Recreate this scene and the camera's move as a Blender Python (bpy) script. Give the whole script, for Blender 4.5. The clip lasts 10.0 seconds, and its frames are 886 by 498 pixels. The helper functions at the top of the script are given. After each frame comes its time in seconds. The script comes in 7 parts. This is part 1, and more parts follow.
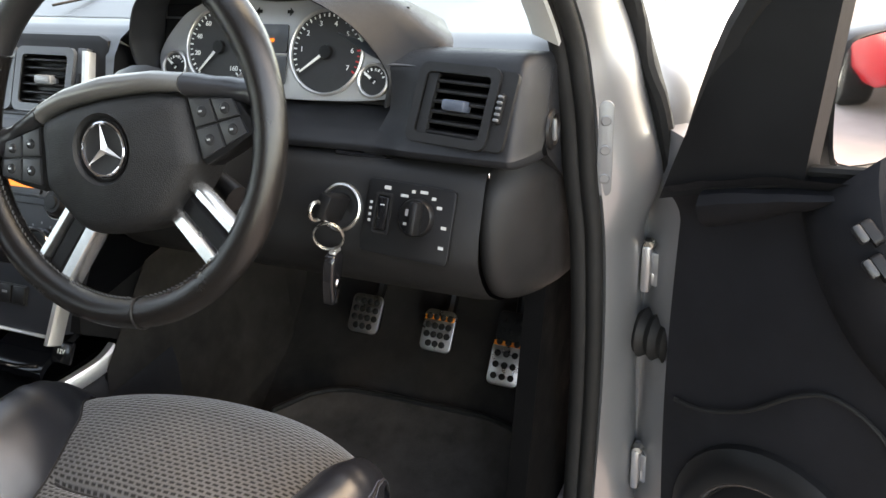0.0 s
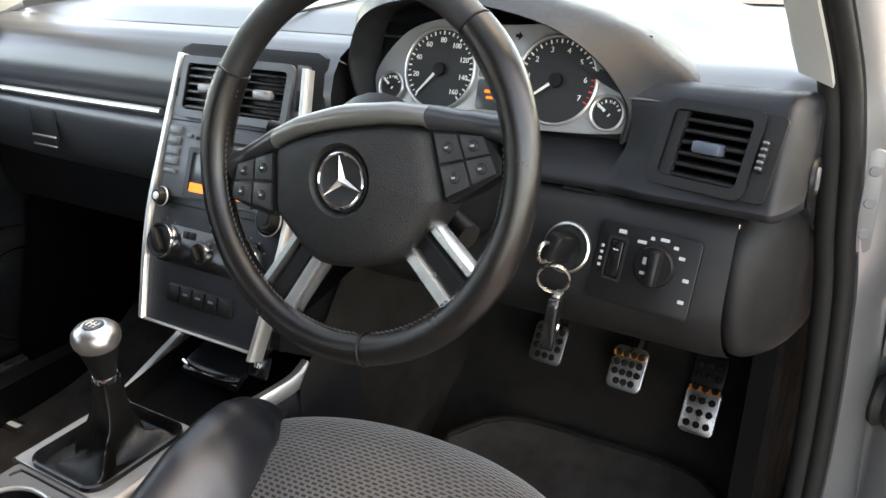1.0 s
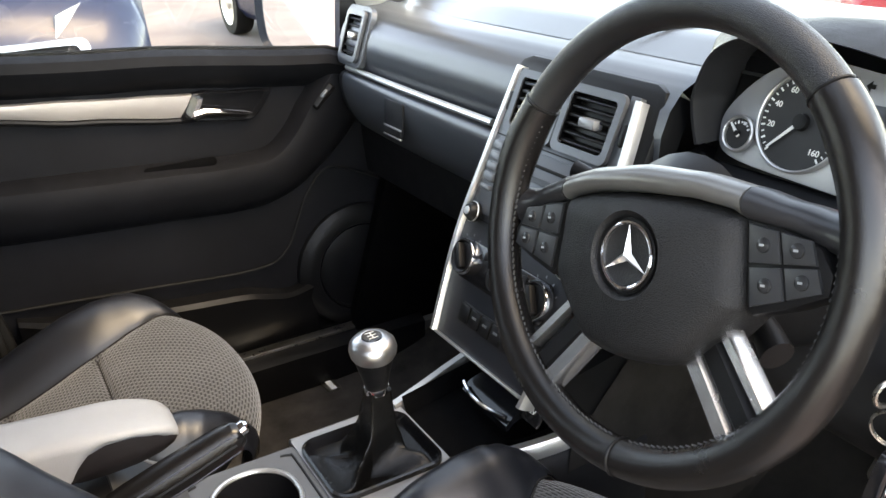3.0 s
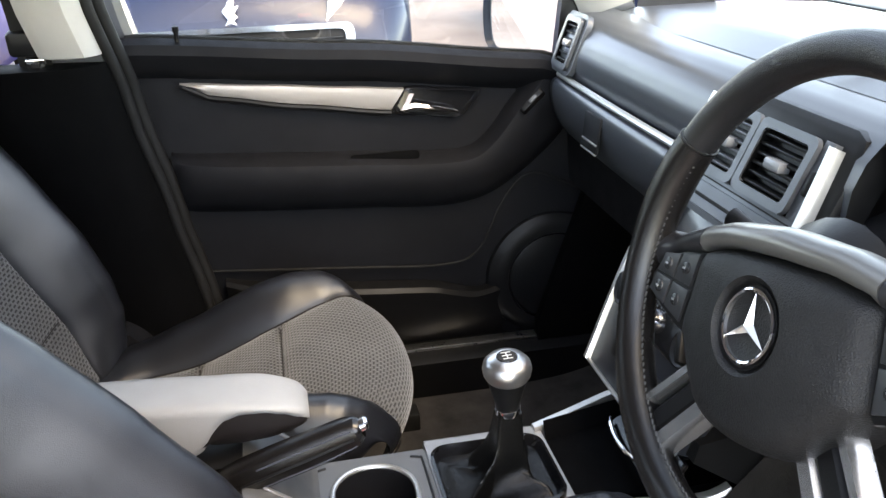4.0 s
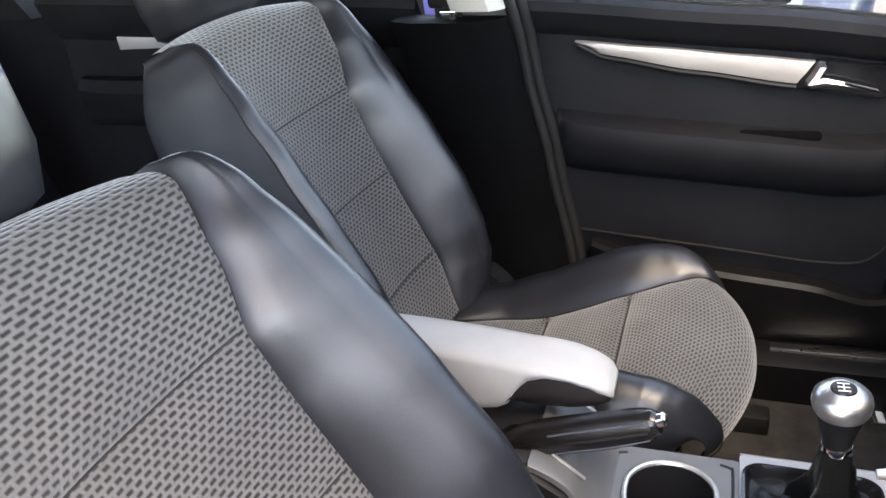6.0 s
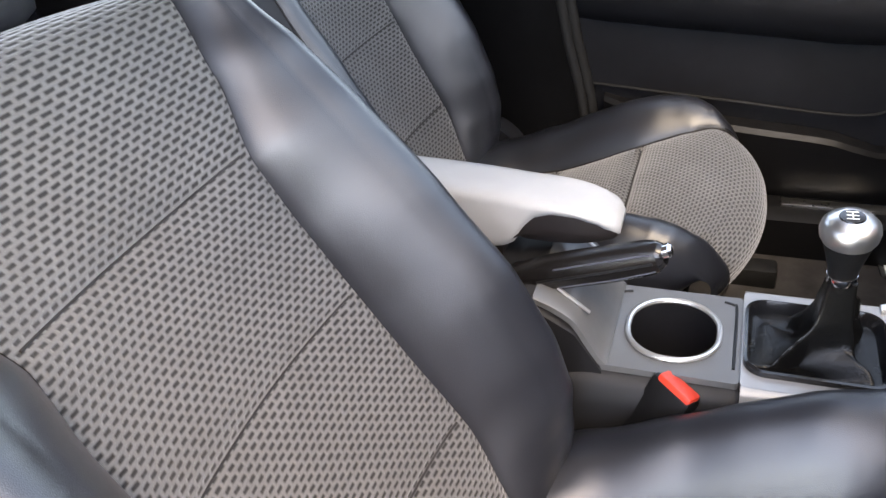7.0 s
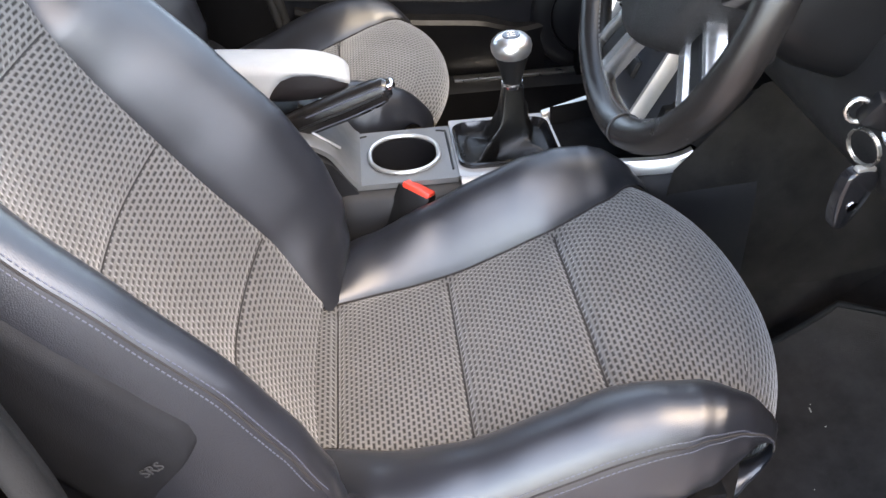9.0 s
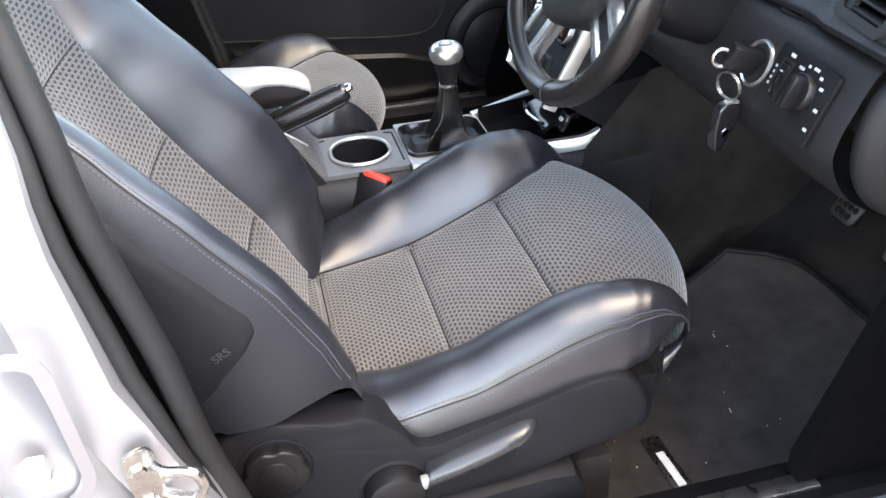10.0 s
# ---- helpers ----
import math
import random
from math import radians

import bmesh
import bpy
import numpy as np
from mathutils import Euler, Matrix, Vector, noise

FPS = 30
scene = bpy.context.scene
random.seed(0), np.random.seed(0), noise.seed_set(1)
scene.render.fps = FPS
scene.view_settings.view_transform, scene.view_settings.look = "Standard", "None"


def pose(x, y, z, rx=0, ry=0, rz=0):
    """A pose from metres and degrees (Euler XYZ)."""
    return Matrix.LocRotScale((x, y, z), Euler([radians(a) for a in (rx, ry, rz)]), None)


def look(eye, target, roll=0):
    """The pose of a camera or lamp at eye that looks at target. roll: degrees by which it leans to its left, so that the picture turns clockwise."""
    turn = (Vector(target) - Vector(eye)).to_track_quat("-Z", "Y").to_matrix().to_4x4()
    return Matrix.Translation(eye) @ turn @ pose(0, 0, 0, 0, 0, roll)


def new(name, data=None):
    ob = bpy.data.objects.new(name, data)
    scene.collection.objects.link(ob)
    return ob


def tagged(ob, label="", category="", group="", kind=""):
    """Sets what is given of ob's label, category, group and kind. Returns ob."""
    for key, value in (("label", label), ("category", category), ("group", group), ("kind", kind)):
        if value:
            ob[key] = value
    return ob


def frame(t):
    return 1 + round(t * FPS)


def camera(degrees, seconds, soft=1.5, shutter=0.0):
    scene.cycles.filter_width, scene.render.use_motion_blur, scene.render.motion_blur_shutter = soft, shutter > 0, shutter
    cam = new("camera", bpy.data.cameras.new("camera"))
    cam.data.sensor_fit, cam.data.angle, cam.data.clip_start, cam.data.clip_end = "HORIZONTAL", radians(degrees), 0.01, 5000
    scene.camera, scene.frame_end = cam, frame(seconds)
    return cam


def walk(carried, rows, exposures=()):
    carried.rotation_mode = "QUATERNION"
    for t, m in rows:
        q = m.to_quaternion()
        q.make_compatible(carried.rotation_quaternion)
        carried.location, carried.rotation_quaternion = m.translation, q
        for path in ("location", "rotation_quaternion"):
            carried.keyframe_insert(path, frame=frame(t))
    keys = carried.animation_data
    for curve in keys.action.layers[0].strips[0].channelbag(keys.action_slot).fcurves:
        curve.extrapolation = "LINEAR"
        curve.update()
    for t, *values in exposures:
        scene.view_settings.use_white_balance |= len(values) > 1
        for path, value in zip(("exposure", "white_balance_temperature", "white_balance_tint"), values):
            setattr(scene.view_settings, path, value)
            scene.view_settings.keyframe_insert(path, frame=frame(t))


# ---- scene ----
cam = camera(55.6, 10.0)
PATH = [
    (0, (0.957, 0.04, 1.263), (0.188, 1.704, 0.462), -2.9),
    (0.5, (0.886, 0.06, 1.269), (-0.012, 1.652, 0.455), -2.6),
    (1, (0.828, 0.049, 1.291), (-0.191, 1.575, 0.494), -2.8),
    (1.5, (0.794, 0.044, 1.316), (-0.331, 1.508, 0.547), -3.2),
    (2, (0.772, 0.048, 1.318), (-0.456, 1.426, 0.548), -3.0),
    (2.5, (0.766, 0.097, 1.306), (-0.641, 1.287, 0.529), -2.7),
    (2.7, (0.772, 0.137, 1.306), (-0.726, 1.208, 0.526), -2.7),
    (3.8, (0.813, 0.311, 1.322), (-0.957, 0.791, 0.523), -1.5),
    (4, (0.794, 0.312, 1.32), (-1.01, 0.673, 0.537), -1.4),
    (4.5, (0.752, 0.338, 1.318), (-1.103, 0.332, 0.571), -1.5),
    (5, (0.761, 0.353, 1.333), (-1.067, 0.015, 0.595), -2.5),
    (5.2, (0.765, 0.364, 1.334), (-1.044, -0.07, 0.6), -3.0),
    (6.3, (0.76, 0.409, 1.321), (-0.911, -0.233, 0.43), -4.9),
    (6.5, (0.768, 0.408, 1.309), (-0.87, -0.24, 0.361), -5.1),
    (7, (0.777, 0.414, 1.278), (-0.794, -0.192, 0.199), -5.2),
    (7.5, (0.796, 0.398, 1.253), (-0.783, -0.023, 0.1), -4.7),
    (8, (0.861, 0.399, 1.237), (-0.725, 0.154, 0.044), -4.2),
    (8.5, (0.974, 0.387, 1.254), (-0.613, 0.316, 0.038), -3.6),
    (9, (1.069, 0.359, 1.275), (-0.545, 0.469, 0.098), -3.2),
    (9.5, (1.185, 0.283, 1.274), (-0.458, 0.545, 0.165), -2.9),
    (10, (1.298, 0.238, 1.279), (-0.361, 0.596, 0.22), -3.1),
]
EXPOSURE = [(0.0, 4.4, 13800, 11), (2.5, 4.38, 13200, 12), (4.5, 4.38, 11000, 11), (6.5, 4.77, 10600, 14), (7.0, 4.75, 10600, 14), (8.5, 4.82, 10200, 12), (9.5, 5.0, 10200, 11), (10.0, 4.95, 10200, 10)]
walk(cam, [(t, look(eye, target, roll)) for t, eye, target, roll in PATH], EXPOSURE)

# ---- light ----
world = bpy.data.worlds.new("sky")
scene.world = world
world.use_nodes = True
wn = world.node_tree.nodes
wl = world.node_tree.links
sky = wn.new("ShaderNodeTexSky")
sky.sky_type = "NISHITA"
sky.sun_disc = False
SUN_ELEVATION, SUN_AZIMUTH = 54.0, 58.0
sky.sun_elevation = radians(SUN_ELEVATION)
sky.sun_rotation = radians(SUN_AZIMUTH)
sky.dust_density = 0.4
sky.air_density = 0.5
sky.ozone_density = 0.6
wn["Background"].inputs["Strength"].default_value = 0.15
wl.new(sky.outputs[0], wn["Background"].inputs["Color"])
sun = new("sun", bpy.data.lights.new("sun", "SUN"))
sun.data.energy = 0.11
sun.data.angle = radians(30.0)
sun.data.color = (1.0, 0.95, 0.89)
az, el = radians(SUN_AZIMUTH), radians(SUN_ELEVATION)
sun_way = Vector((math.sin(az) * math.cos(el), math.cos(az) * math.cos(el), math.sin(el)))
sun.matrix_world = look(sun_way * 30, (0, 0, 0))


# ---- materials ----
def nodes_of(name):
    m = bpy.data.materials.new(name)
    m.use_nodes = True
    return m, m.node_tree.nodes, m.node_tree.links, m.node_tree.nodes["Principled BSDF"]


def math_node(n, l, op, a, b=None):
    q = n.new("ShaderNodeMath")
    q.operation = op
    for i, v in enumerate((a, b)):
        if v is None:
            continue
        if isinstance(v, (int, float)):
            q.inputs[i].default_value = v
        else:
            l.new(v, q.inputs[i])
    return q.outputs[0]


def noise_node(n, l, scale, detail=4.0, rough=0.55, coords=None):
    q = n.new("ShaderNodeTexNoise")
    q.inputs["Scale"].default_value = scale
    q.inputs["Detail"].default_value = detail
    q.inputs["Roughness"].default_value = rough
    if coords is not None:
        l.new(coords, q.inputs["Vector"])
    return q.outputs["Fac"]


def mix_colour(n, l, fac, a, b):
    q = n.new("ShaderNodeMix")
    q.data_type = "RGBA"
    for i, v in ((6, a), (7, b)):
        if isinstance(v, tuple):
            q.inputs[i].default_value = (*v, 1)
        else:
            l.new(v, q.inputs[i])
    if isinstance(fac, (int, float)):
        q.inputs[0].default_value = fac
    else:
        l.new(fac, q.inputs[0])
    return q.outputs[2]


def ramp(n, l, value, lo, hi, a=0.0, b=1.0):
    q = n.new("ShaderNodeMapRange")
    l.new(value, q.inputs[0])
    for i, v in enumerate((lo, hi, a, b)):
        q.inputs[1 + i].default_value = v
    return q.outputs[0]


def material(name, base, rough=0.5, metal=0.0, var=0.25, vscale=9.0, grain=300.0, bump=0.12, coat=0.0, cell=False, wear=None, spec=0.5, uneven=0.2):
    """A surface with two scales of variation: broad uneven tone and gloss, and a fine grain in relief."""
    m, n, l, p = nodes_of(name)
    tc = n.new("ShaderNodeTexCoord").outputs["Object"]
    broad = noise_node(n, l, vscale, 5.0, 0.6, tc)
    dark = tuple(c * (1 - var) for c in base)
    light = tuple(min(1.0, c * (1 + var)) for c in base)
    col = mix_colour(n, l, ramp(n, l, broad, 0.3, 0.7), dark, light)
    if wear:
        spots = ramp(n, l, noise_node(n, l, vscale * 7, 6.0, 0.7, tc), 0.62, 0.74)
        col = mix_colour(n, l, spots, col, wear)
    l.new(col, p.inputs["Base Color"])
    l.new(ramp(n, l, noise_node(n, l, vscale * 2.3, 5.0, 0.65, tc), 0.3, 0.7, max(0.02, rough * (1 - 0.9 * uneven)), min(1.0, rough * (1 + uneven))), p.inputs["Roughness"])
    p.inputs["Metallic"].default_value = metal
    p.inputs["Coat Weight"].default_value = coat
    p.inputs["Coat Roughness"].default_value = 0.08
    p.inputs["Specular IOR Level"].default_value = spec
    if bump > 0:
        if cell:
            v = n.new("ShaderNodeTexVoronoi")
            v.feature = "DISTANCE_TO_EDGE"
            v.inputs["Scale"].default_value = grain
            l.new(tc, v.inputs["Vector"])
            height = ramp(n, l, v.outputs["Distance"], 0.0, 0.25)
        else:
            height = noise_node(n, l, grain, 3.0, 0.6, tc)
        b = n.new("ShaderNodeBump")
        b.inputs["Strength"].default_value = bump
        b.inputs["Distance"].default_value = 0.0015
        l.new(height, b.inputs["Height"])
        l.new(b.outputs[0], p.inputs["Normal"])
    return m


def fabric_material(name, thread, gap):
    """Woven seat cloth: rows of short dark dashes, each row set off by half, on a grey ground. It lies on the UVs, which are in metres."""
    m, n, l, p = nodes_of(name)
    uv = n.new("ShaderNodeUVMap").outputs[0]
    sep = n.new("ShaderNodeSeparateXYZ")
    l.new(uv, sep.inputs[0])
    wob = math_node(n, l, "MULTIPLY", noise_node(n, l, 160.0, 2.0, 0.5, uv), 0.0012)
    u = math_node(n, l, "ADD", sep.outputs[0], wob)
    v = math_node(n, l, "ADD", sep.outputs[1], wob)
    row = math_node(n, l, "DIVIDE", v, 0.0054)
    odd = math_node(n, l, "MULTIPLY", math_node(n, l, "MODULO", math_node(n, l, "FLOOR", row), 2.0), 0.5)
    along = math_node(n, l, "FRACT", math_node(n, l, "ADD", math_node(n, l, "DIVIDE", u, 0.0100), odd))
    across = math_node(n, l, "FRACT", row)
    du = math_node(n, l, "ABSOLUTE", math_node(n, l, "SUBTRACT", along, 0.5))
    dv = math_node(n, l, "ABSOLUTE", math_node(n, l, "SUBTRACT", across, 0.5))
    dash = math_node(n, l, "MULTIPLY", ramp(n, l, du, 0.43, 0.26), ramp(n, l, dv, 0.38, 0.14))
    # round yarn floats between the dashes
    float_u = math_node(n, l, "SUBTRACT", 1.0, math_node(n, l, "ABSOLUTE", math_node(n, l, "SUBTRACT", math_node(n, l, "FRACT", math_node(n, l, "ADD", along, 0.5)), 0.5)))
    fine = noise_node(n, l, 900.0, 2.0, 0.6, uv)
    tone = noise_node(n, l, 14.0, 4.0, 0.6, uv)
    yarn = noise_node(n, l, 260.0, 2.0, 0.5, uv)
    thread_c = mix_colour(n, l, ramp(n, l, tone, 0.3, 0.7), tuple(c * 0.85 for c in thread), tuple(c * 1.12 for c in thread))
    thread_c = mix_colour(n, l, ramp(n, l, yarn, 0.35, 0.7, 0.0, 0.35), thread_c, tuple(c * 1.35 for c in thread))
    thread_c = mix_colour(n, l, ramp(n, l, fine, 0.35, 0.75, 0.0, 0.40), thread_c, tuple(c * 0.6 for c in thread))
    l.new(mix_colour(n, l, dash, thread_c, gap), p.inputs["Base Color"])
    p.inputs["Roughness"].default_value = 0.85
    p.inputs["Sheen Weight"].default_value = 0.4
    p.inputs["Sheen Roughness"].default_value = 0.4
    p.inputs["Specular IOR Level"].default_value = 0.25
    bulge = math_node(n, l, "ADD", math_node(n, l, "MULTIPLY", float_u, 0.5), math_node(n, l, "MULTIPLY", dv, 0.7))
    height = math_node(n, l, "ADD", math_node(n, l, "SUBTRACT", bulge, dash), math_node(n, l, "MULTIPLY", fine, 0.25))
    b = n.new("ShaderNodeBump")
    b.inputs["Strength"].default_value = 0.6
    b.inputs["Distance"].default_value = 0.0012
    l.new(height, b.inputs["Height"])
    l.new(b.outputs[0], p.inputs["Normal"])
    return m


def tinted_glass(name, tint, gloss=0.07):
    m, n, l, p = nodes_of(name)
    clear = n.new("ShaderNodeBsdfTransparent")
    clear.inputs[0].default_value = (*tint, 1)
    shine = n.new("ShaderNodeBsdfGlossy")
    shine.inputs["Roughness"].default_value = 0.02
    mix = n.new("ShaderNodeMixShader")
    mix.inputs[0].default_value = gloss
    l.new(clear.outputs[0], mix.inputs[1])
    l.new(shine.outputs[0], mix.inputs[2])
    l.new(mix.outputs[0], n["Material Output"].inputs["Surface"])
    return m


def glow_material(name, colour, strength):
    m, n, l, p = nodes_of(name)
    p.inputs["Base Color"].default_value = (0.02, 0.02, 0.02, 1)
    p.inputs["Emission Color"].default_value = (*colour, 1)
    p.inputs["Emission Strength"].default_value = strength
    return m


LEATHER = material("black leather", (0.0105, 0.0115, 0.0150), 0.32, var=0.2, grain=700, bump=0.12, cell=True, spec=0.74, uneven=0.10)
WHEEL_LEATHER = material("worn black leather", (0.0075, 0.0066, 0.0064), 0.26, var=0.12, grain=800, bump=0.12, cell=True, spec=0.46, uneven=0.08)
FABRIC = fabric_material("grey woven cloth", (0.108, 0.105, 0.102), (0.0155, 0.0148, 0.0148))
GREY_VINYL = material("light grey vinyl", (0.34, 0.34, 0.335), 0.45, var=0.08, grain=600, bump=0.2, cell=True)
DASH = material("charcoal plastic", (0.0105, 0.0109, 0.0125), 0.45, var=0.15, grain=800, bump=0.2, cell=True, spec=0.28)
DASH_TOP = material("charcoal soft plastic", (0.050, 0.056, 0.064), 0.32, var=0.05, vscale=4.0, grain=1400, bump=0.05, spec=0.9, uneven=0.03)
# near-black that paints shade into recesses, footwell sides and low trim
SHADE_BLACK = material("black moulding darkened as shade", (0.0016, 0.0016, 0.0018), 0.8, var=0.2, grain=700, bump=0.1, spec=0.06)
KNEE = material("black grained plastic", (0.0118, 0.0116, 0.0120), 0.50, var=0.15, grain=800, bump=0.2, cell=True, spec=0.22)
DOOR_PLASTIC = material("dark grained plastic", (0.0078, 0.0081, 0.0098), 0.58, var=0.18, grain=800, bump=0.2, cell=True, spec=0.13)
DARK = material("black plastic", (0.006, 0.006, 0.0065), 0.42, var=0.2, grain=500, bump=0.08, spec=0.24)
GLOSS = material("glossy black plastic", (0.008, 0.008, 0.009), 0.14, var=0.2, grain=300, bump=0.0)
RUBBER = material("black rubber", (0.007, 0.007, 0.007), 0.65, var=0.25, grain=700, bump=0.2, spec=0.25)
CARPET = material("black carpet", (0.022, 0.0198, 0.0184), 0.95, var=0.35, vscale=14, grain=900, bump=0.9, wear=(0.028, 0.026, 0.024), spec=0.08)
SILVER = material("silver car paint", (0.26, 0.263, 0.274), 0.38, metal=0.72, var=0.04, vscale=3, grain=2500, bump=0.0, coat=0.8)
SATIN = material("satin silver trim", (0.60, 0.59, 0.57), 0.34, metal=0.85, var=0.05, grain=900, bump=0.06)
DOOR_TRIM = material("satin champagne silver trim", (0.42, 0.385, 0.36), 0.46, metal=0.6, var=0.04, grain=900, bump=0.06)
PLATE = material("matt silver console plastic", (0.29, 0.292, 0.295), 0.40, metal=0.4, var=0.05, grain=900, bump=0.08)
FASCIA = material("graphite fascia plastic", (0.092, 0.098, 0.106), 0.38, metal=0.35, var=0.08, grain=900, bump=0.08)
BUTTON = material("grey button plastic", (0.15, 0.158, 0.165), 0.40, metal=0.4, var=0.1, grain=900, bump=0.06)
CHROME = material("chrome", (0.80, 0.80, 0.82), 0.10, metal=1.0, var=0.03, grain=300, bump=0.0)
STEEL = material("brushed steel", (0.62, 0.60, 0.57), 0.30, metal=1.0, var=0.12, vscale=25, grain=600, bump=0.1)
ZINC = material("zinc plated steel", (0.38, 0.37, 0.34), 0.28, metal=1.0, var=0.15, vscale=40, grain=500, bump=0.1)
DIAL = material("gauge silver", (0.42, 0.43, 0.44), 0.38, metal=0.5, var=0.04, grain=600, bump=0.03)
DIAL_BLACK = material("gauge black", (0.010, 0.010, 0.011), 0.55, var=0.1, bump=0.0)
INK = material("white print", (0.75, 0.75, 0.72), 0.6, var=0.04, bump=0.0)
RED_INK = material("red print", (0.65, 0.03, 0.03), 0.6, var=0.04, bump=0.0)
# orange colour for the reflection painted across two steel pedals
ORANGE_REFLECTION = material("painted orange reflection", (0.75, 0.20, 0.02), 0.55, var=0.15, bump=0.05)
RED = material("red plastic", (0.62, 0.045, 0.025), 0.35, var=0.08, bump=0.03)
PILLAR = material("light grey trim cloth", (0.40, 0.38, 0.35), 0.75, var=0.06, grain=900, bump=0.2)
HEADLINER = material("pale headliner cloth", (0.55, 0.52, 0.48), 0.9, var=0.06, grain=900, bump=0.3)
SCREEN_GREY = material("switched display", (0.05, 0.055, 0.06), 0.2, var=0.05, bump=0.0)
GLOW = glow_material("orange display", (1.0, 0.22, 0.02), 0.10)
GLASS = tinted_glass("tinted window glass", (0.90, 0.92, 0.91))
MIRROR = material("mirror", (0.92, 0.93, 0.94), 0.02, metal=1.0, var=0.0, bump=0.0)
TARMAC = material("sunlit pinkish paving", (0.27, 0.215, 0.19), 0.9, var=0.25, vscale=0.9, grain=90, bump=0.6, wear=(0.33, 0.28, 0.25), spec=0.2)


def car_paint(name, colour):
    return material(name, colour, 0.34, metal=0.1, var=0.05, vscale=2, grain=2500, bump=0.0, coat=0.35)


NAVY = car_paint("navy car paint", (0.005, 0.012, 0.040))
COBALT = car_paint("cobalt car paint", (0.025, 0.06, 0.50))
CHERRY = car_paint("cherry red car paint", (0.42, 0.012, 0.02))
HEADLIGHT = material("clear headlight", (0.62, 0.64, 0.66), 0.12, metal=0.7, var=0.15, vscale=20, bump=0.0)


# ---- shapes ----
def part(name, bm, mat=None, parent=None, label="", sharp=38.0, smooth=True):
    """Links a bmesh as one mesh object, under a thing or part where one is given."""
    bmesh.ops.recalc_face_normals(bm, faces=bm.faces)
    me = bpy.data.meshes.new(name)
    bm.to_mesh(me)
    bm.free()
    if smooth:
        me.shade_smooth()
        me.set_sharp_from_angle(angle=radians(sharp))
    if mat:
        me.materials.append(mat)
    ob = new(name, me)
    if parent is not None:
        ob.parent = parent
    if label:
        ob["label"] = label
    return ob


def thing(name, at=(0, 0, 0), label="", category="", group="", kind=""):
    """An Empty that carries a thing's parts. It stays at the world's origin in turn, so that parts keep their places."""
    ob = new(name)
    ob.empty_display_size = 0.05
    return tagged(ob, label, category, group, kind)


def moved(bm, m):
    bmesh.ops.transform(bm, matrix=m, verts=bm.verts)
    return bm


def joined(*bms):
    out = bmesh.new()
    for b in bms:
        base = [out.verts.new(v.co) for v in b.verts]
        b.verts.index_update()
        for f in b.faces:
            try:
                out.faces.new([base[v.index] for v in f.verts])
            except ValueError:
                pass
        b.free()
    return out


def rbox(sx, sy, sz, bevel=0.004, at=(0, 0, 0), rot=(0, 0, 0), seg=2):
    bm = bmesh.new()
    bmesh.ops.create_cube(bm, size=1.0)
    bmesh.ops.scale(bm, vec=(sx, sy, sz), verts=bm.verts)
    if bevel > 0:
        bmesh.ops.bevel(bm, geom=bm.edges[:], offset=min(bevel, 0.45 * min(sx, sy, sz)), segments=seg, profile=0.5, affect="EDGES")
    return moved(bm, pose(*at, *rot))


def grid(f, nu, nv, uv=None, closed=False):
    """A surface f(i/nu, j/nv) of quads; uv(a, b) gives its UVs in metres."""
    bm = bmesh.new()
    vs = [[bm.verts.new(f(i / nu, j / nv)) for j in range(nv + 1)] for i in range(nu if closed else nu + 1)]
    layer = bm.loops.layers.uv.new("UVMap") if uv else None
    for i in range(nu):
        for j in range(nv):
            k = (i + 1) % nu if closed else i + 1
            face = bm.faces.new((vs[i][j], vs[k][j], vs[k][j + 1], vs[i][j + 1]))
            if uv:
                for loop, (a, b) in zip(face.loops, ((i, j), (i + 1, j), (i + 1, j + 1), (i, j + 1))):
                    loop[layer].uv = uv(a / nu, b / nv)
    return bm


def loft(rings, closed=True, caps=True):
    """Quads between rings of equally many points."""
    bm = bmesh.new()
    vs = [[bm.verts.new(p) for p in r] for r in rings]
    n = len(rings[0])
    for a, b in zip(vs, vs[1:]):
        for j in range(n if closed else n - 1):
            k = (j + 1) % n
            bm.faces.new((a[j], a[k], b[k], b[j]))
    if closed and caps:
        bm.faces.new(vs[0][::-1])
        bm.faces.new(vs[-1])
    return bm


def smooth_line(points, steps=8, closed=False):
    """A Catmull-Rom line through points."""
    p = [Vector(q) for q in points]
    n = len(p)
    out = []
    for i in range(n if closed else n - 1):
        if closed:
            a, b, c, d = p[i - 1], p[i], p[(i + 1) % n], p[(i + 2) % n]
        else:
            a, b, c, d = p[max(i - 1, 0)], p[i], p[i + 1], p[min(i + 2, n - 1)]
        for k in range(steps):
            t = k / steps
            out.append(0.5 * (2 * b + (c - a) * t + (2 * a - 5 * b + 4 * c - d) * t * t + (3 * b - a - 3 * c + d) * t ** 3))
    if not closed:
        out.append(p[-1])
    return out


def curve_at(table, x):
    """A smooth value between the rows (x, value) of a table."""
    if x <= table[0][0]:
        return table[0][1]
    for (a, va), (b, vb) in zip(table, table[1:]):
        if x <= b:
            t = (x - a) / (b - a)
            return va + (vb - va) * t * t * (3 - 2 * t) * 0.5 + (vb - va) * t * 0.5
    return table[-1][1]


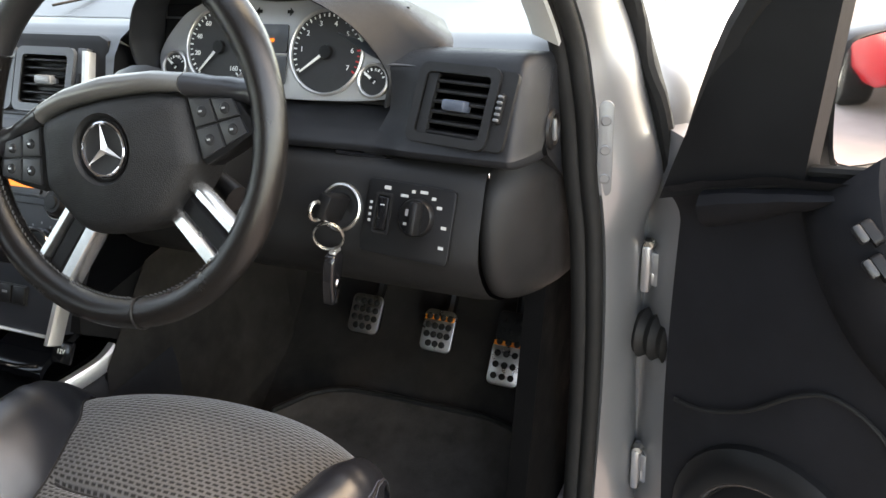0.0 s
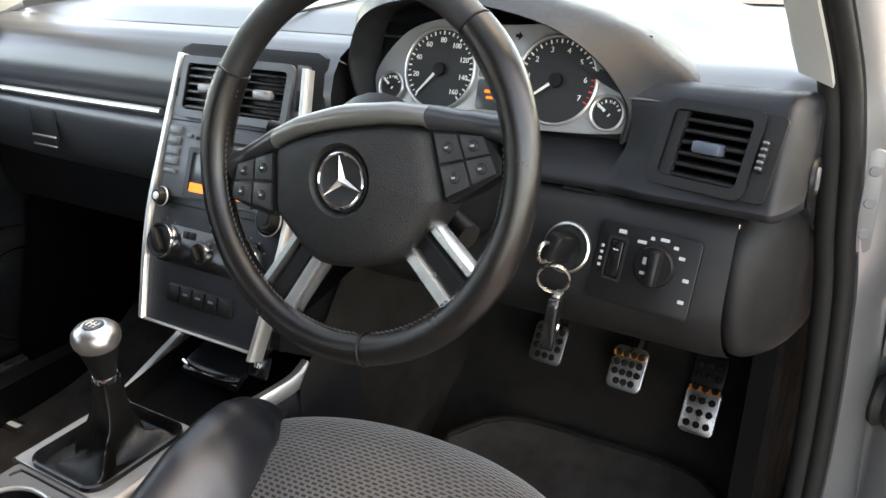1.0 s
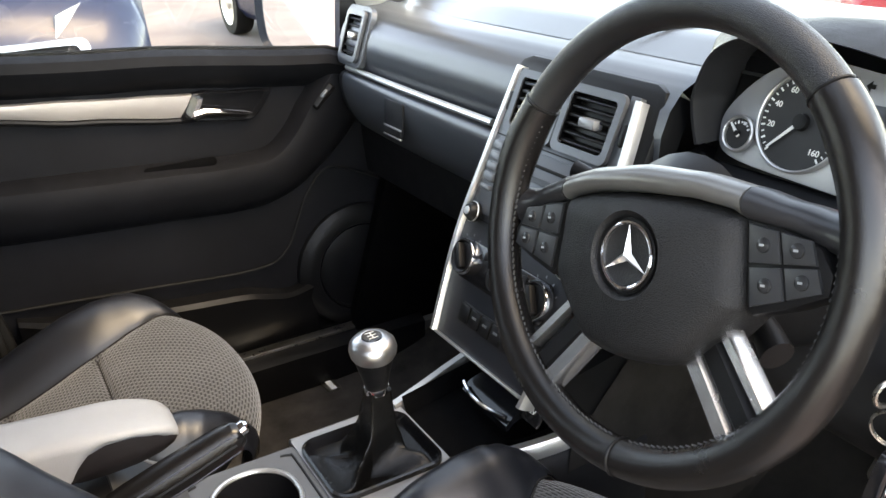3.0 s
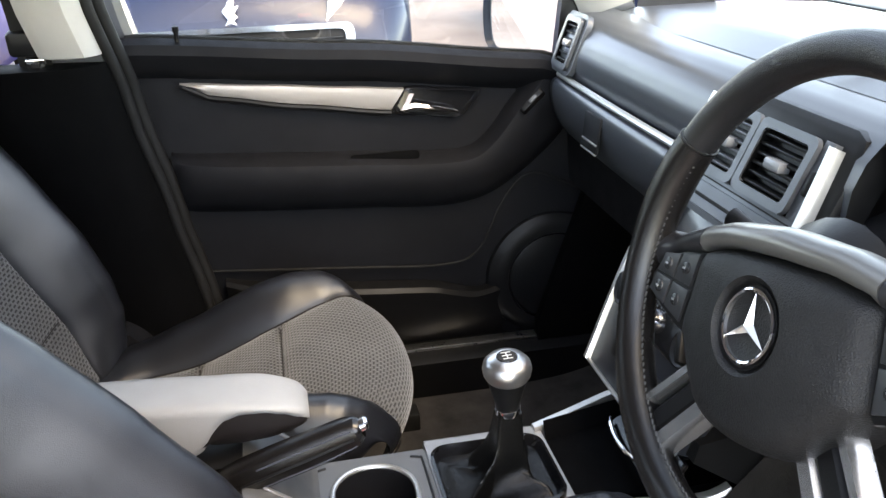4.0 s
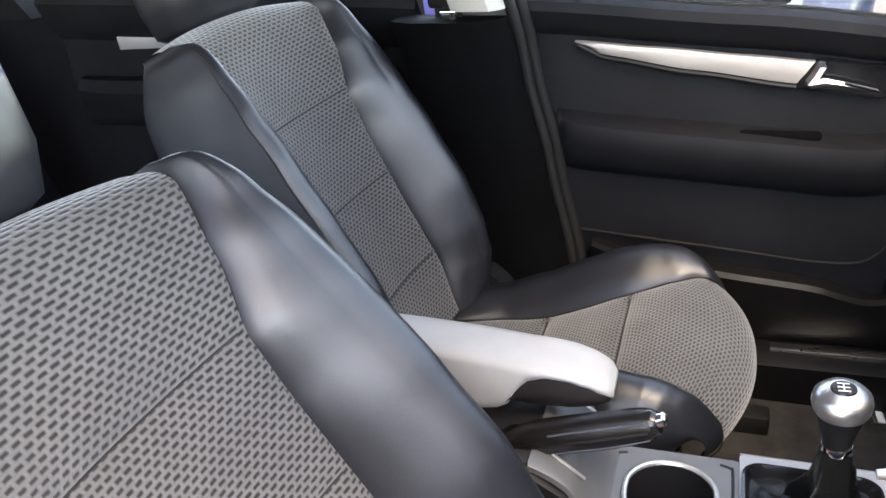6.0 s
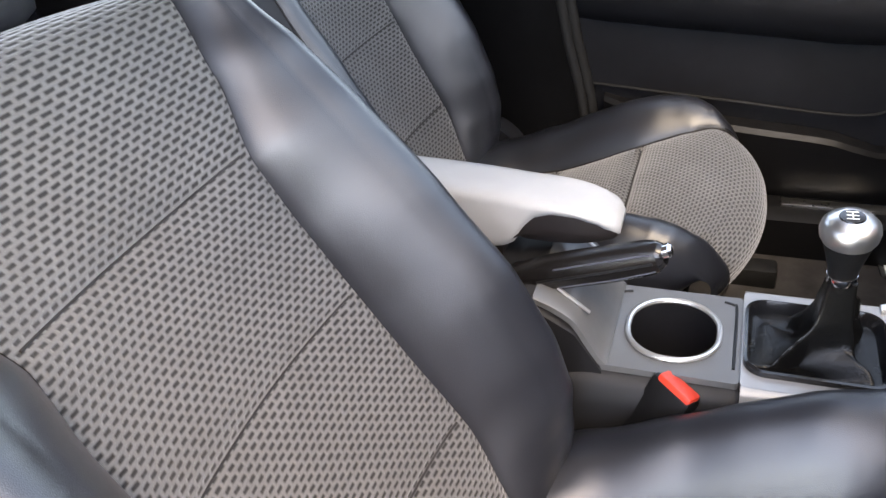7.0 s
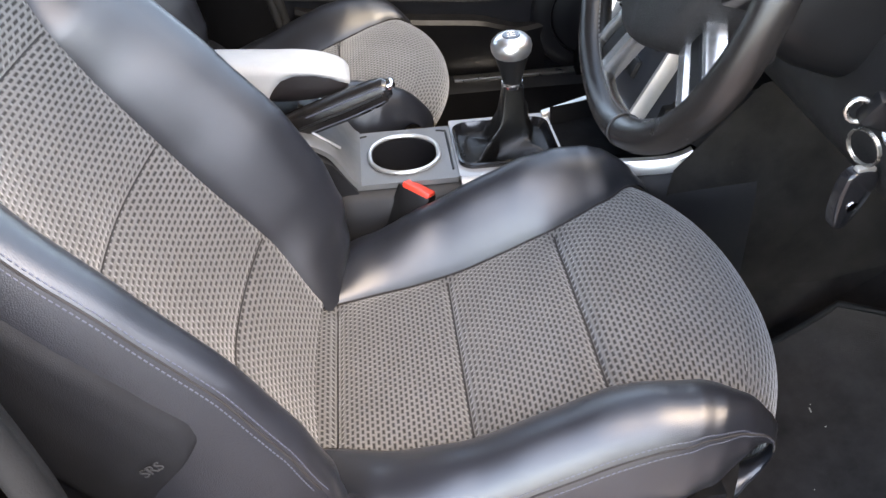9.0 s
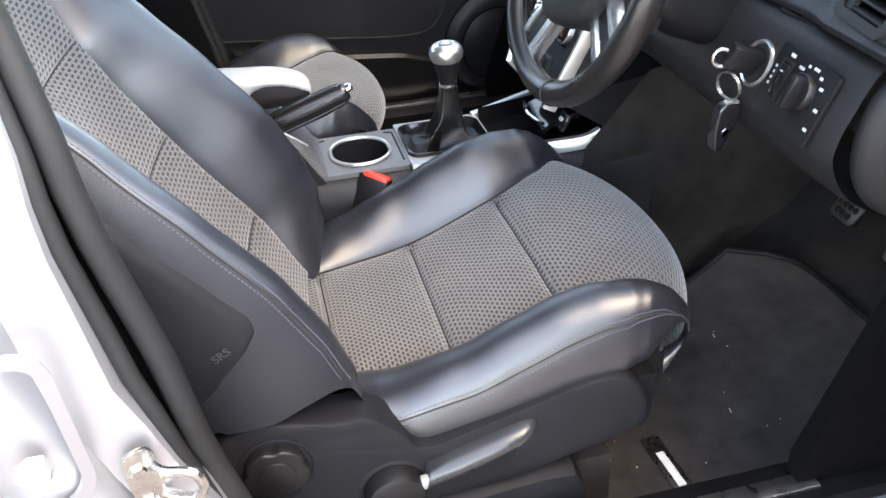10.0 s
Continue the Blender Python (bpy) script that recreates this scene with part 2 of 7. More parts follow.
def tube(points, r, n=10, closed=False, flat=1.0, up=(0, 0, 1)):
    """A round or flattened bar along points; r may be a number or one for each point."""
    pts = [Vector(p) for p in points]
    rings = []
    for i, p in enumerate(pts):
        a = pts[i - 1] if (i or closed) else p
        b = pts[(i + 1) % len(pts)] if (i < len(pts) - 1 or closed) else p
        t = (b - a).normalized()
        side = t.cross(Vector(up))
        if side.length < 1e-4:
            side = t.cross(Vector((1, 0, 0)))
        side.normalize()
        top = side.cross(t).normalized()
        rr = r[i] if isinstance(r, (list, tuple)) else r
        rings.append([p + side * math.cos(2 * math.pi * k / n) * rr + top * math.sin(2 * math.pi * k / n) * rr * flat for k in range(n)])
    if closed:
        rings.append(rings[0])
        bm = loft(rings, True, False)
        bmesh.ops.remove_doubles(bm, verts=bm.verts, dist=1e-6)
        return bm
    return loft(rings)


def lathe(profile, n=32, caps=False):
    """Rows (radius, height) turned round z."""
    bm = loft([[(r * math.cos(2 * math.pi * k / n), r * math.sin(2 * math.pi * k / n), h) for k in range(n)] for r, h in profile], True, caps)
    bmesh.ops.remove_doubles(bm, verts=bm.verts, dist=1e-6)
    return bm


def prism(outline, depth, bevel=0.0, seg=2):
    """A plate with that outline in x, y, from z = 0 to depth, its upper edge rounded."""
    bm = bmesh.new()
    lo = [bm.verts.new((x, y, 0)) for x, y in outline]
    f = bm.faces.new(lo)
    r = bmesh.ops.extrude_face_region(bm, geom=[f])
    top = [g for g in r["geom"] if isinstance(g, bmesh.types.BMVert)]
    bmesh.ops.translate(bm, vec=(0, 0, depth), verts=top)
    if bevel > 0:
        edges = [e for e in bm.edges if all(abs(v.co.z - depth) < 1e-7 for v in e.verts)]
        bmesh.ops.bevel(bm, geom=edges, offset=bevel, segments=seg, profile=0.5, affect="EDGES")
    return bm


def round_rect(w, h, r, n=5):
    out = []
    for cx, cy, a0 in ((w / 2 - r, h / 2 - r, 0), (-w / 2 + r, h / 2 - r, 90), (-w / 2 + r, -h / 2 + r, 180), (w / 2 - r, -h / 2 + r, 270)):
        for k in range(n + 1):
            a = radians(a0 + 90 * k / n)
            out.append((cx + r * math.cos(a), cy + r * math.sin(a)))
    return out


def ring_plate(outer, inner, depth):
    """A frame between two outlines of equally many points."""
    rings = [[(*p, z) for p in o] for o, z in ((outer, 0), (outer, depth), (inner, depth), (inner, 0), (outer, 0))]
    bm = loft(rings, True, False)
    bmesh.ops.remove_doubles(bm, verts=bm.verts, dist=1e-7)
    return bm


def frame_at(origin, right, up):
    """The pose whose x runs along right, y along up and z out of the face."""
    x = Vector(right).normalized()
    y = Vector(up)
    y = (y - x * y.dot(x)).normalized()
    z = x.cross(y)
    m = Matrix((x, y, z)).transposed().to_4x4()
    return Matrix.Translation(origin) @ m


def letters(text, size, mat, parent, m, name="lettering", depth=0.0004):
    cu = bpy.data.curves.new(name, "FONT")
    cu.body, cu.size, cu.extrude = text, size, depth
    cu.align_x, cu.align_y = "CENTER", "CENTER"
    tmp = new("tmp_text", cu)
    dg = bpy.context.evaluated_depsgraph_get()
    me = bpy.data.meshes.new_from_object(tmp.evaluated_get(dg))
    bpy.data.objects.remove(tmp)
    me.name = name
    me.materials.clear()
    me.materials.append(mat)
    me.transform(m)
    ob = new(name, me)
    ob.parent = parent
    return ob


# ---- the ground and the car's shell ----
def build_ground():
    bm = grid(lambda a, b: (-400 + 800 * a, -400 + 800 * b, 0.0), 8, 8)
    tagged(part("ground", bm, TARMAC), "weathered pinkish grey paving of a car park", "ground", kind="structure")


def belt(y):
    """Height of the door's waist line."""
    return curve_at(((-1.2, 1.135), (-0.3, 1.115), (0.08, 1.10), (0.45, 1.072), (0.80, 1.035), (0.90, 1.005), (1.0, 0.955)), y)


def shell_side(y, z):
    """Half width of the body's skin."""
    low = curve_at(((0.2, 0.80), (0.45, 0.84), (0.7, 0.855), (1.0, 0.83), (1.2, 0.775), (1.5, 0.63)), z)
    return low - 0.05 * max(0.0, y - 1.3) ** 2 - 0.03 * max(0.0, -y - 1.2) ** 2


def build_shell():
    car = thing("car_body", label="silver hatchback body with its driver's door open", category="car body", kind="structure")
    # floor pan and firewall under the carpet
    prof = ((-1.5, 0.40), (-0.45, 0.40), (-0.30, 0.36), (0.75, 0.36), (0.95, 0.40), (1.15, 0.52), (1.28, 0.72), (1.30, 1.05))
    line = smooth_line([(0, y, z) for y, z in prof], 5)
    part("floor_carpet", grid(lambda a, b: (-0.70 + 1.40 * a, line[round(b * (len(line) - 1))].y, line[round(b * (len(line) - 1))].z), 6, len(line) - 1), CARPET, car, "black carpet on the floor and firewall")
    # central tunnel
    rings = []
    for y, h in ((-0.5, 0.50), (0.2, 0.52), (0.7, 0.55), (1.0, 0.60), (1.25, 0.78)):
        rings.append([(x, y, z) for x, z in ((-0.15, 0.33), (-0.12, h - 0.05), (-0.08, h), (0.08, h), (0.12, h - 0.05), (0.15, 0.33))])
    part("floor_tunnel", loft(rings), CARPET, car)
    # sides of the footwells
    for s in (-1, 1):
        part("footwell_side", loft([[(s * x, y, z) for x, z in ((0.665, 0.36), (0.69, 0.36), (0.69, zt), (0.665, zt))] for y, zt in ((0.80, 0.50), (0.92, 0.86), (1.3, 0.96))]), SHADE_BLACK, car)
        # door sill with its scuff strip
        sec = ((0.665, 0.34), (0.655, 0.44), (0.675, 0.455), (0.71, 0.455), (0.735, 0.44), (0.75, 0.40), (0.80, 0.395), (0.83, 0.36), (0.835, 0.24), (0.70, 0.22))
        part("sill", loft([[(s * x, y, z) for x, z in sec] for y in (-1.0, 0.1, 0.9, 1.15)]), SILVER, car)
        part("sill_cover", loft([[(s * x, y, z) for x, z in ((0.650, 0.36), (0.642, 0.45), (0.668, 0.462), (0.715, 0.462), (0.722, 0.452), (0.71, 0.36))] for y in (-0.9, 0.2, 0.95)]), DARK, car)
        part("scuff_strip", rbox(0.026, 0.30, 0.006, 0.002, (s * 0.688, 0.675, 0.4645)), STEEL, car, "brushed metal strip on the sill")
        # pillars between the doors: painted skin, trim inside, rubber seal
        def bx(z):
            return curve_at(((0.4, 0.735), (0.7, 0.745), (1.0, 0.722), (1.2, 0.668), (1.5, 0.575)), z)
        def by(z):
            return curve_at(((0.42, 0.215), (0.60, 0.165), (0.80, 0.125), (1.0, 0.085), (1.2, 0.05), (1.5, 0.0)), z)
        def back(z):
            return curve_at(((0.62, 0.0), (0.72, -0.004), (0.78, -0.016), (0.84, -0.032), (0.96, -0.022), (1.05, -0.012), (1.2, -0.008)), z)

        def deep(z):
            return curve_at(((1.02, 1.0), (1.12, 0.34)), z)
        zs = [0.40 + 1.12 * k / 28 for k in range(29)]
        part("b_pillar", loft([[(s * (bx(z) + dx), by(z) + back(z) + dy * deep(z), z) for dx, dy in ((-0.032, -0.010), (-0.014, 0.004), (0.000, -0.004), (0.006, -0.030), (0.009, -0.050), (0.022, -0.062), (0.026, -0.080), (0.032, -0.120), (0.052, -0.150), (0.074, -0.19), (0.080, -0.23), (0.050, -0.24), (-0.025, -0.19))] for z in zs]), SILVER, car, "silver painted door jamb")
        part("door_seal", tube([(s * (bx(z) - 0.024), by(z) + 0.003, z) for z in zs], 0.012, 10, up=(0, 1, 0)), RUBBER, car, "black rubber door seal")
        part("door_seal", tube([(s * (bx(z) - 0.012), by(z) + 0.45 * back(z) - 0.008, z) for z in zs], 0.008, 10, up=(0, 1, 0)), RUBBER, car)
        part("door_seal", tube([(s * (bx(z) - 0.048), by(z) - 0.008, z) for z in zs], 0.010, 10, up=(0, 1, 0)), RUBBER, car)
        part("pillar_trim", loft([[(s * (bx(z) + dx), by(z) + dy, z) for dx, dy in ((-0.05, -0.012), (-0.085, -0.03), (-0.11, -0.07), (-0.11, -0.17), (-0.09, -0.215), (-0.02, -0.215))] for z in zs if z < 1.115]), SHADE_BLACK, car, "black plastic lower pillar trim")
        part("pillar_trim", loft([[(s * (bx(z) + dx), by(z) + dy, z) for dx, dy in ((-0.05, -0.012), (-0.075, -0.02), (-0.090, -0.035), (-0.090, -0.085), (-0.075, -0.105), (-0.02, -0.105))] for z in [1.095 + 0.42 * k / 6 for k in range(7)]]), PILLAR, car, "pale grey upper pillar trim")
        # front pillar: from the jamb by the hinges up along the windscreen
        jamb = smooth_line([(0.738, 0.950, 0.40), (0.752, 0.935, 0.68), (0.751, 0.930, 0.86), (0.744, 0.924, 0.95), (0.738, 0.912, 1.05), (0.724, 0.880, 1.15), (0.692, 0.72, 1.32), (0.640, 0.46, 1.46), (0.60, 0.20, 1.515), (0.59, -0.2, 1.53)], 6)
        def jamb_wide(z):
            return curve_at(((0.40, 0.044), (0.68, 0.026), (0.86, 0.029), (0.94, 0.056), (1.05, 0.036), (1.15, 0.024), (1.5, 0.02)), z)
        rings = []
        for q in jamb:
            w, k = jamb_wide(q.z), (1.0 if q.z < 1.1 else max(0.35, 1 - 2.2 * (q.z - 1.1)))
            tip = 0.0 if q.z < 1.1 else 0.5 * (q.z - 1.1) / 0.4
            rings.append([(s * (q.x + dx), q.y + dy * k, q.z + dy * tip) for dx, dy in ((-0.004, 0.002), (0.004, -0.003), (0.35 * w, 0.004), (0.75 * w, 0.024), (w, 0.055), (w + 0.002, 0.085), (w - 0.012, 0.10), (-0.02, 0.09), (-0.025, 0.03))])
        part("a_pillar", loft(rings), SILVER, car, "silver painted front pillar")
        part("door_seal", tube([(s * (q.x - 0.009), q.y - 0.006, q.z) for q in jamb], 0.0105, 10, up=(0, 1, 0)), RUBBER, car, "black rubber door seal")
        part("door_seal", tube([(s * (q.x - 0.026), q.y - 0.002, q.z) for q in jamb], 0.013, 10, up=(0, 1, 0)), RUBBER, car)
        # outer rubber and skin of the front pillar, and the painted well behind the hinges
        part("pillar_rubber", tube(smooth_line([(s * 0.812, 1.018, 0.925), (s * 0.790, 1.006, 1.03), (s * 0.758, 0.985, 1.135), (s * 0.727, 0.86, 1.28), (s * 0.67, 0.60, 1.43)], 6), 0.016, 10, flat=0.7), RUBBER, car)
        part("pillar_skin", loft([[(s * x, y, z) for x, y in ((xa, 1.015), (xa + 0.012, 1.022), (xb, 1.045), (xb + 0.004, 1.07), (xb - 0.02, 1.16), (xa - 0.03, 1.16))] for z, xa, xb in ((0.90, 0.815, 0.834), (0.977, 0.803, 0.831), (1.031, 0.788, 0.823), (1.094, 0.768, 0.797), (1.132, 0.755, 0.770), (1.18, 0.735, 0.748))]), SILVER, car, "silver pillar foot above the wing")
        part("hinge_well", loft([[(s * x, y, z) for x, y in ((0.762, 1.022), (0.783, 1.036), (0.793, 1.052), (0.797, 1.078), (0.802, 1.078), (0.806, 1.052), (0.820, 1.044), (0.836, 1.052), (0.848, 1.085), (0.83, 1.12), (0.76, 1.12))] for z in (0.40, 0.65, 0.925)]), SILVER, car, "painted hinge recess")
        # dark tube fills the groove and paints the black of its gap
        part("well_gap_shade", tube([(s * 0.799, 1.046, z) for z in (0.42, 0.65, 0.92)], 0.009, 8, up=(0, 1, 0)), RUBBER, car)
        inner = [q for q in jamb if q.z > 1.10]
        part("a_pillar_trim", loft([[(s * (q.x + dx), q.y + dy, q.z + 0.4 * dy) for dx, dy in ((-0.02, -0.02), (-0.055, 0.0), (-0.075, 0.05), (-0.07, 0.10), (-0.02, 0.11))] for q in inner]), PILLAR, car, "pale grey windscreen pillar trim")
        # front wing behind the hinges
        def wing(a, b):
            y = 1.13 + 0.85 * a
            z = 0.35 + (0.66 - 0.10 * a) * b
            return (s * (shell_side(y, z) - 0.05 * b * b - 0.035 * max(0.0, b - 0.8) / 0.2 - 0.01), y, z)
        part("front_wing", grid(wing, 12, 12), SILVER, car, "silver front wing")
        part("side_repeater", rbox(0.012, 0.05, 0.022, 0.005, (s * (shell_side(1.25, 0.90) - 0.05), 1.25, 0.90)), HEADLIGHT, car, "clear indicator lens on the wing")
        # rear quarter
        def rear(a, b):
            y = -1.55 + 1.40 * a
            z = 0.35 + 0.75 * b
            return (s * (shell_side(y, z)), y, z)
        part("rear_quarter", grid(rear, 10, 8), SILVER, car)
        def rear_lining(a, b):
            x, y, z = rear(a, b)
            return (x - s * 0.035, y, z)
        part("rear_lining", grid(rear_lining, 10, 8), DOOR_PLASTIC, car, "black lining of the rear quarter")
        part("rear_pillar", loft([[(s * (x + dx), y + dy, z) for dx, dy in ((-0.07, -0.05), (0.0, -0.06), (0.01, 0.05), (-0.06, 0.05))] for x, y, z in ((0.80, -1.05, 1.08), (0.76, -1.12, 1.22), (0.66, -1.22, 1.5))]), SILVER, car)
        part("rear_pillar_trim", loft([[(s * (x + dx), y + dy, z) for dx, dy in ((-0.12, -0.06), (-0.08, -0.07), (-0.07, 0.08), (-0.11, 0.07))] for x, y, z in ((0.80, -1.05, 1.08), (0.76, -1.12, 1.22), (0.66, -1.22, 1.5))]), DOOR_PLASTIC, car)
    # roof, headliner, bonnet, cowl, tail
    part("windscreen_band", loft([[(x, y, z) for y, z in ((1.405, 1.083), (1.345, 1.108), (1.345, 1.112), (1.405, 1.087))] for x in (-0.64, -0.2, 0.2, 0.64)]), RUBBER, car, "black band along the windscreen's foot")
    part("roof", grid(lambda a, b: ((a - 0.5) * 1.24, 0.42 - 1.75 * b, 1.575 - 0.10 * (2 * a - 1) ** 2 - 0.05 * (2 * b - 0.9) ** 2), 12, 12), SILVER, car, "silver roof")
    part("headliner", grid(lambda a, b: ((a - 0.5) * 1.20, 0.42 - 1.72 * b, 1.535 - 0.10 * (2 * a - 1) ** 2 - 0.05 * (2 * b - 0.9) ** 2), 12, 12), HEADLINER, car, "pale headliner")
    part("bonnet", grid(lambda a, b: ((a - 0.5) * 1.44 * (1 - 0.08 * b), 1.42 + 0.60 * b, 1.07 - 0.16 * b - 0.10 * b * b - 0.04 * (2 * a - 1) ** 2), 14, 10), SILVER, car, "silver bonnet")
    part("nose", grid(lambda a, b: ((a - 0.5) * 1.50, 2.02 + 0.10 * math.sin(b * 3.0) - 0.18 * (2 * a - 1) ** 2, 0.80 - 0.55 * b), 14, 8), SILVER, car)
    part("cowl", loft([[(x, y, z) for y, z in ((1.30, 1.05), (1.31, 1.095), (1.35, 1.105), (1.43, 1.085), (1.45, 1.04))] for x in (-0.72, -0.3, 0.3, 0.72)]), RUBBER, car, "black cowl under the windscreen")
    part("tail", grid(lambda a, b: ((a - 0.5) * 1.60, -1.55 + 0.25 * max(0.0, b - 0.6), 0.35 + 1.20 * b), 8, 8), SILVER, car)
    # striker and latch bolts on the driver's door jamb
    jm = frame_at((0.7555, 0.091, 0.757), (-0.35, 0.93, 0.05), (-0.02, 0.10, 1))
    st = part("striker", moved(prism(round_rect(0.026, 0.072, 0.010), 0.004, 0.001), jm), ZINC, car, "zinc door striker")
    loop = tube(smooth_line([(0.006, 0.020, 0.0), (0.014, 0.020, 0.022), (0.034, 0.016, 0.034), (0.038, -0.004, 0.034), (0.030, -0.020, 0.026), (0.010, -0.022, 0.0)], 5), 0.0045, 8, up=(1, 0, 0))
    part("striker_loop", moved(loop, jm), ZINC, st)
    for z in (0.016, -0.022):
        part("bolt", moved(lathe(((0.0, 0.009), (0.006, 0.009), (0.009, 0.004)), 6), jm @ pose(-0.003, z, 0)), ZINC, st)
    part("rubber_plug", moved(lathe(((0.0, 0.010), (0.011, 0.009), (0.014, 0.004), (0.015, 0.0)), 8), frame_at((0.783, 0.024, 0.815), (-0.35, 0.93, 0.05), (0, 0, 1))), PLATE, car, "pale plug in the door jamb")
    part("jamb_pressing", moved(ring_plate(round_rect(0.075, 0.16, 0.03), round_rect(0.055, 0.14, 0.022), 0.006), frame_at((0.779, 0.022, 0.84), (-0.35, 0.93, 0.05), (0, 0, 1))), SILVER, car)
    # hinges and the door's cable sleeve
    for z in (0.812, 0.505):
        part("hinge", joined(rbox(0.012, 0.030, 0.064, 0.004, (0.789, 1.012, z - 0.002)), rbox(0.016, 0.014, 0.048, 0.004, (0.798, 1.016, z - 0.006), (0, 0, -20)), rbox(0.052, 0.016, 0.018, 0.004, (0.816, 1.024, z - 0.018), (0, 0, 22)), moved(lathe(((0.0, 0.032), (0.007, 0.031), (0.007, -0.031), (0.0, -0.032)), 12), pose(0.840, 1.036, z))), SILVER, car, "silver painted door hinge")
        part("bolt", moved(lathe(((0.0, 0.010), (0.006, 0.009), (0.009, 0.0)), 6), frame_at((0.791, 1.008, z + 0.030), (1, 0, 0), (0, 0, 1))), ZINC, car)
    sl = [(0.782 + 0.0085 * k, 1.015 - 0.002 * k, 0.715) for k in range(10)]
    part("cable_sleeve", tube(sl, [0.034 if k % 2 else 0.027 for k in range(10)], 18), RUBBER, car, "black ribbed cable sleeve")
    strip = frame_at((0.7515, 0.9225, 0.985), (0.95, 0.30, 0.0), (-0.06, -0.10, 1))
    part("plug_strip", moved(prism(round_rect(0.017, 0.112, 0.0084, 6), 0.003, 0.001), strip), BUTTON, car, "grey strip with three plugs")
    for k in (-1, 0, 1):
        part("plug", moved(lathe(((0.0, 0.001), (0.005, 0.001), (0.0062, 0.0)), 14), strip @ pose(0, 0.034 * k, 0.003)), BUTTON, car)
    return car


# ---- doors ----
def door_inside(side, front, car_side):
    """The inner side of a door in its closed place. side: -1 or 1."""
    d = thing("front_door", label=front, category="car door")

    def X(v):
        return side * v

    def top_of(y):
        if side < 0:
            return belt(y)
        return curve_at(((0.05, 1.08), (0.45, 1.045), (0.70, 1.010), (0.86, 0.988), (0.94, 0.966), (1.0, 0.945)), y)
    rear = ((0.43, 0.205), (0.596, 0.169), (0.854, 0.105), (1.09, 0.062), (1.12, 0.055))

    def edge(z):
        return curve_at(rear, z)

    def skin(a, b):
        z = 0.44 + (top_of(edge(1.09) + (1.0 - edge(1.09)) * a) - 0.44) * b
        y = edge(z) + (1.0 - edge(z)) * a
        x = 0.742 - 0.012 * math.sin(3.1 * b)
        x -= 0.040 * max(0.0, (b - 0.90) / 0.10) ** 1.6
        return (X(x), y, z)
    part("door_panel", grid(skin, 40, 40), DOOR_PLASTIC, d)
    rail = ((0.738, -0.066), (0.722, -0.056), (0.702, -0.040), (0.688, -0.018), (0.692, -0.002), (0.708, 0.006), (0.74, 0.006))
    if side > 0:
        rail = ((0.738, -0.045), (0.734, -0.034), (0.728, -0.022), (0.723, -0.010), (0.724, 0.0), (0.730, 0.005), (0.74, 0.006))
    part("belt_rail", loft([[(X(x), y, top_of(y) + dz) for x, dz in rail] for y in [0.06 + 0.94 * k / 24 for k in range(25)]], False), DOOR_PLASTIC, d)
    # outer skin
    def outer(a, b):
        y = 0.07 + 1.03 * a
        z = 0.40 + (top_of(y) - 0.42) * b
        return (X(shell_side(y, z) - 0.015 - 0.05 * max(0.0, b - 0.85) / 0.15), y, z)
    part("outer_skin", grid(outer, 12, 12), SILVER, d, "silver painted door skin")
    part("door_shut_face", loft([[(X(x), y, z) for x, y in ((0.742, 1.0), (0.79, 1.03), (0.815, 1.09), (0.79, 1.10), (0.745, 1.01))] for z in (0.42, 0.7, 0.99)]), SILVER, d)
    # silver trim that tapers to the rear, with a dark lower lip
    top = ((0.157, 1.024), (0.30, 1.0125), (0.45, 0.999), (0.549, 0.9905))
    low = ((0.161, 1.020), (0.209, 0.997), (0.36, 0.972), (0.524, 0.950))
    rows = []
    for k in range(19):
        t = k / 18
        yt, yl = 0.157 + 0.392 * t, 0.161 + 0.363 * t
        zt, zl = curve_at(top, yt), curve_at(low, yl)
        xx = 0.722
        rows.append([(X(xx + 0.004), yt, zt), (X(xx - 0.004), yt, zt - 0.002), (X(xx - 0.006), (yt + yl) / 2, (zt + zl) / 2), (X(xx - 0.002), yl, zl + 0.002), (X(xx + 0.006), yl, zl)])
    part("door_trim_strip", loft(rows, False), DOOR_TRIM, d, "satin silver trim strip")
    part("trim_lip", tube([(X(0.722), 0.161 + 0.363 * t / 18, curve_at(low, 0.161 + 0.363 * t / 18) - 0.004) for t in range(19)], 0.005, 8), DARK, d)
    # handle recess and chrome handle
    rec = [(0.554, 0.987), (0.62, 0.982), (0.681, 0.977), (0.688, 0.968), (0.668, 0.944), (0.648, 0.930), (0.59, 0.937), (0.532, 0.946)]
    outl = smooth_line([(y, z, 0) for y, z in rec], 3, True)
    cy, cz = 0.615, 0.953
    rings = [[(X(x), cy + (q.x - cy) * s, cz + (q.y - cz) * s) for q in outl] for x, s in ((0.732, 1.10), (0.722, 1.06), (0.720, 1.0), (0.742, 0.93), (0.748, 0.80))]
    part("handle_recess", loft(rings, True, True), GLOSS, d, "black handle recess")
    hd = part("door_handle", loft([[(X(0.722 - b * 0.012), y, z + dz) for b, dz in ((0, -h), (1, -h), (1.3, 0), (1, h), (0, h))] for y, z, h in ((0.546, 0.953, 0.0065), (0.566, 0.957, 0.0060), (0.59, 0.954, 0.0042), (0.62, 0.948, 0.0030), (0.648, 0.942, 0.0020))]), CHROME, d, "chrome door handle")
    part("handle_root", loft([[(X(x), y, z) for x, y in ((0.735, y0), (0.712, y0), (0.711, y0 + 0.009), (0.735, y0 + 0.009))] for z, y0 in ((0.951, 0.541), (0.966, 0.550), (0.981, 0.557))]), CHROME, hd)
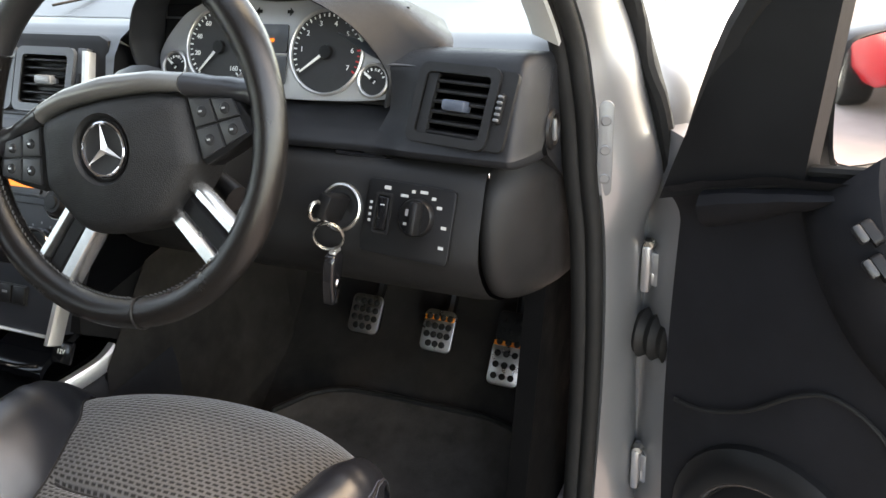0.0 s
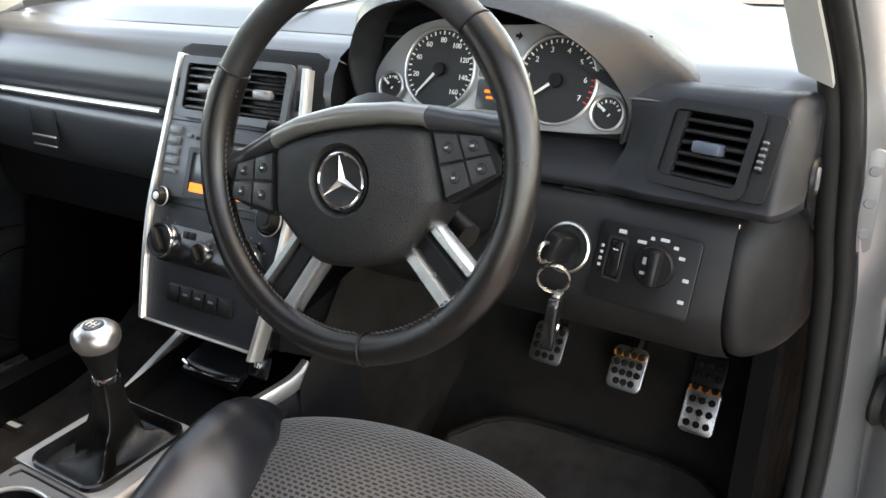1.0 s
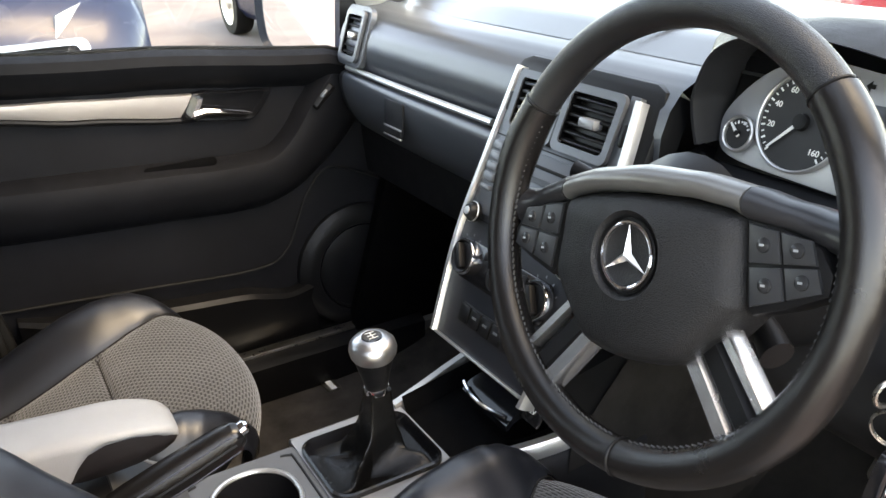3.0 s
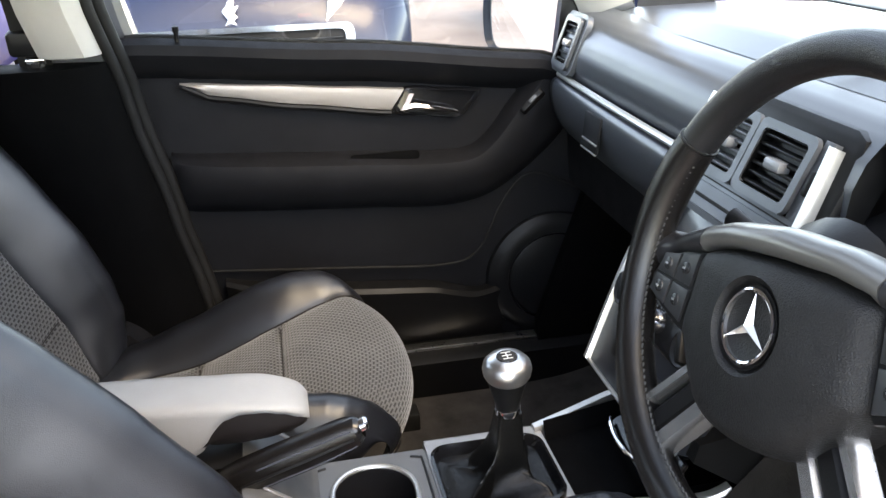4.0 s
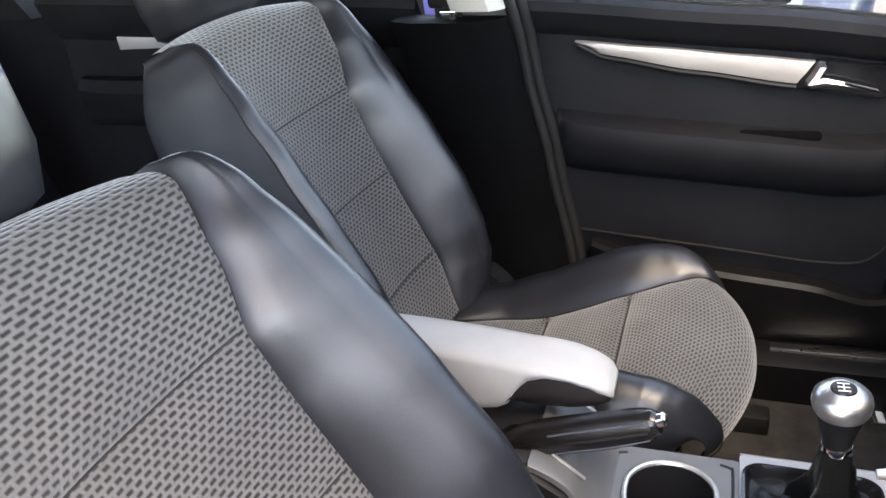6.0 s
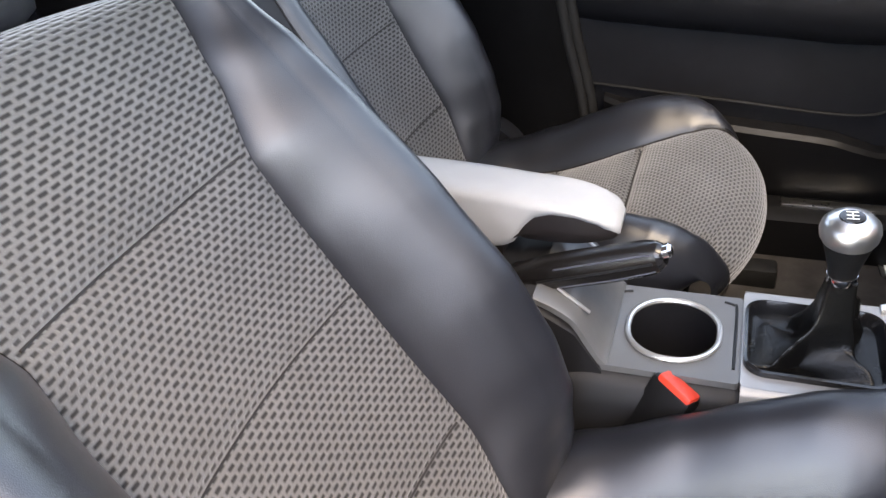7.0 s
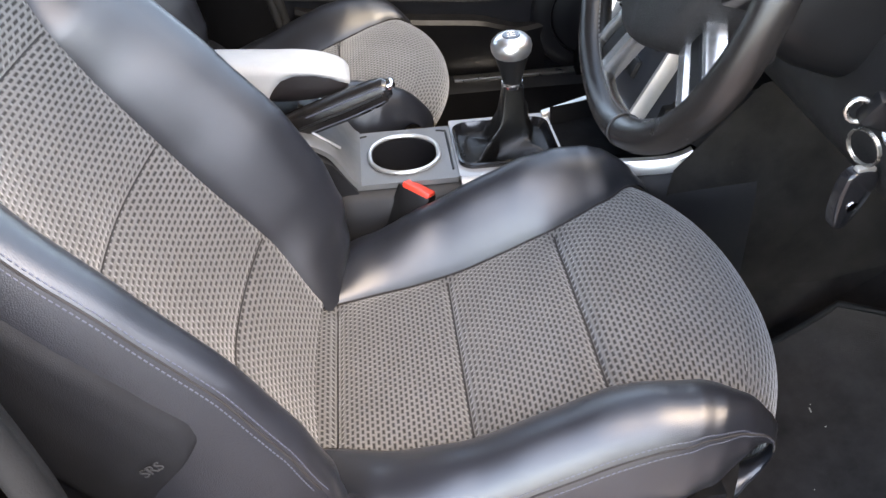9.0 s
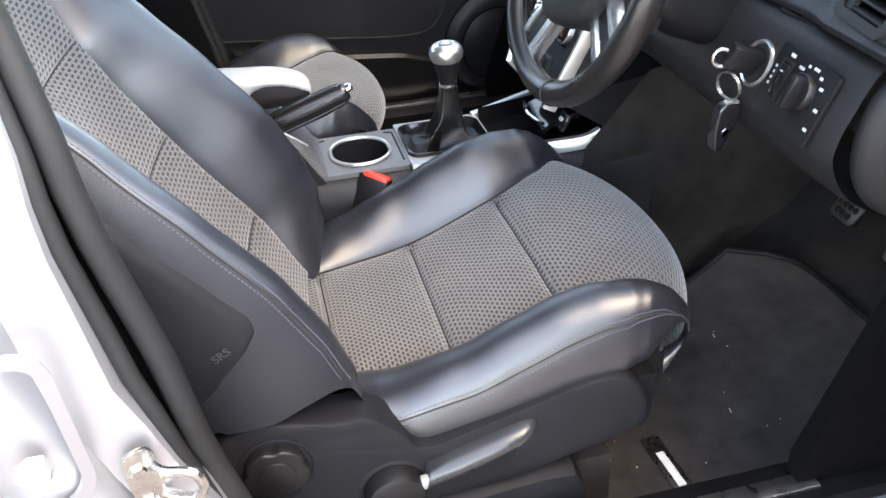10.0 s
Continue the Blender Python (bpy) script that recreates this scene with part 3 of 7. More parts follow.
    # padded armrest that sweeps up to the mirror's corner
    path = smooth_line([(0.125, 0.868, 0.020), (0.16, 0.862, 0.048), (0.30, 0.852, 0.062), (0.46, 0.842, 0.064), (0.60, 0.832, 0.062), (0.68, 0.838, 0.058), (0.735, 0.872, 0.052)] + ([(0.79, 0.930, 0.046), (0.84, 0.985, 0.040), (0.90, 1.02, 0.03)] if side < 0 else [(0.768, 0.926, 0.060), (0.790, 0.975, 0.050), (0.800, 1.000, 0.034)]), 5)
    rings = []
    for i, q in enumerate(path):
        y, z, w = q
        up = min(1.0, max(0.0, (y - 0.64) / 0.14))
        h = 0.042 if y < 0.5 else 0.042 + 0.004 * up
        ny, nz = -0.72 * up, 1.0 - 0.3 * up
        sec = ((0.0, 1.05), (0.55, 0.95), (0.90, 0.72), (1.0, 0.35), (0.92, -0.25), (0.74, -0.90), (0.40, -1.45), (0.0, -1.75))
        rings.append([(X(0.738 - w * a), y + h * b * ny, z - (0.010 if side < 0 else 0.0) + h * b * nz) for a, b in sec])
    arm = part("door_armrest", loft(rings, False), DOOR_PLASTIC, d, "padded black door armrest")
    if side > 0:
        # ledge below the mirror's corner, narrowing towards the armrest
        high = ((0.79, 0.990), (0.82, 0.981), (0.90, 0.966), (0.96, 0.950))
        deep = ((0.79, 0.972), (0.85, 0.949), (0.92, 0.917), (0.96, 0.900))
        part("door_ledge", loft([[(x, y, curve_at(deep, y) + (curve_at(high, y) - curve_at(deep, y)) * k) for x, k in ((0.736, 1.05), (0.716, 1.02), (0.704, 0.90), (0.700, 0.66), (0.706, 0.30), (0.722, 0.05), (0.738, -0.05))] for y in [0.785 + 0.17 * i / 12 for i in range(13)]], False), DOOR_PLASTIC, d, "black moulded door ledge")
    # raised near-black bar paints the shade of the grip's recess
    part("grip_pocket", moved(prism(round_rect(0.130, 0.016, 0.007), 0.006, 0.002), frame_at((X(0.704), 0.506, 0.868), (0, -side, 0), (0.15 * side, 0, 1))), SHADE_BLACK, arm)
    # window switches
    for sy, sz, sx in (((0.785, 0.957, 0.696),) if side < 0 else ((0.766, 0.962, 0.682), (0.750, 0.936, 0.676))):
        tilt = ((0, 0.72, 0.69), (-side * 0.75, -0.45, 0.48))
        sw = part("window_switch", moved(prism(round_rect(0.055 if side < 0 else 0.026, 0.022, 0.006), 0.010, 0.003), frame_at((X(sx), sy, sz), *tilt)), DARK, d)
        part("switch_cap", moved(rbox(0.018, 0.016, 0.008, 0.003), frame_at((X(sx - 0.008), sy + 0.002, sz + 0.003), *tilt)), BUTTON_DARK if side > 0 else BUTTON, sw)
    # carpeted lower panel edge, storage pocket, loudspeaker
    seam = smooth_line([(X(0.726), 0.166, 0.663), (X(0.722), 0.42, 0.643), (X(0.722), 0.62, 0.628), (X(0.722), 0.69, 0.655), (X(0.722), 0.74, 0.755), (X(0.720), 0.79, 0.806), (X(0.722), 0.86, 0.785), (X(0.724), 0.98, 0.72)], 6)
    if side > 0:
        seam = smooth_line([(0.724, y, z) for y, z in ((0.98, 0.668), (0.94, 0.672), (0.883, 0.700), (0.83, 0.745), (0.79, 0.762), (0.74, 0.745), (0.68, 0.685), (0.60, 0.655), (0.40, 0.668), (0.175, 0.69))], 6)
    part("panel_edge", tube(seam, 0.0028, 8), RUBBER, d)
    prof = smooth_line([(0.19, 0.640, 0.02), (0.28, 0.624, 0.045), (0.45, 0.606, 0.05), (0.58, 0.594, 0.05), (0.63, 0.580, 0.045), (0.68, 0.566, 0.035), (0.74, 0.57, 0.02)], 4)
    part("door_pocket", loft([[(X(x), y, z) for x, z in ((0.738 - w * 0.3, zt + 0.004), (0.738 - w, zt + 0.003), (0.738 - w - 0.006, zt - 0.006), (0.738 - w, zt - 0.03), (0.738 - 0.85 * w, 0.50), (0.738 - 0.3 * w, 0.45))] for y, zt, w in prof], False), DARK, d, "black door pocket")
    sm = frame_at((X(0.728), 0.845 if side < 0 else 0.835, 0.580 if side < 0 else 0.520), (0, side * -1.0, 0), (0, 0, 1))
    spk = part("loudspeaker", moved(lathe(((0.140, -0.012), (0.136, 0.006), (0.125, 0.014), (0.112, 0.018), (0.098, 0.018), (0.090, 0.010), (0.085, 0.012), (0.05, 0.018), (0.0, 0.020)), 40), sm), DARK, d, "black round loudspeaker cover")
    part("speaker_ring", moved(lathe(((0.091, 0.011), (0.0935, 0.0155), (0.096, 0.0165), (0.098, 0.0145), (0.096, 0.011)), 40), sm), GLOSS, spk)
    # lock pin
    part("lock_pin", moved(lathe(((0.004, 0.0), (0.004, 0.016), (0.0055, 0.018), (0.0055, 0.026), (0.0, 0.028)), 12), pose(X(0.700), 0.165, top_of(0.165) + 0.002)), DARK, d)
    # window: seal, frame and pane
    part("glass_seal", tube([(X(0.722), y, top_of(y) + 0.006) for y in [0.08 + 0.88 * k / 12 for k in range(13)]], 0.006, 8), RUBBER, d)
    fr = smooth_line([(X(0.738), 0.085, top_of(0.085)), (X(0.71), 0.06, 1.22), (X(0.625), 0.02, 1.46), (X(0.60), 0.20, 1.505), (X(0.635), 0.46, 1.45), (X(0.685), 0.74, 1.31), (X(0.722), 0.915, 1.15), (X(0.735), 0.985, 0.97)], 6)
    part("window_frame", tube(fr, 0.018, 8), SILVER if side < 0 else RUBBER, d, "" if side < 0 else "black window frame")
    # mirror sail and mirror
    tri = [(0.835, top_of(0.835) - 0.004), (0.995, 0.955), (0.965, 1.06), (0.925, 1.155), (0.86, 1.215), (0.845, 1.13)]
    if side > 0:
        tri = [(1.012, 0.925), (0.846, 0.982), (0.832, 1.15), (0.82, 1.24), (0.885, 1.24), (0.930, 1.147), (0.998, 0.965)]
    part("mirror_sail", loft([[(X(x), y, z) for y, z in tri] for x in (0.712, 0.735)]), DARK, d, "black mirror corner trim")
    if side > 0:
        mm = frame_at((X(0.900), 0.850, 1.035), (0.95, -0.30, 0), (0, 0.03, 1))
    else:
        mm = frame_at((X(0.878), 0.830, 1.082), (0.85, 0.53, 0), (0, 0.03, 1))
    oval = [(q.x, q.y) for q in smooth_line([(0.105, 0.0, 0), (0.098, 0.06, 0), (0.06, 0.074, 0), (-0.06, 0.070, 0), (-0.098, 0.052, 0), (-0.102, -0.02, 0), (-0.085, -0.066, 0), (-0.02, -0.074, 0), (0.075, -0.070, 0), (0.100, -0.045, 0)], 3, True)]
    housing = loft([[(x * s, y * s, z) for x, y in oval] for z, s in ((-0.10, 0.25), (-0.095, 0.55), (-0.07, 0.86), (-0.03, 1.03), (0.012, 1.06), (0.016, 1.03), (0.004, 0.97), (0.0, 0.95))], True, True)
    mir = part("door_mirror", moved(housing, mm), DARK if side > 0 else NAVY_TRIM, d, "dark door mirror housing")
    part("mirror_glass", moved(prism([(x * 0.95, y * 0.95) for x, y in oval], 0.002), mm @ pose(0, 0, 0.001)), MIRROR, mir, "mirror glass")
    ay = 0.90 if side < 0 else 0.945
    part("mirror_arm", loft([[(X(x), ay + dy * w, z + dz) for dy, dz in ((-1, -0.02), (1, -0.02), (1, 0.02), (-1, 0.02))] for x, z, w in ((0.715, 0.995, 0.035), (0.79, 1.005, 0.03), (0.84, 1.02, 0.03))]), DARK, mir)
    return d


NAVY_TRIM = material("dark blue grey plastic", (0.03, 0.04, 0.06), 0.35, var=0.1, bump=0.05)


def rear_door():
    d = thing("rear_door", label="closed rear passenger door with black inner panel", category="car door")
    def skin(a, b):
        y = -0.95 + 0.83 * a
        z = 0.44 + (belt(y) - 0.44) * b
        return (-(0.735 - 0.05 * max(0.0, (b - 0.86) / 0.14) ** 1.6), y, z)
    part("door_panel", grid(skin, 16, 24), DOOR_PLASTIC, d)
    part("belt_rail", loft([[(-x, y, belt(y) + dz) for x, dz in ((0.730, -0.10), (0.705, -0.075), (0.688, -0.045), (0.676, -0.018), (0.682, -0.002), (0.70, 0.006), (0.74, 0.006))] for y in [-0.95 + 0.83 * k / 12 for k in range(13)]], False), DOOR_PLASTIC, d)
    part("door_trim_strip", loft([[(-x, y, 1.035 + 0.02 * (y + 0.6) + dz) for x, dz in ((0.735, h), (0.722, h), (0.719, 0), (0.722, -h), (0.735, -h))] for y, h in ((-0.80, 0.022), (-0.65, 0.020), (-0.5, 0.014), (-0.40, 0.003))], False), SATIN, d, "satin silver trim strip")
    part("door_armrest", loft([[(-0.735 + w * a, y, 0.90 + b * 0.05) for a, b in ((0, 1), (0.6, 0.95), (1, 0.5), (0.9, -0.4), (0.4, -1), (0, -1.2))] for y, w in ((-0.92, 0.03), (-0.85, 0.05), (-0.4, 0.05), (-0.3, 0.02))], False), DOOR_PLASTIC, d)
    part("window_frame", tube(smooth_line([(-0.735, -0.20, 1.12), (-0.70, -0.21, 1.25), (-0.62, -0.25, 1.48), (-0.62, -0.60, 1.50), (-0.66, -0.95, 1.42), (-0.73, -1.02, 1.13)], 6), 0.018, 8), SILVER, d)
    return d


def belt_strap():
    b = thing("seat_belt", label="black seat belt with its upper guide on the pillar", category="seat belt")
    pts = smooth_line([(-0.57, -0.07, 1.46), (-0.615, -0.06, 1.30), (-0.648, -0.05, 1.12), (-0.655, -0.045, 0.90), (-0.66, -0.03, 0.55)], 6)
    part("strap", loft([[(q.x + dx, q.y + dy, q.z) for dx, dy in ((0, -0.024), (0.003, -0.024), (0.003, 0.024), (0, 0.024))] for q in pts]), RUBBER, b)
    g = part("belt_guide", moved(prism(round_rect(0.075, 0.040, 0.008), 0.022, 0.006), frame_at((-0.655, -0.045, 1.118), (0, 1, 0), (0.15, 0, 1))), DARK, b)
    part("belt_tongue", moved(prism(round_rect(0.030, 0.030, 0.004), 0.010, 0.002), frame_at((-0.640, -0.045, 1.080), (0, 1, 0), (0.15, 0, 1))), CHROME, b, "chrome belt tongue")
    part("tongue_slot", moved(rbox(0.012, 0.020, 0.004, 0.001), frame_at((-0.629, -0.045, 1.078), (0, 1, 0), (0.15, 0, 1))), DARK, g)


def pane(name, corners, label):
    bm = bmesh.new()
    bm.faces.new([bm.verts.new(c) for c in corners])
    ext = bmesh.ops.extrude_face_region(bm, geom=bm.faces[:])
    n = (Vector(corners[1]) - Vector(corners[0])).cross(Vector(corners[2]) - Vector(corners[0])).normalized() * 0.004
    bmesh.ops.translate(bm, vec=n, verts=[g for g in ext["geom"] if isinstance(g, bmesh.types.BMVert)])
    ob = tagged(part(name, bm, GLASS, smooth=False), label, "window", kind="structure")
    return ob

# ---- dashboard ----
def dash_face(x):
    """How far the dashboard's face lies ahead at a place across the car."""
    return 0.012 * (abs(x) / 0.7) ** 3


def slatted_vent(parent, name, m, w, h, slats, frame_mat, slat_mat, tab_mat, wheel_side, back=0.040, reach=0.020):
    """An air vent in the x, y plane of m: rounded frame, recessed louvres, sliding tab, thumb wheel."""
    v = part(name, moved(ring_plate(round_rect(w + 0.020, h + 0.020, 0.010), round_rect(w, h, 0.006), 0.006), m), frame_mat, parent, "air vent with louvres")
    # well and cheeks carry the vent's inner shade in their colour
    part("vent_well", moved(joined(rbox(w + 0.006, h + 0.006, 0.004, 0, (0, 0, -back))), m), SHADE_BLACK, v)
    for sx in (-1, 1):
        part("vent_cheek", moved(rbox(0.004, h + 0.004, back + 0.002, 0.001, (sx * (w / 2 + 0.001), 0, 0.003 - back / 2)), m), SHADE_BLACK, v)
    for sy in (-1, 1):
        part("vent_cheek", moved(rbox(w + 0.004, 0.004, back + 0.002, 0.001, (0, sy * (h / 2 + 0.001), 0.003 - back / 2)), m), SHADE_BLACK, v)
    for k in range(slats):
        y = (k + 0.5) / slats * h - h / 2
        part("slat", moved(rbox(w, 0.0035, reach, 0.0012), m @ pose(0, y, 0.002 - reach / 2, 18)), slat_mat, v)
    part("tab", moved(rbox(w * 0.36, 0.012, 0.016, 0.003), m @ pose(w * 0.04, 0, 0.002, 10)), tab_mat, v)
    return v


def build_dashboard():
    d = thing("dashboard", label="charcoal soft-touch dashboard with satin strip and air vents", category="dashboard")
    # upper pad on the passenger's side and across to the binnacle
    sec = [(0.830, 1.008), (0.822, 1.018), (0.818, 1.035), (0.820, 1.060), (0.830, 1.085), (0.846, 1.104), (0.868, 1.114), (0.895, 1.118), (0.930, 1.119)]
    def pad(a, b):
        x = -0.70 + 0.86 * a
        q = b * (len(sec) - 1)
        i = min(int(q), len(sec) - 2)
        y = sec[i][0] + (sec[i + 1][0] - sec[i][0]) * (q - i)
        z = sec[i][1] + (sec[i + 1][1] - sec[i][1]) * (q - i)
        return (x, y + dash_face(x), z - 0.004 * (x / 0.7) ** 2)
    part("upper_pad", grid(pad, 40, 24), DASH_TOP, d, "charcoal soft padded dashboard face")
    # top, rising a little to the windscreen, with a shut line behind the crest
    def top(a, b):
        x = -0.70 + 1.40 * a
        side = min(1.0, max(0.0, (x - 0.42) / 0.10))
        y0 = 0.905 - 0.055 * side
        y = y0 + (1.345 - y0) * b
        z = 1.119 - 0.036 * side * (1 - 0.45 * b) + 0.016 * min(1.0, b * 6) + 0.006 * b - 0.030 * max(0.0, b - 0.6) - 0.02 * (abs(x) / 0.7) ** 4 * (1 - side)
        return (x, y + 0.01 * (abs(x) / 0.7) ** 3, z)
    part("dash_top", grid(top, 40, 24), DASH_TOP, d, "pale-looking sunlit dashboard top")
    for x, wdt in ((-0.28, 0.42), (0.47, 0.20)):
        part("demister_slot", rbox(wdt, 0.022, 0.004, 0.002, (x, 1.235, 1.140), (0, 0, 0)), DARK, d)
    part("shut_line", tube([(-0.02, 0.915, 1.132), (0.01, 0.99, 1.138), (0.02, 1.10, 1.140)], 0.002, 6), DARK, d)
    # satin strip
    for x0, x1 in ((-0.652, -0.150),):
        part("dash_strip", tube([(x0 + (x1 - x0) * k / 12, 0.813 + dash_face(x0 + (x1 - x0) * k / 12), 1.0125) for k in range(13)], 0.0055, 8), SATIN, d, "satin silver strip")
    part("dash_strip", tube([(0.470 + 0.178 * k / 10, 0.818 + dash_face(0.47 + 0.178 * k / 10), 0.990 - 0.0012 * k) for k in range(11)], 0.0030, 8), GLOSS, d, "dark strip with a bright end")
    part("strip_end", rbox(0.008, 0.008, 0.007, 0.002, (0.651, 0.824, 0.978)), CHROME, d)
    # glove box
    gsec = [(0.822, 1.006), (0.806, 0.998), (0.803, 0.975), (0.812, 0.940), (0.832, 0.905), (0.868, 0.875), (0.93, 0.862), (1.05, 0.860)]
    line = smooth_line([(0, y, z) for y, z in gsec], 4)
    part("glove_box", grid(lambda a, b: (-0.672 + 0.535 * a, line[round(b * (len(line) - 1))].y + dash_face(-0.672 + 0.535 * a), line[round(b * (len(line) - 1))].z), 16, len(line) - 1), DASH_TOP, d, "charcoal glove box lid")
    part("glove_box_side", loft([[(x, q.y + 0.01, q.z) for q in line] + [(x, 1.05, 1.0)] for x in (-0.672, -0.66)]), DASH, d)
    lm = frame_at((-0.428, 0.803, 0.963), (1, 0, 0), (0, 0.08, 1))
    lt = part("glove_latch", moved(prism(round_rect(0.064, 0.058, 0.004), 0.004, 0.001), lm), DASH, d)
    part("latch_lip", moved(rbox(0.062, 0.003, 0.004, 0.001, (0, -0.014, 0.0045)), lm), SATIN, lt)
    part("latch_lip", moved(rbox(0.062, 0.003, 0.004, 0.001, (0, -0.029, 0.0045)), lm), SATIN, lt)
    part("latch_gap", moved(rbox(0.060, 0.012, 0.002, 0.0005, (0, -0.0215, 0.0042)), lm), RUBBER, lt)
    # dark band over the glove box behind the centre panel
    part("dash_core", loft([[(x, y, z) for y, z in ((0.86, 0.80), (0.845, 1.0), (0.885, 1.10), (1.30, 1.10), (1.30, 0.95), (1.12, 0.80))] for x in (-0.68, -0.3, -0.13)]), DARK, d)
    # corner vent, passenger's side
    m = frame_at((-0.632, 0.833, 1.070), (0.995, -0.06, 0.02), (0.02, 0.36, 1))
    part("vent_shroud", moved(ring_plate(round_rect(0.118, 0.108, 0.020), round_rect(0.076, 0.080, 0.006), 0.010), m @ pose(0, 0, -0.010)), DASH_TOP, d)
    slatted_vent(d, "air_vent", m @ pose(0, 0, 0.001), 0.066, 0.072, 6, DASH_TOP, DARK, SATIN, -1, 0.010, 0.008)
    # driver's side: vent block, end cap
    fsec = [(0.87, 1.101), (0.848, 1.098), (0.830, 1.080), (0.795, 1.016), (0.788, 1.004), (0.800, 0.994), (0.86, 0.985)]
    left_x = ((0.975, 0.500), (1.004, 0.505), (1.02, 0.518), (1.04, 0.527), (1.069, 0.530), (1.102, 0.520))
    left_y = ((0.975, 0.862), (0.994, 0.824), (1.004, 0.822), (1.02, 0.840), (1.04, 0.850), (1.069, 0.853), (1.085, 0.855), (1.102, 0.880))
    crown = smooth_line([(0, y, z) for y, z in fsec], 8)
    def vent_block(a, b):
        q = crown[round(b * (len(crown) - 1))]
        x0 = curve_at(left_x, q.z)
        x = x0 + (0.705 - x0) * a
        y = q.y + 0.022 * (0.695 - x) / 0.15
        y += (max(q.y, curve_at(left_y, q.z)) - y) * (1 - ease(x - x0, 0.0, 0.058))
        return (x, y + 0.055 * max(0.0, (x - 0.682) / 0.023) ** 2.2, q.z - 0.004 * (0.695 - x) / 0.15 - 0.012 * max(0.0, (x - 0.682) / 0.023) ** 2 * (q.z - 1.0) / 0.1)
    m = frame_at((0.622, 0.8255, 1.049), (0.965, -0.22, 0.0), (0, 0.48, 0.88))
    block, to_vent = grid(vent_block, 90, len(crown) - 1), m.inverted()
    inside = []
    for f in block.faces:
        q = to_vent @ f.calc_center_median()
        if abs(q.x + 0.008) < 0.043 and abs(q.y) < 0.035 and abs(q.z) < 0.03:
            inside.append(f)
    bmesh.ops.delete(block, geom=inside, context='FACES')
    part("vent_housing", block, DASH, d)
    part("dash_end", loft([[(x, y, z) for y, z in ((0.880, 1.078), (0.848, 1.012), (0.862, 0.992), (0.95, 0.93), (1.10, 0.93), (1.10, 1.085), (0.91, 1.088))] for x in (0.690, 0.705)]), DASH, d, "dashboard end cap")
    ec = frame_at((0.7055, 0.873, 1.018), (0, 1, 0), (0, 0, 1))
    kn = part("end_cap_switch", moved(lathe(((0.022, 0.0), (0.021, 0.003), (0.017, 0.004), (0.016, 0.001), (0.0, 0.001)), 24), ec), DARK, d, "round key switch")
    part("switch_bar", moved(rbox(0.006, 0.024, 0.005, 0.002, (0, 0, 0.003)), ec), BUTTON, kn)
    m = frame_at((0.622, 0.8255, 1.049), (0.965, -0.22, 0.0), (0, 0.48, 0.88))
    part("vent_shroud", moved(ring_plate(round_rect(0.116, 0.082, 0.006), round_rect(0.080, 0.066, 0.004), 0.006), m @ pose(0.004, 0, -0.004)), KNEE, d)
    v = slatted_vent(d, "air_vent", m @ pose(-0.008, 0, -0.001), 0.082, 0.066, 6, KNEE, KNEE, BLUE_GREY, 1)
    part("thumb_wheel", moved(rbox(0.007, 0.032, 0.008, 0.003), m @ pose(0.050, 0.002, 0.003)), DARK, v)
    for k in range(5):
        part("wheel_rib", moved(rbox(0.006, 0.0028, 0.004, 0.001), m @ pose(0.050, 0.002 + 0.006 * (k - 2), 0.007)), BUTTON, v)
    # binnacle: hood over the instruments
    opening = smooth_line([(x, 0.852, z) for x, z in ((0.176, 1.050), (0.168, 1.080), (0.168, 1.106), (0.187, 1.146), (0.225, 1.167), (0.285, 1.175), (0.340, 1.172), (0.399, 1.162), (0.445, 1.148), (0.486, 1.124), (0.513, 1.096), (0.527, 1.069), (0.520, 1.035))], 6)
    ridge = smooth_line([(0.134, 0.905, 1.055), (0.134, 0.905, 1.085), (0.136, 0.905, 1.118), (0.150, 0.905, 1.158), (0.195, 0.905, 1.174), (0.260, 0.905, 1.183), (0.326, 0.905, 1.186), (0.386, 0.905, 1.177), (0.457, 0.905, 1.159), (0.511, 0.902, 1.141), (0.548, 0.895, 1.119), (0.582, 0.884, 1.096), (0.590, 0.880, 1.060)], 6)
    rings = [[(q.x, 1.16, q.z - 0.080) for q in ridge], [(q.x, q.y + 0.12, q.z - 0.030) for q in ridge], [(q.x, q.y + 0.05, q.z - 0.006) for q in ridge], [q + Vector((0, 0.010, 0.0)) for q in ridge]]
    for f in (0.12, 0.4, 0.7, 0.9):
        rings.append([q.lerp(o, f) + Vector((0, 0.006 * math.sin(math.pi * f) , 0.003 * math.sin(math.pi * f))) for q, o in zip(ridge, opening)])
    rings.append(opening)
    for k, y in ((0.985, 0.853), (0.965, 0.862), (0.94, 0.905)):
        rings.append([(0.35 + (o.x - 0.35) * k, y, 1.09 + (o.z - 1.09) * k) for o in opening])
    part("binnacle_hood", loft(rings, False), DASH, d, "charcoal instrument hood")
    # apron below the dials and beside the column
    apron = [(0.905, 1.034), (0.872, 1.026), (0.852, 1.020), (0.836, 1.012), (0.820, 1.000), (0.822, 0.992), (0.86, 0.985)]
    def ap(a, b):
        x = 0.140 + 0.425 * a
        q = b * (len(apron) - 1)
        i = min(int(q), len(apron) - 2)
        t = q - i
        y = apron[i][0] + (apron[i + 1][0] - apron[i][0]) * t
        z = apron[i][1] + (apron[i + 1][1] - apron[i][1]) * t
        return (x, y, z)
    part("dial_apron", grid(ap, 12, 20), DASH, d)
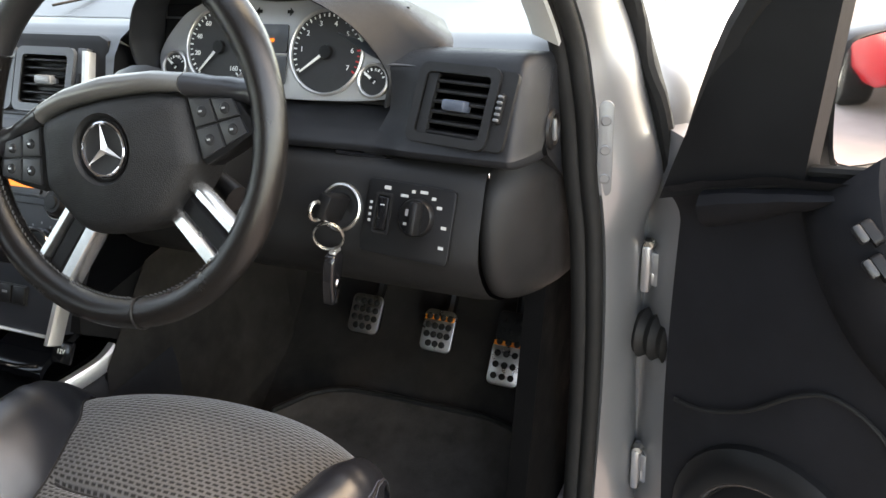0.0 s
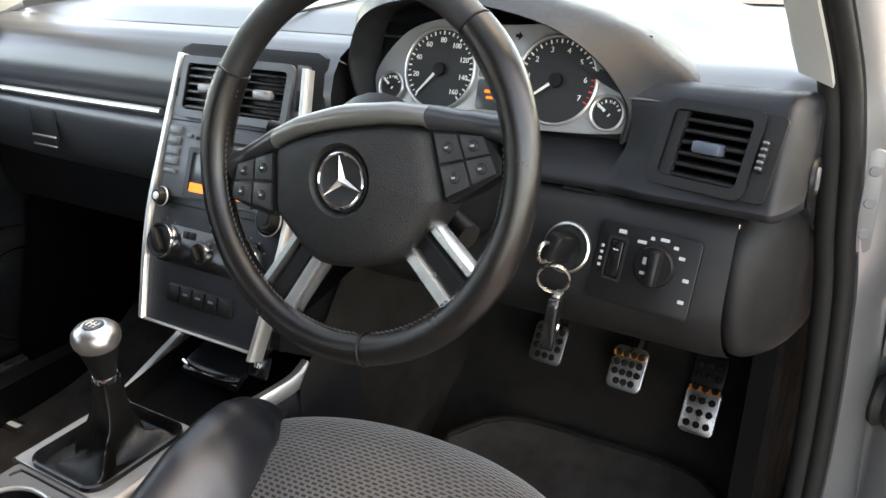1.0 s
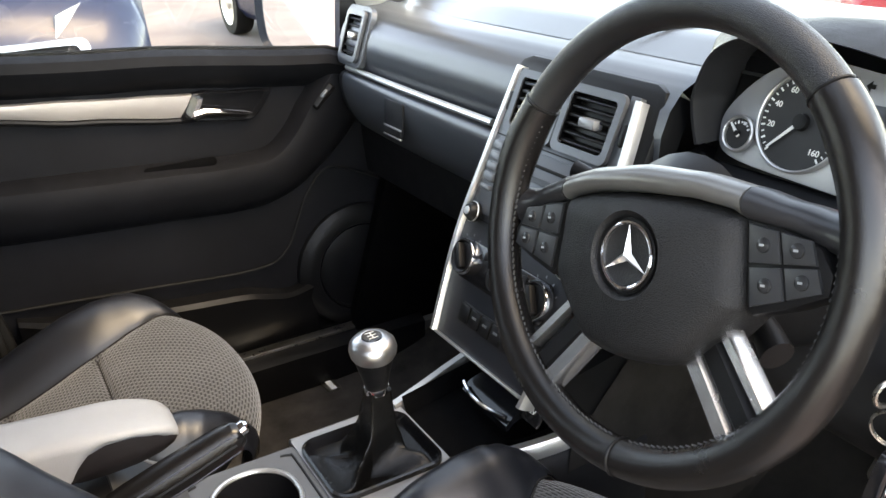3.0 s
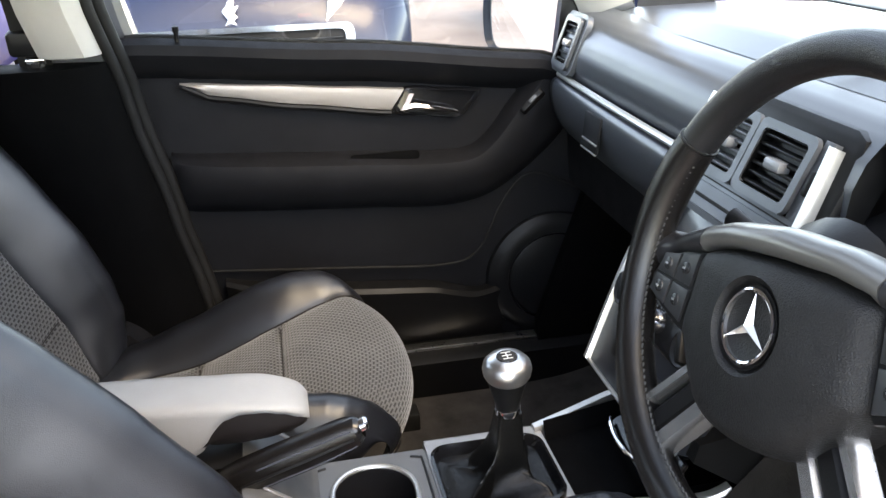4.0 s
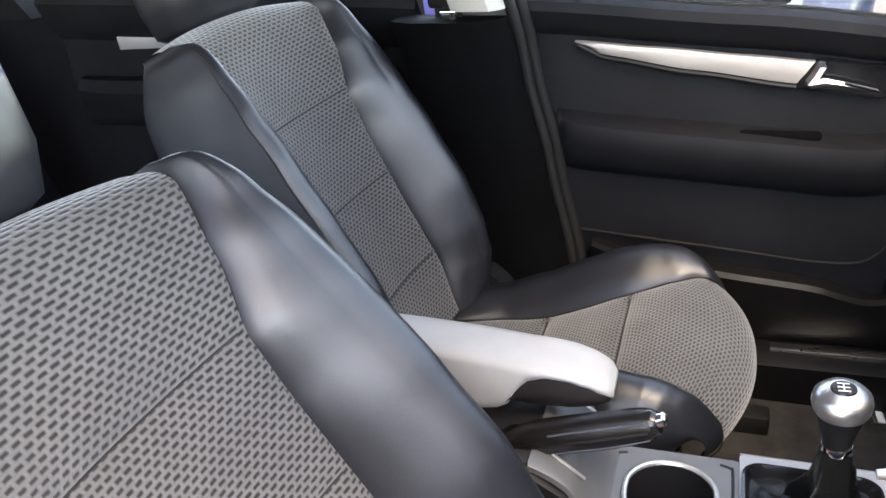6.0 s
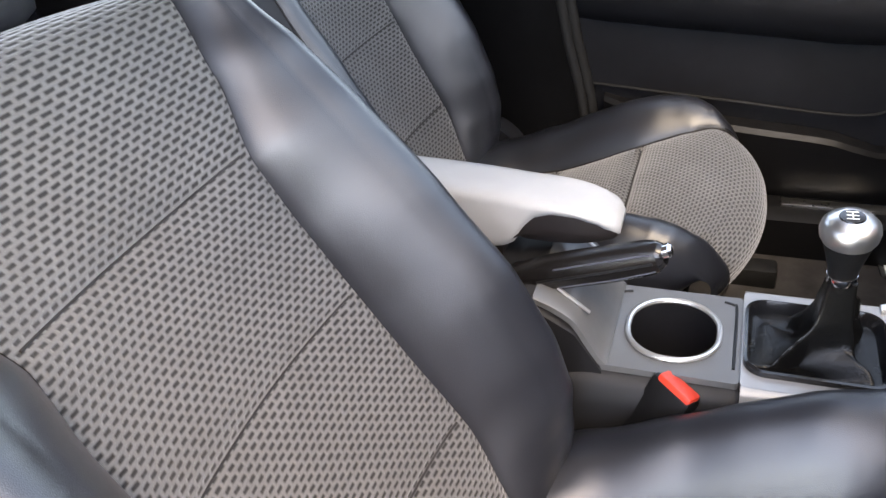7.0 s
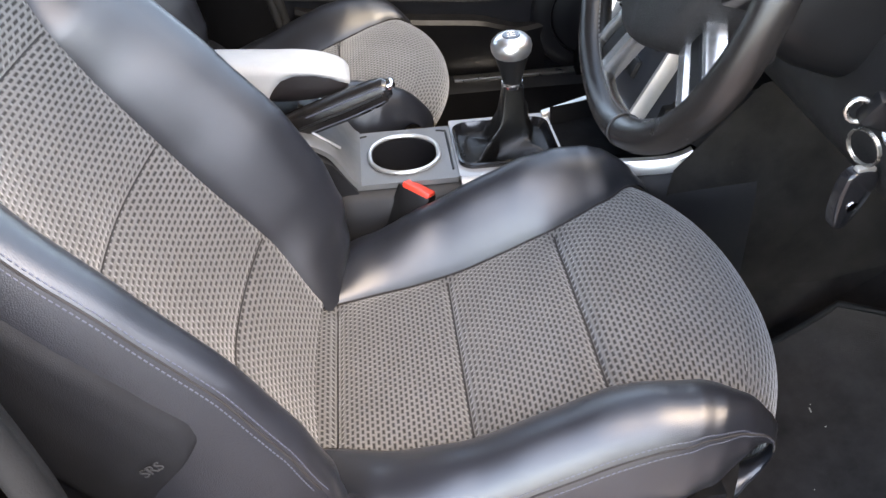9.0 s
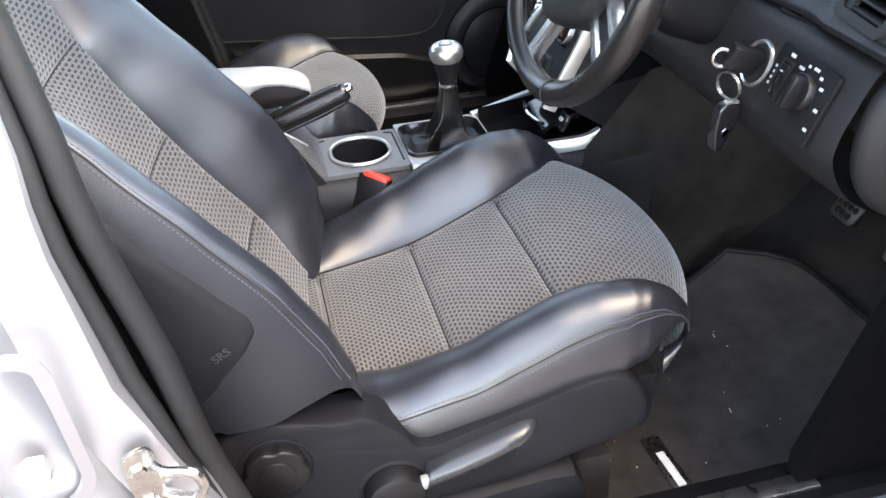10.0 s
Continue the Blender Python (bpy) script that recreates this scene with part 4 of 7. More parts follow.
    # knee panel under the dashboard
    ksec = [(0.850, 0.992), (0.812, 0.986), (0.798, 0.975), (0.786, 0.950), (0.772, 0.915), (0.772, 0.885), (0.800, 0.845), (0.86, 0.815), (0.98, 0.800)]
    kl = smooth_line([(0, y, z) for y, z in ksec], 4)
    def knee(a, b):
        x = 0.150 + 0.506 * a
        q = kl[round(b * (len(kl) - 1))]
        e = max(0.0, (a - 0.95) / 0.05) ** 2
        return (x, q.y + 0.006 * e + 0.010 * (1 - a), q.z)
    part("knee_panel", grid(knee, 24, len(kl) - 1), KNEE, d, "charcoal panel under the steering column")
    # rounded end of the knee panel
    kr = smooth_line([(0, 0.835, 0.984), (0, 0.812, 0.955), (0, 0.803, 0.91), (0, 0.812, 0.865), (0, 0.845, 0.828), (0, 0.90, 0.808), (0, 0.97, 0.80)], 5)
    part("panel_end", loft([[(x, q.y + dy, q.z) for q in kr] for x, dy in ((0.640, 0.020), (0.6455, 0.004), (0.650, -0.004), (0.656, -0.007), (0.663, -0.006), (0.670, -0.001), (0.678, 0.009), (0.686, 0.024), (0.694, 0.048), (0.700, 0.080), (0.703, 0.14))], False), KNEE, d)
    part("panel_end_cap", loft([[(x, y, z) for y, z in ((0.925, 0.985), (0.905, 0.92), (0.915, 0.86), (0.96, 0.82), (1.08, 0.80), (1.08, 0.985))] for x in (0.672, 0.7005)]), KNEE, d)
    return d


FASCIA_DARK = material("dark graphite plastic", (0.016, 0.018, 0.023), 0.38, metal=0.2, var=0.08, grain=900, bump=0.08)
BLUE_GREY = material("blue grey plastic", (0.07, 0.085, 0.11), 0.38, metal=0.2, var=0.08, bump=0.05)


def gauge(parent, m, r, hub, ticks, arc, needle, names, size, red_from=None):
    """A round dial: chrome bezel, black face, ticks, figures and a pointer. arc: the first and the last tick's angle, clockwise."""
    g = part("dial", moved(lathe(((0.0, 0.0012), (r, 0.0012), (r, 0.0)), 48), m), DIAL_BLACK, parent, "black dial face")
    part("bezel", moved(lathe(((r + 0.0028, 0.0), (r + 0.0026, 0.004), (r + 0.001, 0.005), (r - 0.0006, 0.004), (r - 0.0008, 0.001)), 48), m), SATIN, g, "satin dial rim")
    for k in range(ticks):
        a = radians(arc[0] + (arc[1] - arc[0]) * k / (ticks - 1))
        long = 0.0045 if k % 2 == 0 else 0.003
        mat = RED_INK if red_from is not None and k >= red_from else INK
        part("tick", moved(rbox(0.0012 if k % 2 else 0.0018, long * (1 if r > 0.03 else 0.7), 0.0005, 0), m @ pose((r - 0.0045) * math.sin(a), (r - 0.0045) * math.cos(a), 0.0016, 0, 0, -math.degrees(a))), mat, g)
    for t, a in names:
        a = radians(a)
        letters(t, size, INK, g, m @ pose((r * 0.72) * math.sin(a), (r * 0.72) * math.cos(a), 0.0016), "figure")
    a = radians(needle)
    ln = r * 0.86
    part("needle", moved(loft([[(-w, y, z) for z in (0.0, 0.0012)] + [(w, y, z) for z in (0.0012, 0.0)] for y, w in ((-0.004, 0.0018), (ln, 0.0009))]), m @ pose(0, 0, 0.004, 0, 0, -needle)), INK, g)
    part("hub", moved(lathe(((hub, 0.002), (hub * 0.9, 0.006), (0.0, 0.007)), 20), m), DARK, g)
    return g


def build_cluster():
    c = thing("instrument_cluster", label="silver instrument cluster with black dials and orange display", category="instruments")
    m = frame_at((0.352, 0.8895, 1.0865), (1, 0, 0), (0, 0.342, 0.94))
    out = smooth_line([(-0.170, -0.024, 0), (-0.166, 0.004, 0), (-0.130, 0.045, 0), (-0.075, 0.062, 0), (0.0, 0.058, 0), (0.075, 0.060, 0), (0.125, 0.036, 0), (0.164, -0.010, 0), (0.172, -0.034, 0), (0.155, -0.050, 0), (0.06, -0.056, 0), (-0.06, -0.054, 0), (-0.150, -0.048, 0)], 5, True)
    part("cluster_plate", moved(prism([(q.x, q.y) for q in out], 0.003, 0.001), m @ pose(0, 0, -0.004)), DIAL, c, "silver gauge plate")
    part("cluster_well", moved(rbox(0.345, 0.112, 0.004, 0.001, (0, 0.0, -0.012)), m), DARK, c)
    big = [(str(v), -138 + 276 * v / 160) for v in range(20, 161, 20)]
    gauge(c, m @ pose(-0.0765, 0.0015, 0), 0.0475, 0.0085, 33, (-138, 138), -138, big, 0.0085)
    rev = [(str(v), -120 + 240 * v / 7) for v in range(1, 8)]
    gauge(c, m @ pose(0.0765, 0.0, 0), 0.0475, 0.0085, 29, (-120, 120), -126, rev, 0.0085, 24)
    gauge(c, m @ pose(-0.1425, -0.024, 0.001), 0.0165, 0.003, 7, (-60, 60), 130 - 180, [("90", 20)], 0.005)
    gauge(c, m @ pose(0.1420, -0.030, 0.001), 0.0175, 0.003, 7, (-60, 70), -52, [("½", 10)], 0.005)
    for y, h in ((0.014, 0.034), (-0.023, 0.034)):
        part("display", moved(prism(round_rect(0.044, h, 0.003), 0.0016, 0.0004), m @ pose(0.0, y, 0)), SCREEN_GREY, c, "dark display window")
    for y, w, h in ((0.012, 0.010, 0.004), (-0.019, 0.018, 0.0035), (-0.026, 0.012, 0.003)):
        part("display_bar", moved(rbox(w, h, 0.0004, 0), m @ pose(-0.002, y, 0.0022)), GLOW, c, "orange lit display")
    part("display_divider", moved(rbox(0.046, 0.0012, 0.002, 0.0004), m @ pose(0, -0.004, 0.0015)), SATIN, c)
    for x in (-0.022, 0.022):
        part("arrow_lamp", moved(prism([(-0.005 * (1 if x < 0 else -1), 0.0), (0.0, 0.005), (0.0, 0.002), (0.004 * (1 if x < 0 else -1), 0.002), (0.004 * (1 if x < 0 else -1), -0.002), (0.0, -0.002), (0.0, -0.005)], 0.0006), m @ pose(x, 0.046, 0)), DARK, c)
    return c


# ---- centre panel ----
def build_centre_panel():
    c = thing("centre_stack", label="graphite centre panel with radio, vents and heater controls", category="dashboard panel")
    o = Vector((0.012, 0.752, 0.927))
    up = Vector((0, 0.404, 0.915))
    m = frame_at(o, (1, 0, 0), up)
    h = 0.182
    body = [(-0.118, 0.098), (0.118, 0.098), (0.120, 0.06), (0.116, -0.05), (0.092, -h), (-0.106, -h), (-0.124, -0.05), (-0.120, 0.06)]
    part("panel_body", moved(prism(body, 0.045, 0.003), m @ pose(0, 0, -0.045)), FASCIA_DARK, c)
    part("panel_surround", moved(prism([(-0.143, 0.090), (0.140, 0.090), (0.140, h - 0.004), (0.134, h + 0.014), (0.118, h + 0.021), (-0.108, h + 0.021), (-0.126, h + 0.014), (-0.137, h - 0.006)], 0.040, 0.008), m @ pose(0, 0, -0.047)), DARK, c, "dark hooded surround")
    part("panel_face", moved(prism([(-0.115, 0.100), (0.113, 0.100), (0.113, 0.055), (0.110, 0.032), (-0.114, 0.032), (-0.116, 0.06)], 0.002, 0.0008), m), FASCIA, c, "graphite upper fascia")
    part("panel_cheek", moved(prism([(-0.110, h), (-0.097, h), (-0.097, 0.0985), (-0.117, 0.0985)], 0.018, 0.001), m @ pose(0, 0, -0.016)), FASCIA, c)
    part("panel_cheek", moved(prism([(0.097, h), (0.112, h), (0.117, 0.0985), (0.097, 0.0985)], 0.018, 0.001), m @ pose(0, 0, -0.016)), FASCIA, c)
    # satin side strips, the broad one on the driver's side
    for s, pts, w in ((-1, [(-0.112, h + 0.002), (-0.121, 0.06), (-0.126, -0.05), (-0.108, -h)], 0.0060), (1, [(0.112, h - 0.004), (0.122, 0.07), (0.120, -0.05), (0.100, -h - 0.010)], 0.0062)):
        ln = smooth_line([(x, y, 0) for x, y in pts], 6)
        part("side_strip", moved(loft([[(q.x + dx * w, q.y, dz) for dx, dz in ((-1, -0.02), (-1, 0.002), (-0.5, 0.006), (0.5, 0.006), (1, 0.0), (1, -0.014))] for q in ln]), m), SATIN, c, "satin silver side strip")
    part("bottom_edge", moved(rbox(0.20, 0.004, 0.006, 0.002, (-0.006, -h, 0.001)), m), SATIN, c)
    # two vents
    for x, w in ((-0.052, 0.084), (0.052, 0.084)):
        v = slatted_vent(c, "air_vent", m @ pose(x * 0.96, 0.140, 0.003), w - 0.006, 0.062, 6, FASCIA, DARK if x > 0 else FASCIA, PLATE, 1, 0.014, 0.010)
        part("thumb_wheel", moved(rbox(0.008, 0.026, 0.008, 0.003), m @ pose(x * 2.02 + (0.0 if x < 0 else 0.003), 0.138, 0.003)), DARK, v)
    part("joint", moved(rbox(0.222, 0.0016, 0.001, 0), m @ pose(0, 0.094, 0.0024)), RUBBER, c)
    # radio: key column, slot, display, knobs
    r = part("radio", moved(prism(round_rect(0.214, 0.098, 0.004), 0.003, 0.001), m @ pose(0, 0.040, 0.0015)), FASCIA, c, "graphite radio with display")
    for k in range(5):
        for s in (-1, 1):
            part("radio_key", moved(rbox(0.022, 0.0115 if k < 4 else 0.007, 0.006, 0.002), m @ pose(s * 0.096 if s > 0 else -0.094, 0.080 - 0.0140 * k, 0.006)), BUTTON, r)
    part("disc_slot", moved(rbox(0.110, 0.004, 0.002, 0.0005), m @ pose(0, 0.0735, 0.0046)), RUBBER, r)
    part("slot_key", moved(rbox(0.010, 0.006, 0.004, 0.0015), m @ pose(-0.067, 0.075, 0.0055)), BUTTON, r)
    sc = part("radio_display", moved(ring_plate(round_rect(0.128, 0.066, 0.004), round_rect(0.112, 0.052, 0.003), 0.004), m @ pose(0.002, 0.028, 0.004)), FASCIA_DARK, r)
    part("display_glass", moved(rbox(0.114, 0.054, 0.002, 0.0005), m @ pose(0.002, 0.028, 0.0045)), SCREEN_GREY, sc, "dark grey display")
    part("display_bar", moved(rbox(0.110, 0.012, 0.0006, 0), m @ pose(0.002, 0.008, 0.0059)), GLOW_SOFT, sc, "orange display line")
    part("display_text", moved(rbox(0.036, 0.004, 0.0004, 0), m @ pose(0.0, 0.028, 0.0058)), GLOW_SOFT, sc)
    for x, rr in ((-0.100, 0.0135), (0.098, 0.021)):
        km = m @ pose(x, -0.012 + 0.0 * x, 0.004)
        kb = part("radio_knob", moved(lathe(((rr, 0.0), (rr, 0.004), (rr * 0.92, 0.007), (rr * 0.85, 0.004), (rr * 0.80, 0.010), (rr * 0.6, 0.014), (0.0, 0.014)), 28), km), DARK, r, "black rotary knob")
        part("knob_ring", moved(lathe(((rr * 0.98, 0.003), (rr * 1.02, 0.0055), (rr * 0.97, 0.0065), (rr * 0.95, 0.005)), 28), km), SATIN, kb)
        part("knob_cap", moved(lathe(((rr * 0.42, 0.013), (rr * 0.38, 0.0155), (0.0, 0.016)), 20), km), SATIN if x < 0 else DARK, kb)
    # heater controls
    hp = part("heater_panel", moved(prism(round_rect(0.186, 0.052, 0.010), 0.003, 0.001), m @ pose(-0.006, -0.072, 0.001)), GLOSS, c, "glossy black heater panel")
    for x, rr in ((-0.086, 0.0235), (-0.010, 0.014), (0.070, 0.0235)):
        km = m @ pose(x, -0.070 - (0.006 if rr < 0.02 else 0), 0.003)
        kb = part("heater_knob", moved(lathe(((rr, 0.0), (rr, 0.008), (rr * 0.90, 0.011), (rr * 0.78, 0.008), (0.0, 0.009)), 32), km), DARK, hp, "rotary heater knob")
        part("knob_bar", moved(rbox(rr * 0.42, rr * 1.5, 0.012, 0.003), km @ pose(0, 0, 0.012, 0, 0, 35)), DARK, kb)
        part("knob_ring", moved(lathe(((rr * 1.03, 0.0), (rr * 1.03, 0.008), (rr * 0.985, 0.0100), (rr * 0.95, 0.008)), 32), km), CHROME, kb, "chrome ring")
        for q in range(5):
            a = radians(-60 + 30 * q)
            part("mark", moved(rbox(0.0018, 0.0030, 0.0004, 0), km @ pose(rr * 1.28 * math.sin(a), rr * 1.28 * math.cos(a), 0.0012, 0, 0, -math.degrees(a))), BUTTON, hp)
    for x in (-0.045, -0.033, 0.022, 0.036):
        part("heater_key", moved(rbox(0.010, 0.010, 0.003, 0.001), m @ pose(x, -0.056, 0.0045)), DARK, hp)
    part("joint", moved(rbox(0.214, 0.0016, 0.001, 0), m @ pose(0, -0.018, 0.0024)), RUBBER, c)
    # switch row
    sr = part("switch_panel", moved(prism(round_rect(0.120, 0.026, 0.003), 0.003, 0.001), m @ pose(-0.004, -0.136, 0.0006)), DARK, c, "row of black switches")
    for k in range(5):
        part("switch_key", moved(rbox(0.021, 0.022, 0.004, 0.001), m @ pose(-0.052 + 0.024 * k, -0.136, 0.004)), DARK, sr)
        if 0 < k < 4:
            part("switch_mark", moved(rbox(0.009, 0.003, 0.0004, 0), m @ pose(-0.052 + 0.024 * k, -0.134, 0.0062)), BUTTON, sr)
    return c


GLOW_SOFT = glow_material("dim orange display", (1.0, 0.30, 0.05), 0.09)


SYMBOL_INK = material("pale symbols", (0.36, 0.36, 0.35), 0.6, var=0.04, bump=0.0)
PANEL_BLACK = material("satin black switch plastic", (0.0055, 0.0055, 0.006), 0.38, var=0.1, grain=900, bump=0.05, spec=0.3)


def build_lighting_switches():
    s = thing("lighting_panel", label="black light switch panel with rotary knob", category="switch panel")
    m = frame_at((0.585, 0.7785, 0.938), (0.995, -0.06, -0.04), (0, 0.36, 0.93))
    pl = part("panel", moved(prism(round_rect(0.106, 0.080, 0.006), 0.004, 0.001), m @ pose(-0.008, -0.004, -0.001)), PANEL_BLACK, s)
    km = m @ pose(0.004, 0.002, 0.003)
    kn = part("rotary_knob", moved(lathe(((0.0205, 0.0), (0.020, 0.006), (0.0185, 0.008), (0.0, 0.008)), 32), km), PANEL_BLACK, s, "black rotary light knob")
    part("knob_bar", moved(rbox(0.011, 0.036, 0.018, 0.004), km @ pose(0.004, -0.001, 0.014)), PANEL_BLACK, kn)
    part("knob_mark", moved(rbox(0.0035, 0.007, 0.0005, 0), km @ pose(-0.009, 0.004, 0.0083)), SYMBOL_INK, kn)
    part("knob_mark", moved(rbox(0.005, 0.003, 0.0005, 0), km @ pose(-0.009, -0.008, 0.0083)), SYMBOL_INK, kn)
    for a, w in ((-42, 0.009), (-18, 0.004), (8, 0.009), (36, 0.005), (60, 0.006)):
        r = radians(a)
        part("symbol", moved(rbox(w, 0.0032, 0.0004, 0.0), m @ pose(0.004 + 0.0275 * math.sin(r), 0.002 + 0.0275 * math.cos(r), 0.0032)), SYMBOL_INK, pl)
    for y in (-0.004, -0.025):
        part("symbol", moved(rbox(0.006, 0.0034, 0.0004, 0), m @ pose(0.036, y, 0.0032)), SYMBOL_INK, pl)
    lv = part("level_wheel", moved(rbox(0.013, 0.036, 0.006, 0.002), m @ pose(-0.038, 0.000, 0.003)), GLOSS, s, "headlight level wheel")
    part("wheel_mark", moved(rbox(0.005, 0.0015, 0.0005, 0), m @ pose(-0.038, 0.009, 0.0063)), SYMBOL_INK, lv)
    part("wheel_frame", moved(ring_plate(round_rect(0.021, 0.045, 0.003), round_rect(0.015, 0.039, 0.002), 0.002), m @ pose(-0.038, 0.0, 0.003)), KNEE, lv)
    for k in range(4):
        part("symbol", moved(rbox(0.0032, 0.003, 0.0004, 0), m @ pose(-0.0535, 0.010 - 0.0065 * k, 0.0032)), SYMBOL_INK, pl)
    part("symbol", moved(rbox(0.008, 0.004, 0.0004, 0), m @ pose(-0.036, 0.028, 0.0032)), SYMBOL_INK, pl)
    return s


def build_ignition():
    g = thing("ignition_lock", label="black ignition lock in a chrome ring", category="ignition lock")
    m = frame_at((0.4915, 0.790, 0.937), (0.995, -0.06, -0.04), (0, 0.36, 0.93))
    part("lock_ring", moved(lathe(((0.0280, 0.0), (0.0278, 0.004), (0.0265, 0.0075), (0.0245, 0.0085), (0.0225, 0.0065), (0.0218, 0.001)), 40), m), STEEL, g, "satin chrome ring")
    part("lock_face", moved(lathe(((0.0225, 0.0), (0.0215, 0.003), (0.017, 0.003), (0.016, 0.006), (0.0, 0.006)), 32), m), DARK, g)
    # the key that sits in it, with ring and fob
    k = thing("car_key", label="black car key fob hanging on a split ring", category="car key")
    part("key_body", moved(rbox(0.017, 0.030, 0.044, 0.005), m @ pose(0, 0, 0.024, 0, 0, -18)), DARK, k)
    part("key_loop", moved(tube([(0.010 * math.cos(radians(q)), 0.010 * math.sin(radians(q)) - 0.0, 0) for q in range(0, 360, 30)], 0.0024, 8, True), m @ pose(-0.003, -0.006, 0.048, 0, 80, 0)), ZINC, k)
    ro = Vector((0.4920, 0.752, 0.9165))
    part("split_ring", moved(joined(tube([(0.0165 * math.cos(radians(q)), 0, 0.0165 * math.sin(radians(q))) for q in range(0, 360, 15)], 0.0012, 8, True), tube([(0.0165 * math.cos(radians(q)), 0.002, 0.0165 * math.sin(radians(q))) for q in range(0, 360, 15)], 0.0012, 8, True)), Matrix.Translation(ro) @ pose(0, 0, 0, 8, 0, 18)), ZINC, k, "brassy split ring")
    fm = Matrix.Translation((0.4915, 0.753, 0.866)) @ pose(0, 0, 0, 8, 6, 100)
    outl = [(q.x, q.y) for q in smooth_line([(0.0, 0.038, 0), (0.014, 0.034, 0), (0.0175, 0.018, 0), (0.014, -0.012, 0), (0.007, -0.033, 0), (0.0, -0.037, 0), (-0.007, -0.033, 0), (-0.014, -0.012, 0), (-0.0175, 0.018, 0), (-0.014, 0.034, 0)], 3, True)]
    fo = part("fob", moved(moved(prism([(x * 0.95, y * 0.86) for x, y in outl], 0.012, 0.004, 3), pose(0, 0, -0.006)), fm @ pose(0, 0, 0, 90, 0, 0)), GLOSS, k, "black fob")
    part("fob_end", moved(rbox(0.019, 0.008, 0.006, 0.002, (0, 0.0, 0.032)), fm), SATIN, fo)
    part("fob_badge", moved(lathe(((0.0055, 0.0), (0.005, 0.0015), (0.0, 0.002)), 16), fm @ pose(0, -0.006, -0.004, 90, 0, 0)), CHROME, fo)
    return g

# ---- steering wheel ----
def build_wheel():
    w = thing("steering_wheel", label="black leather steering wheel with four spokes and silver accents", category="steering wheel")
    # x right, y up in the rim's plane, z towards the driver; turned a little to the left
    m = frame_at((0.340, 0.634, 1.053), (1, 0.03, 0), (0, math.sin(radians(17)), math.cos(radians(17)))) @ pose(0, 0, 0, 0, 0, 11.7)
    R, r = 0.1755, 0.0155

    def rim(a0, a1, n, rr, thick=1.0):
        pts = []
        for k in range(n + 1):
            a = radians(a0 + (a1 - a0) * k / n)
            pts.append((R * math.sin(a), R * math.cos(a), 0))
        return tube(pts, rr, 18, flat=thick, up=(0, 0, 1))
    # rim in three leather pieces: the grips are a little fuller
    part("rim", moved(rim(-52, 52, 48, r * 0.98, 1.05), m), CARBON_LEATHER, w, "perforated leather upper rim")
    for s in (-1, 1):
        n = 52
        pts, rad = [], []
        for k in range(n + 1):
            a = 53 + 127 * k / n
            bulge = 1.0 + 0.13 * math.exp(-((a - 66) / 15) ** 2) + 0.07 * math.exp(-((a - 128) / 12) ** 2)
            q = radians(s * a)
            pts.append((R * math.sin(q), R * math.cos(q), 0))
            rad.append(r * bulge)
        part("rim", moved(tube(pts, rad, 18, flat=1.06), m), WHEEL_LEATHER, w, "smooth worn leather lower rim")
        q = radians(s * 52.5)
        part("rim_joint", moved(tube([(R * math.sin(q) + (r + 0.0004) * math.cos(t) * math.sin(q), R * math.cos(q) + (r + 0.0004) * math.cos(t) * math.cos(q), (r + 0.0006) * 1.05 * math.sin(t)) for t in [2 * math.pi * k / 20 for k in range(20)]], 0.0012, 6, True), m), DARK, w)
    part("rim_joint", moved(tube([(0, -R - (r + 0.0003) * math.cos(t), (r + 0.0005) * 1.06 * math.sin(t)) for t in [2 * math.pi * k / 20 for k in range(20)]], 0.0012, 6, True), m), DARK, w)
    # inner stitching
    for s in (-1, 1):
        for k in range(60):
            a = radians(s * (58 + 118 * k / 59))
            part("stitch", moved(rbox(0.0012, 0.0042, 0.0012, 0), m @ pose((R - r * 1.02) * math.sin(a), (R - r * 1.02) * math.cos(a), 0.003, 0, 0, -math.degrees(a) + 68)), THREAD, w)
    # airbag pad
    half = [(0.0, 0.0335), (0.045, 0.0325), (0.078, 0.0275), (0.0895, 0.0205), (0.0925, -0.006), (0.0955, -0.036), (0.089, -0.048), (0.066, -0.074), (0.050, -0.088), (0.030, -0.0945), (0.0, -0.0965)]
    outl = smooth_line([(x, y, 0) for x, y in half] + [(-x, y, 0) for x, y in half[-2:0:-1]], 4, True)
    rings = []
    for k, z in ((1.0, -0.030), (1.0, 0.000), (0.985, 0.0085), (0.95, 0.0145), (0.89, 0.0192), (0.80, 0.0222)):
        rings.append([(q.x * k, (q.y + 0.022) * k - 0.022, z - 0.009 * abs(q.x) / 0.09 * k) for q in outl])
    for rad, z in ((0.0345, 0.0238), (0.0335, 0.0225), (0.0305, 0.0185)):
        rings.append([(rad * math.sin(2 * math.pi * k / len(outl)), -0.015 + rad * math.cos(2 * math.pi * k / len(outl)), z) for k in range(len(outl))])
    pad = part("airbag_pad", moved(loft(rings), m), PAD, w, "black grained airbag cover", sharp=55)
    bm = m @ pose(0, -0.015, 0.0175)
    part("badge_well", moved(lathe(((0.0300, 0.004), (0.0285, 0.0), (0.0, -0.0005)), 40), bm), DARK, pad)
    part("badge_ring", moved(lathe(((0.0270, 0.0), (0.0266, 0.0038), (0.0252, 0.0045), (0.0238, 0.0038), (0.0234, 0.0)), 48), bm), CHROME, pad, "chrome badge ring")
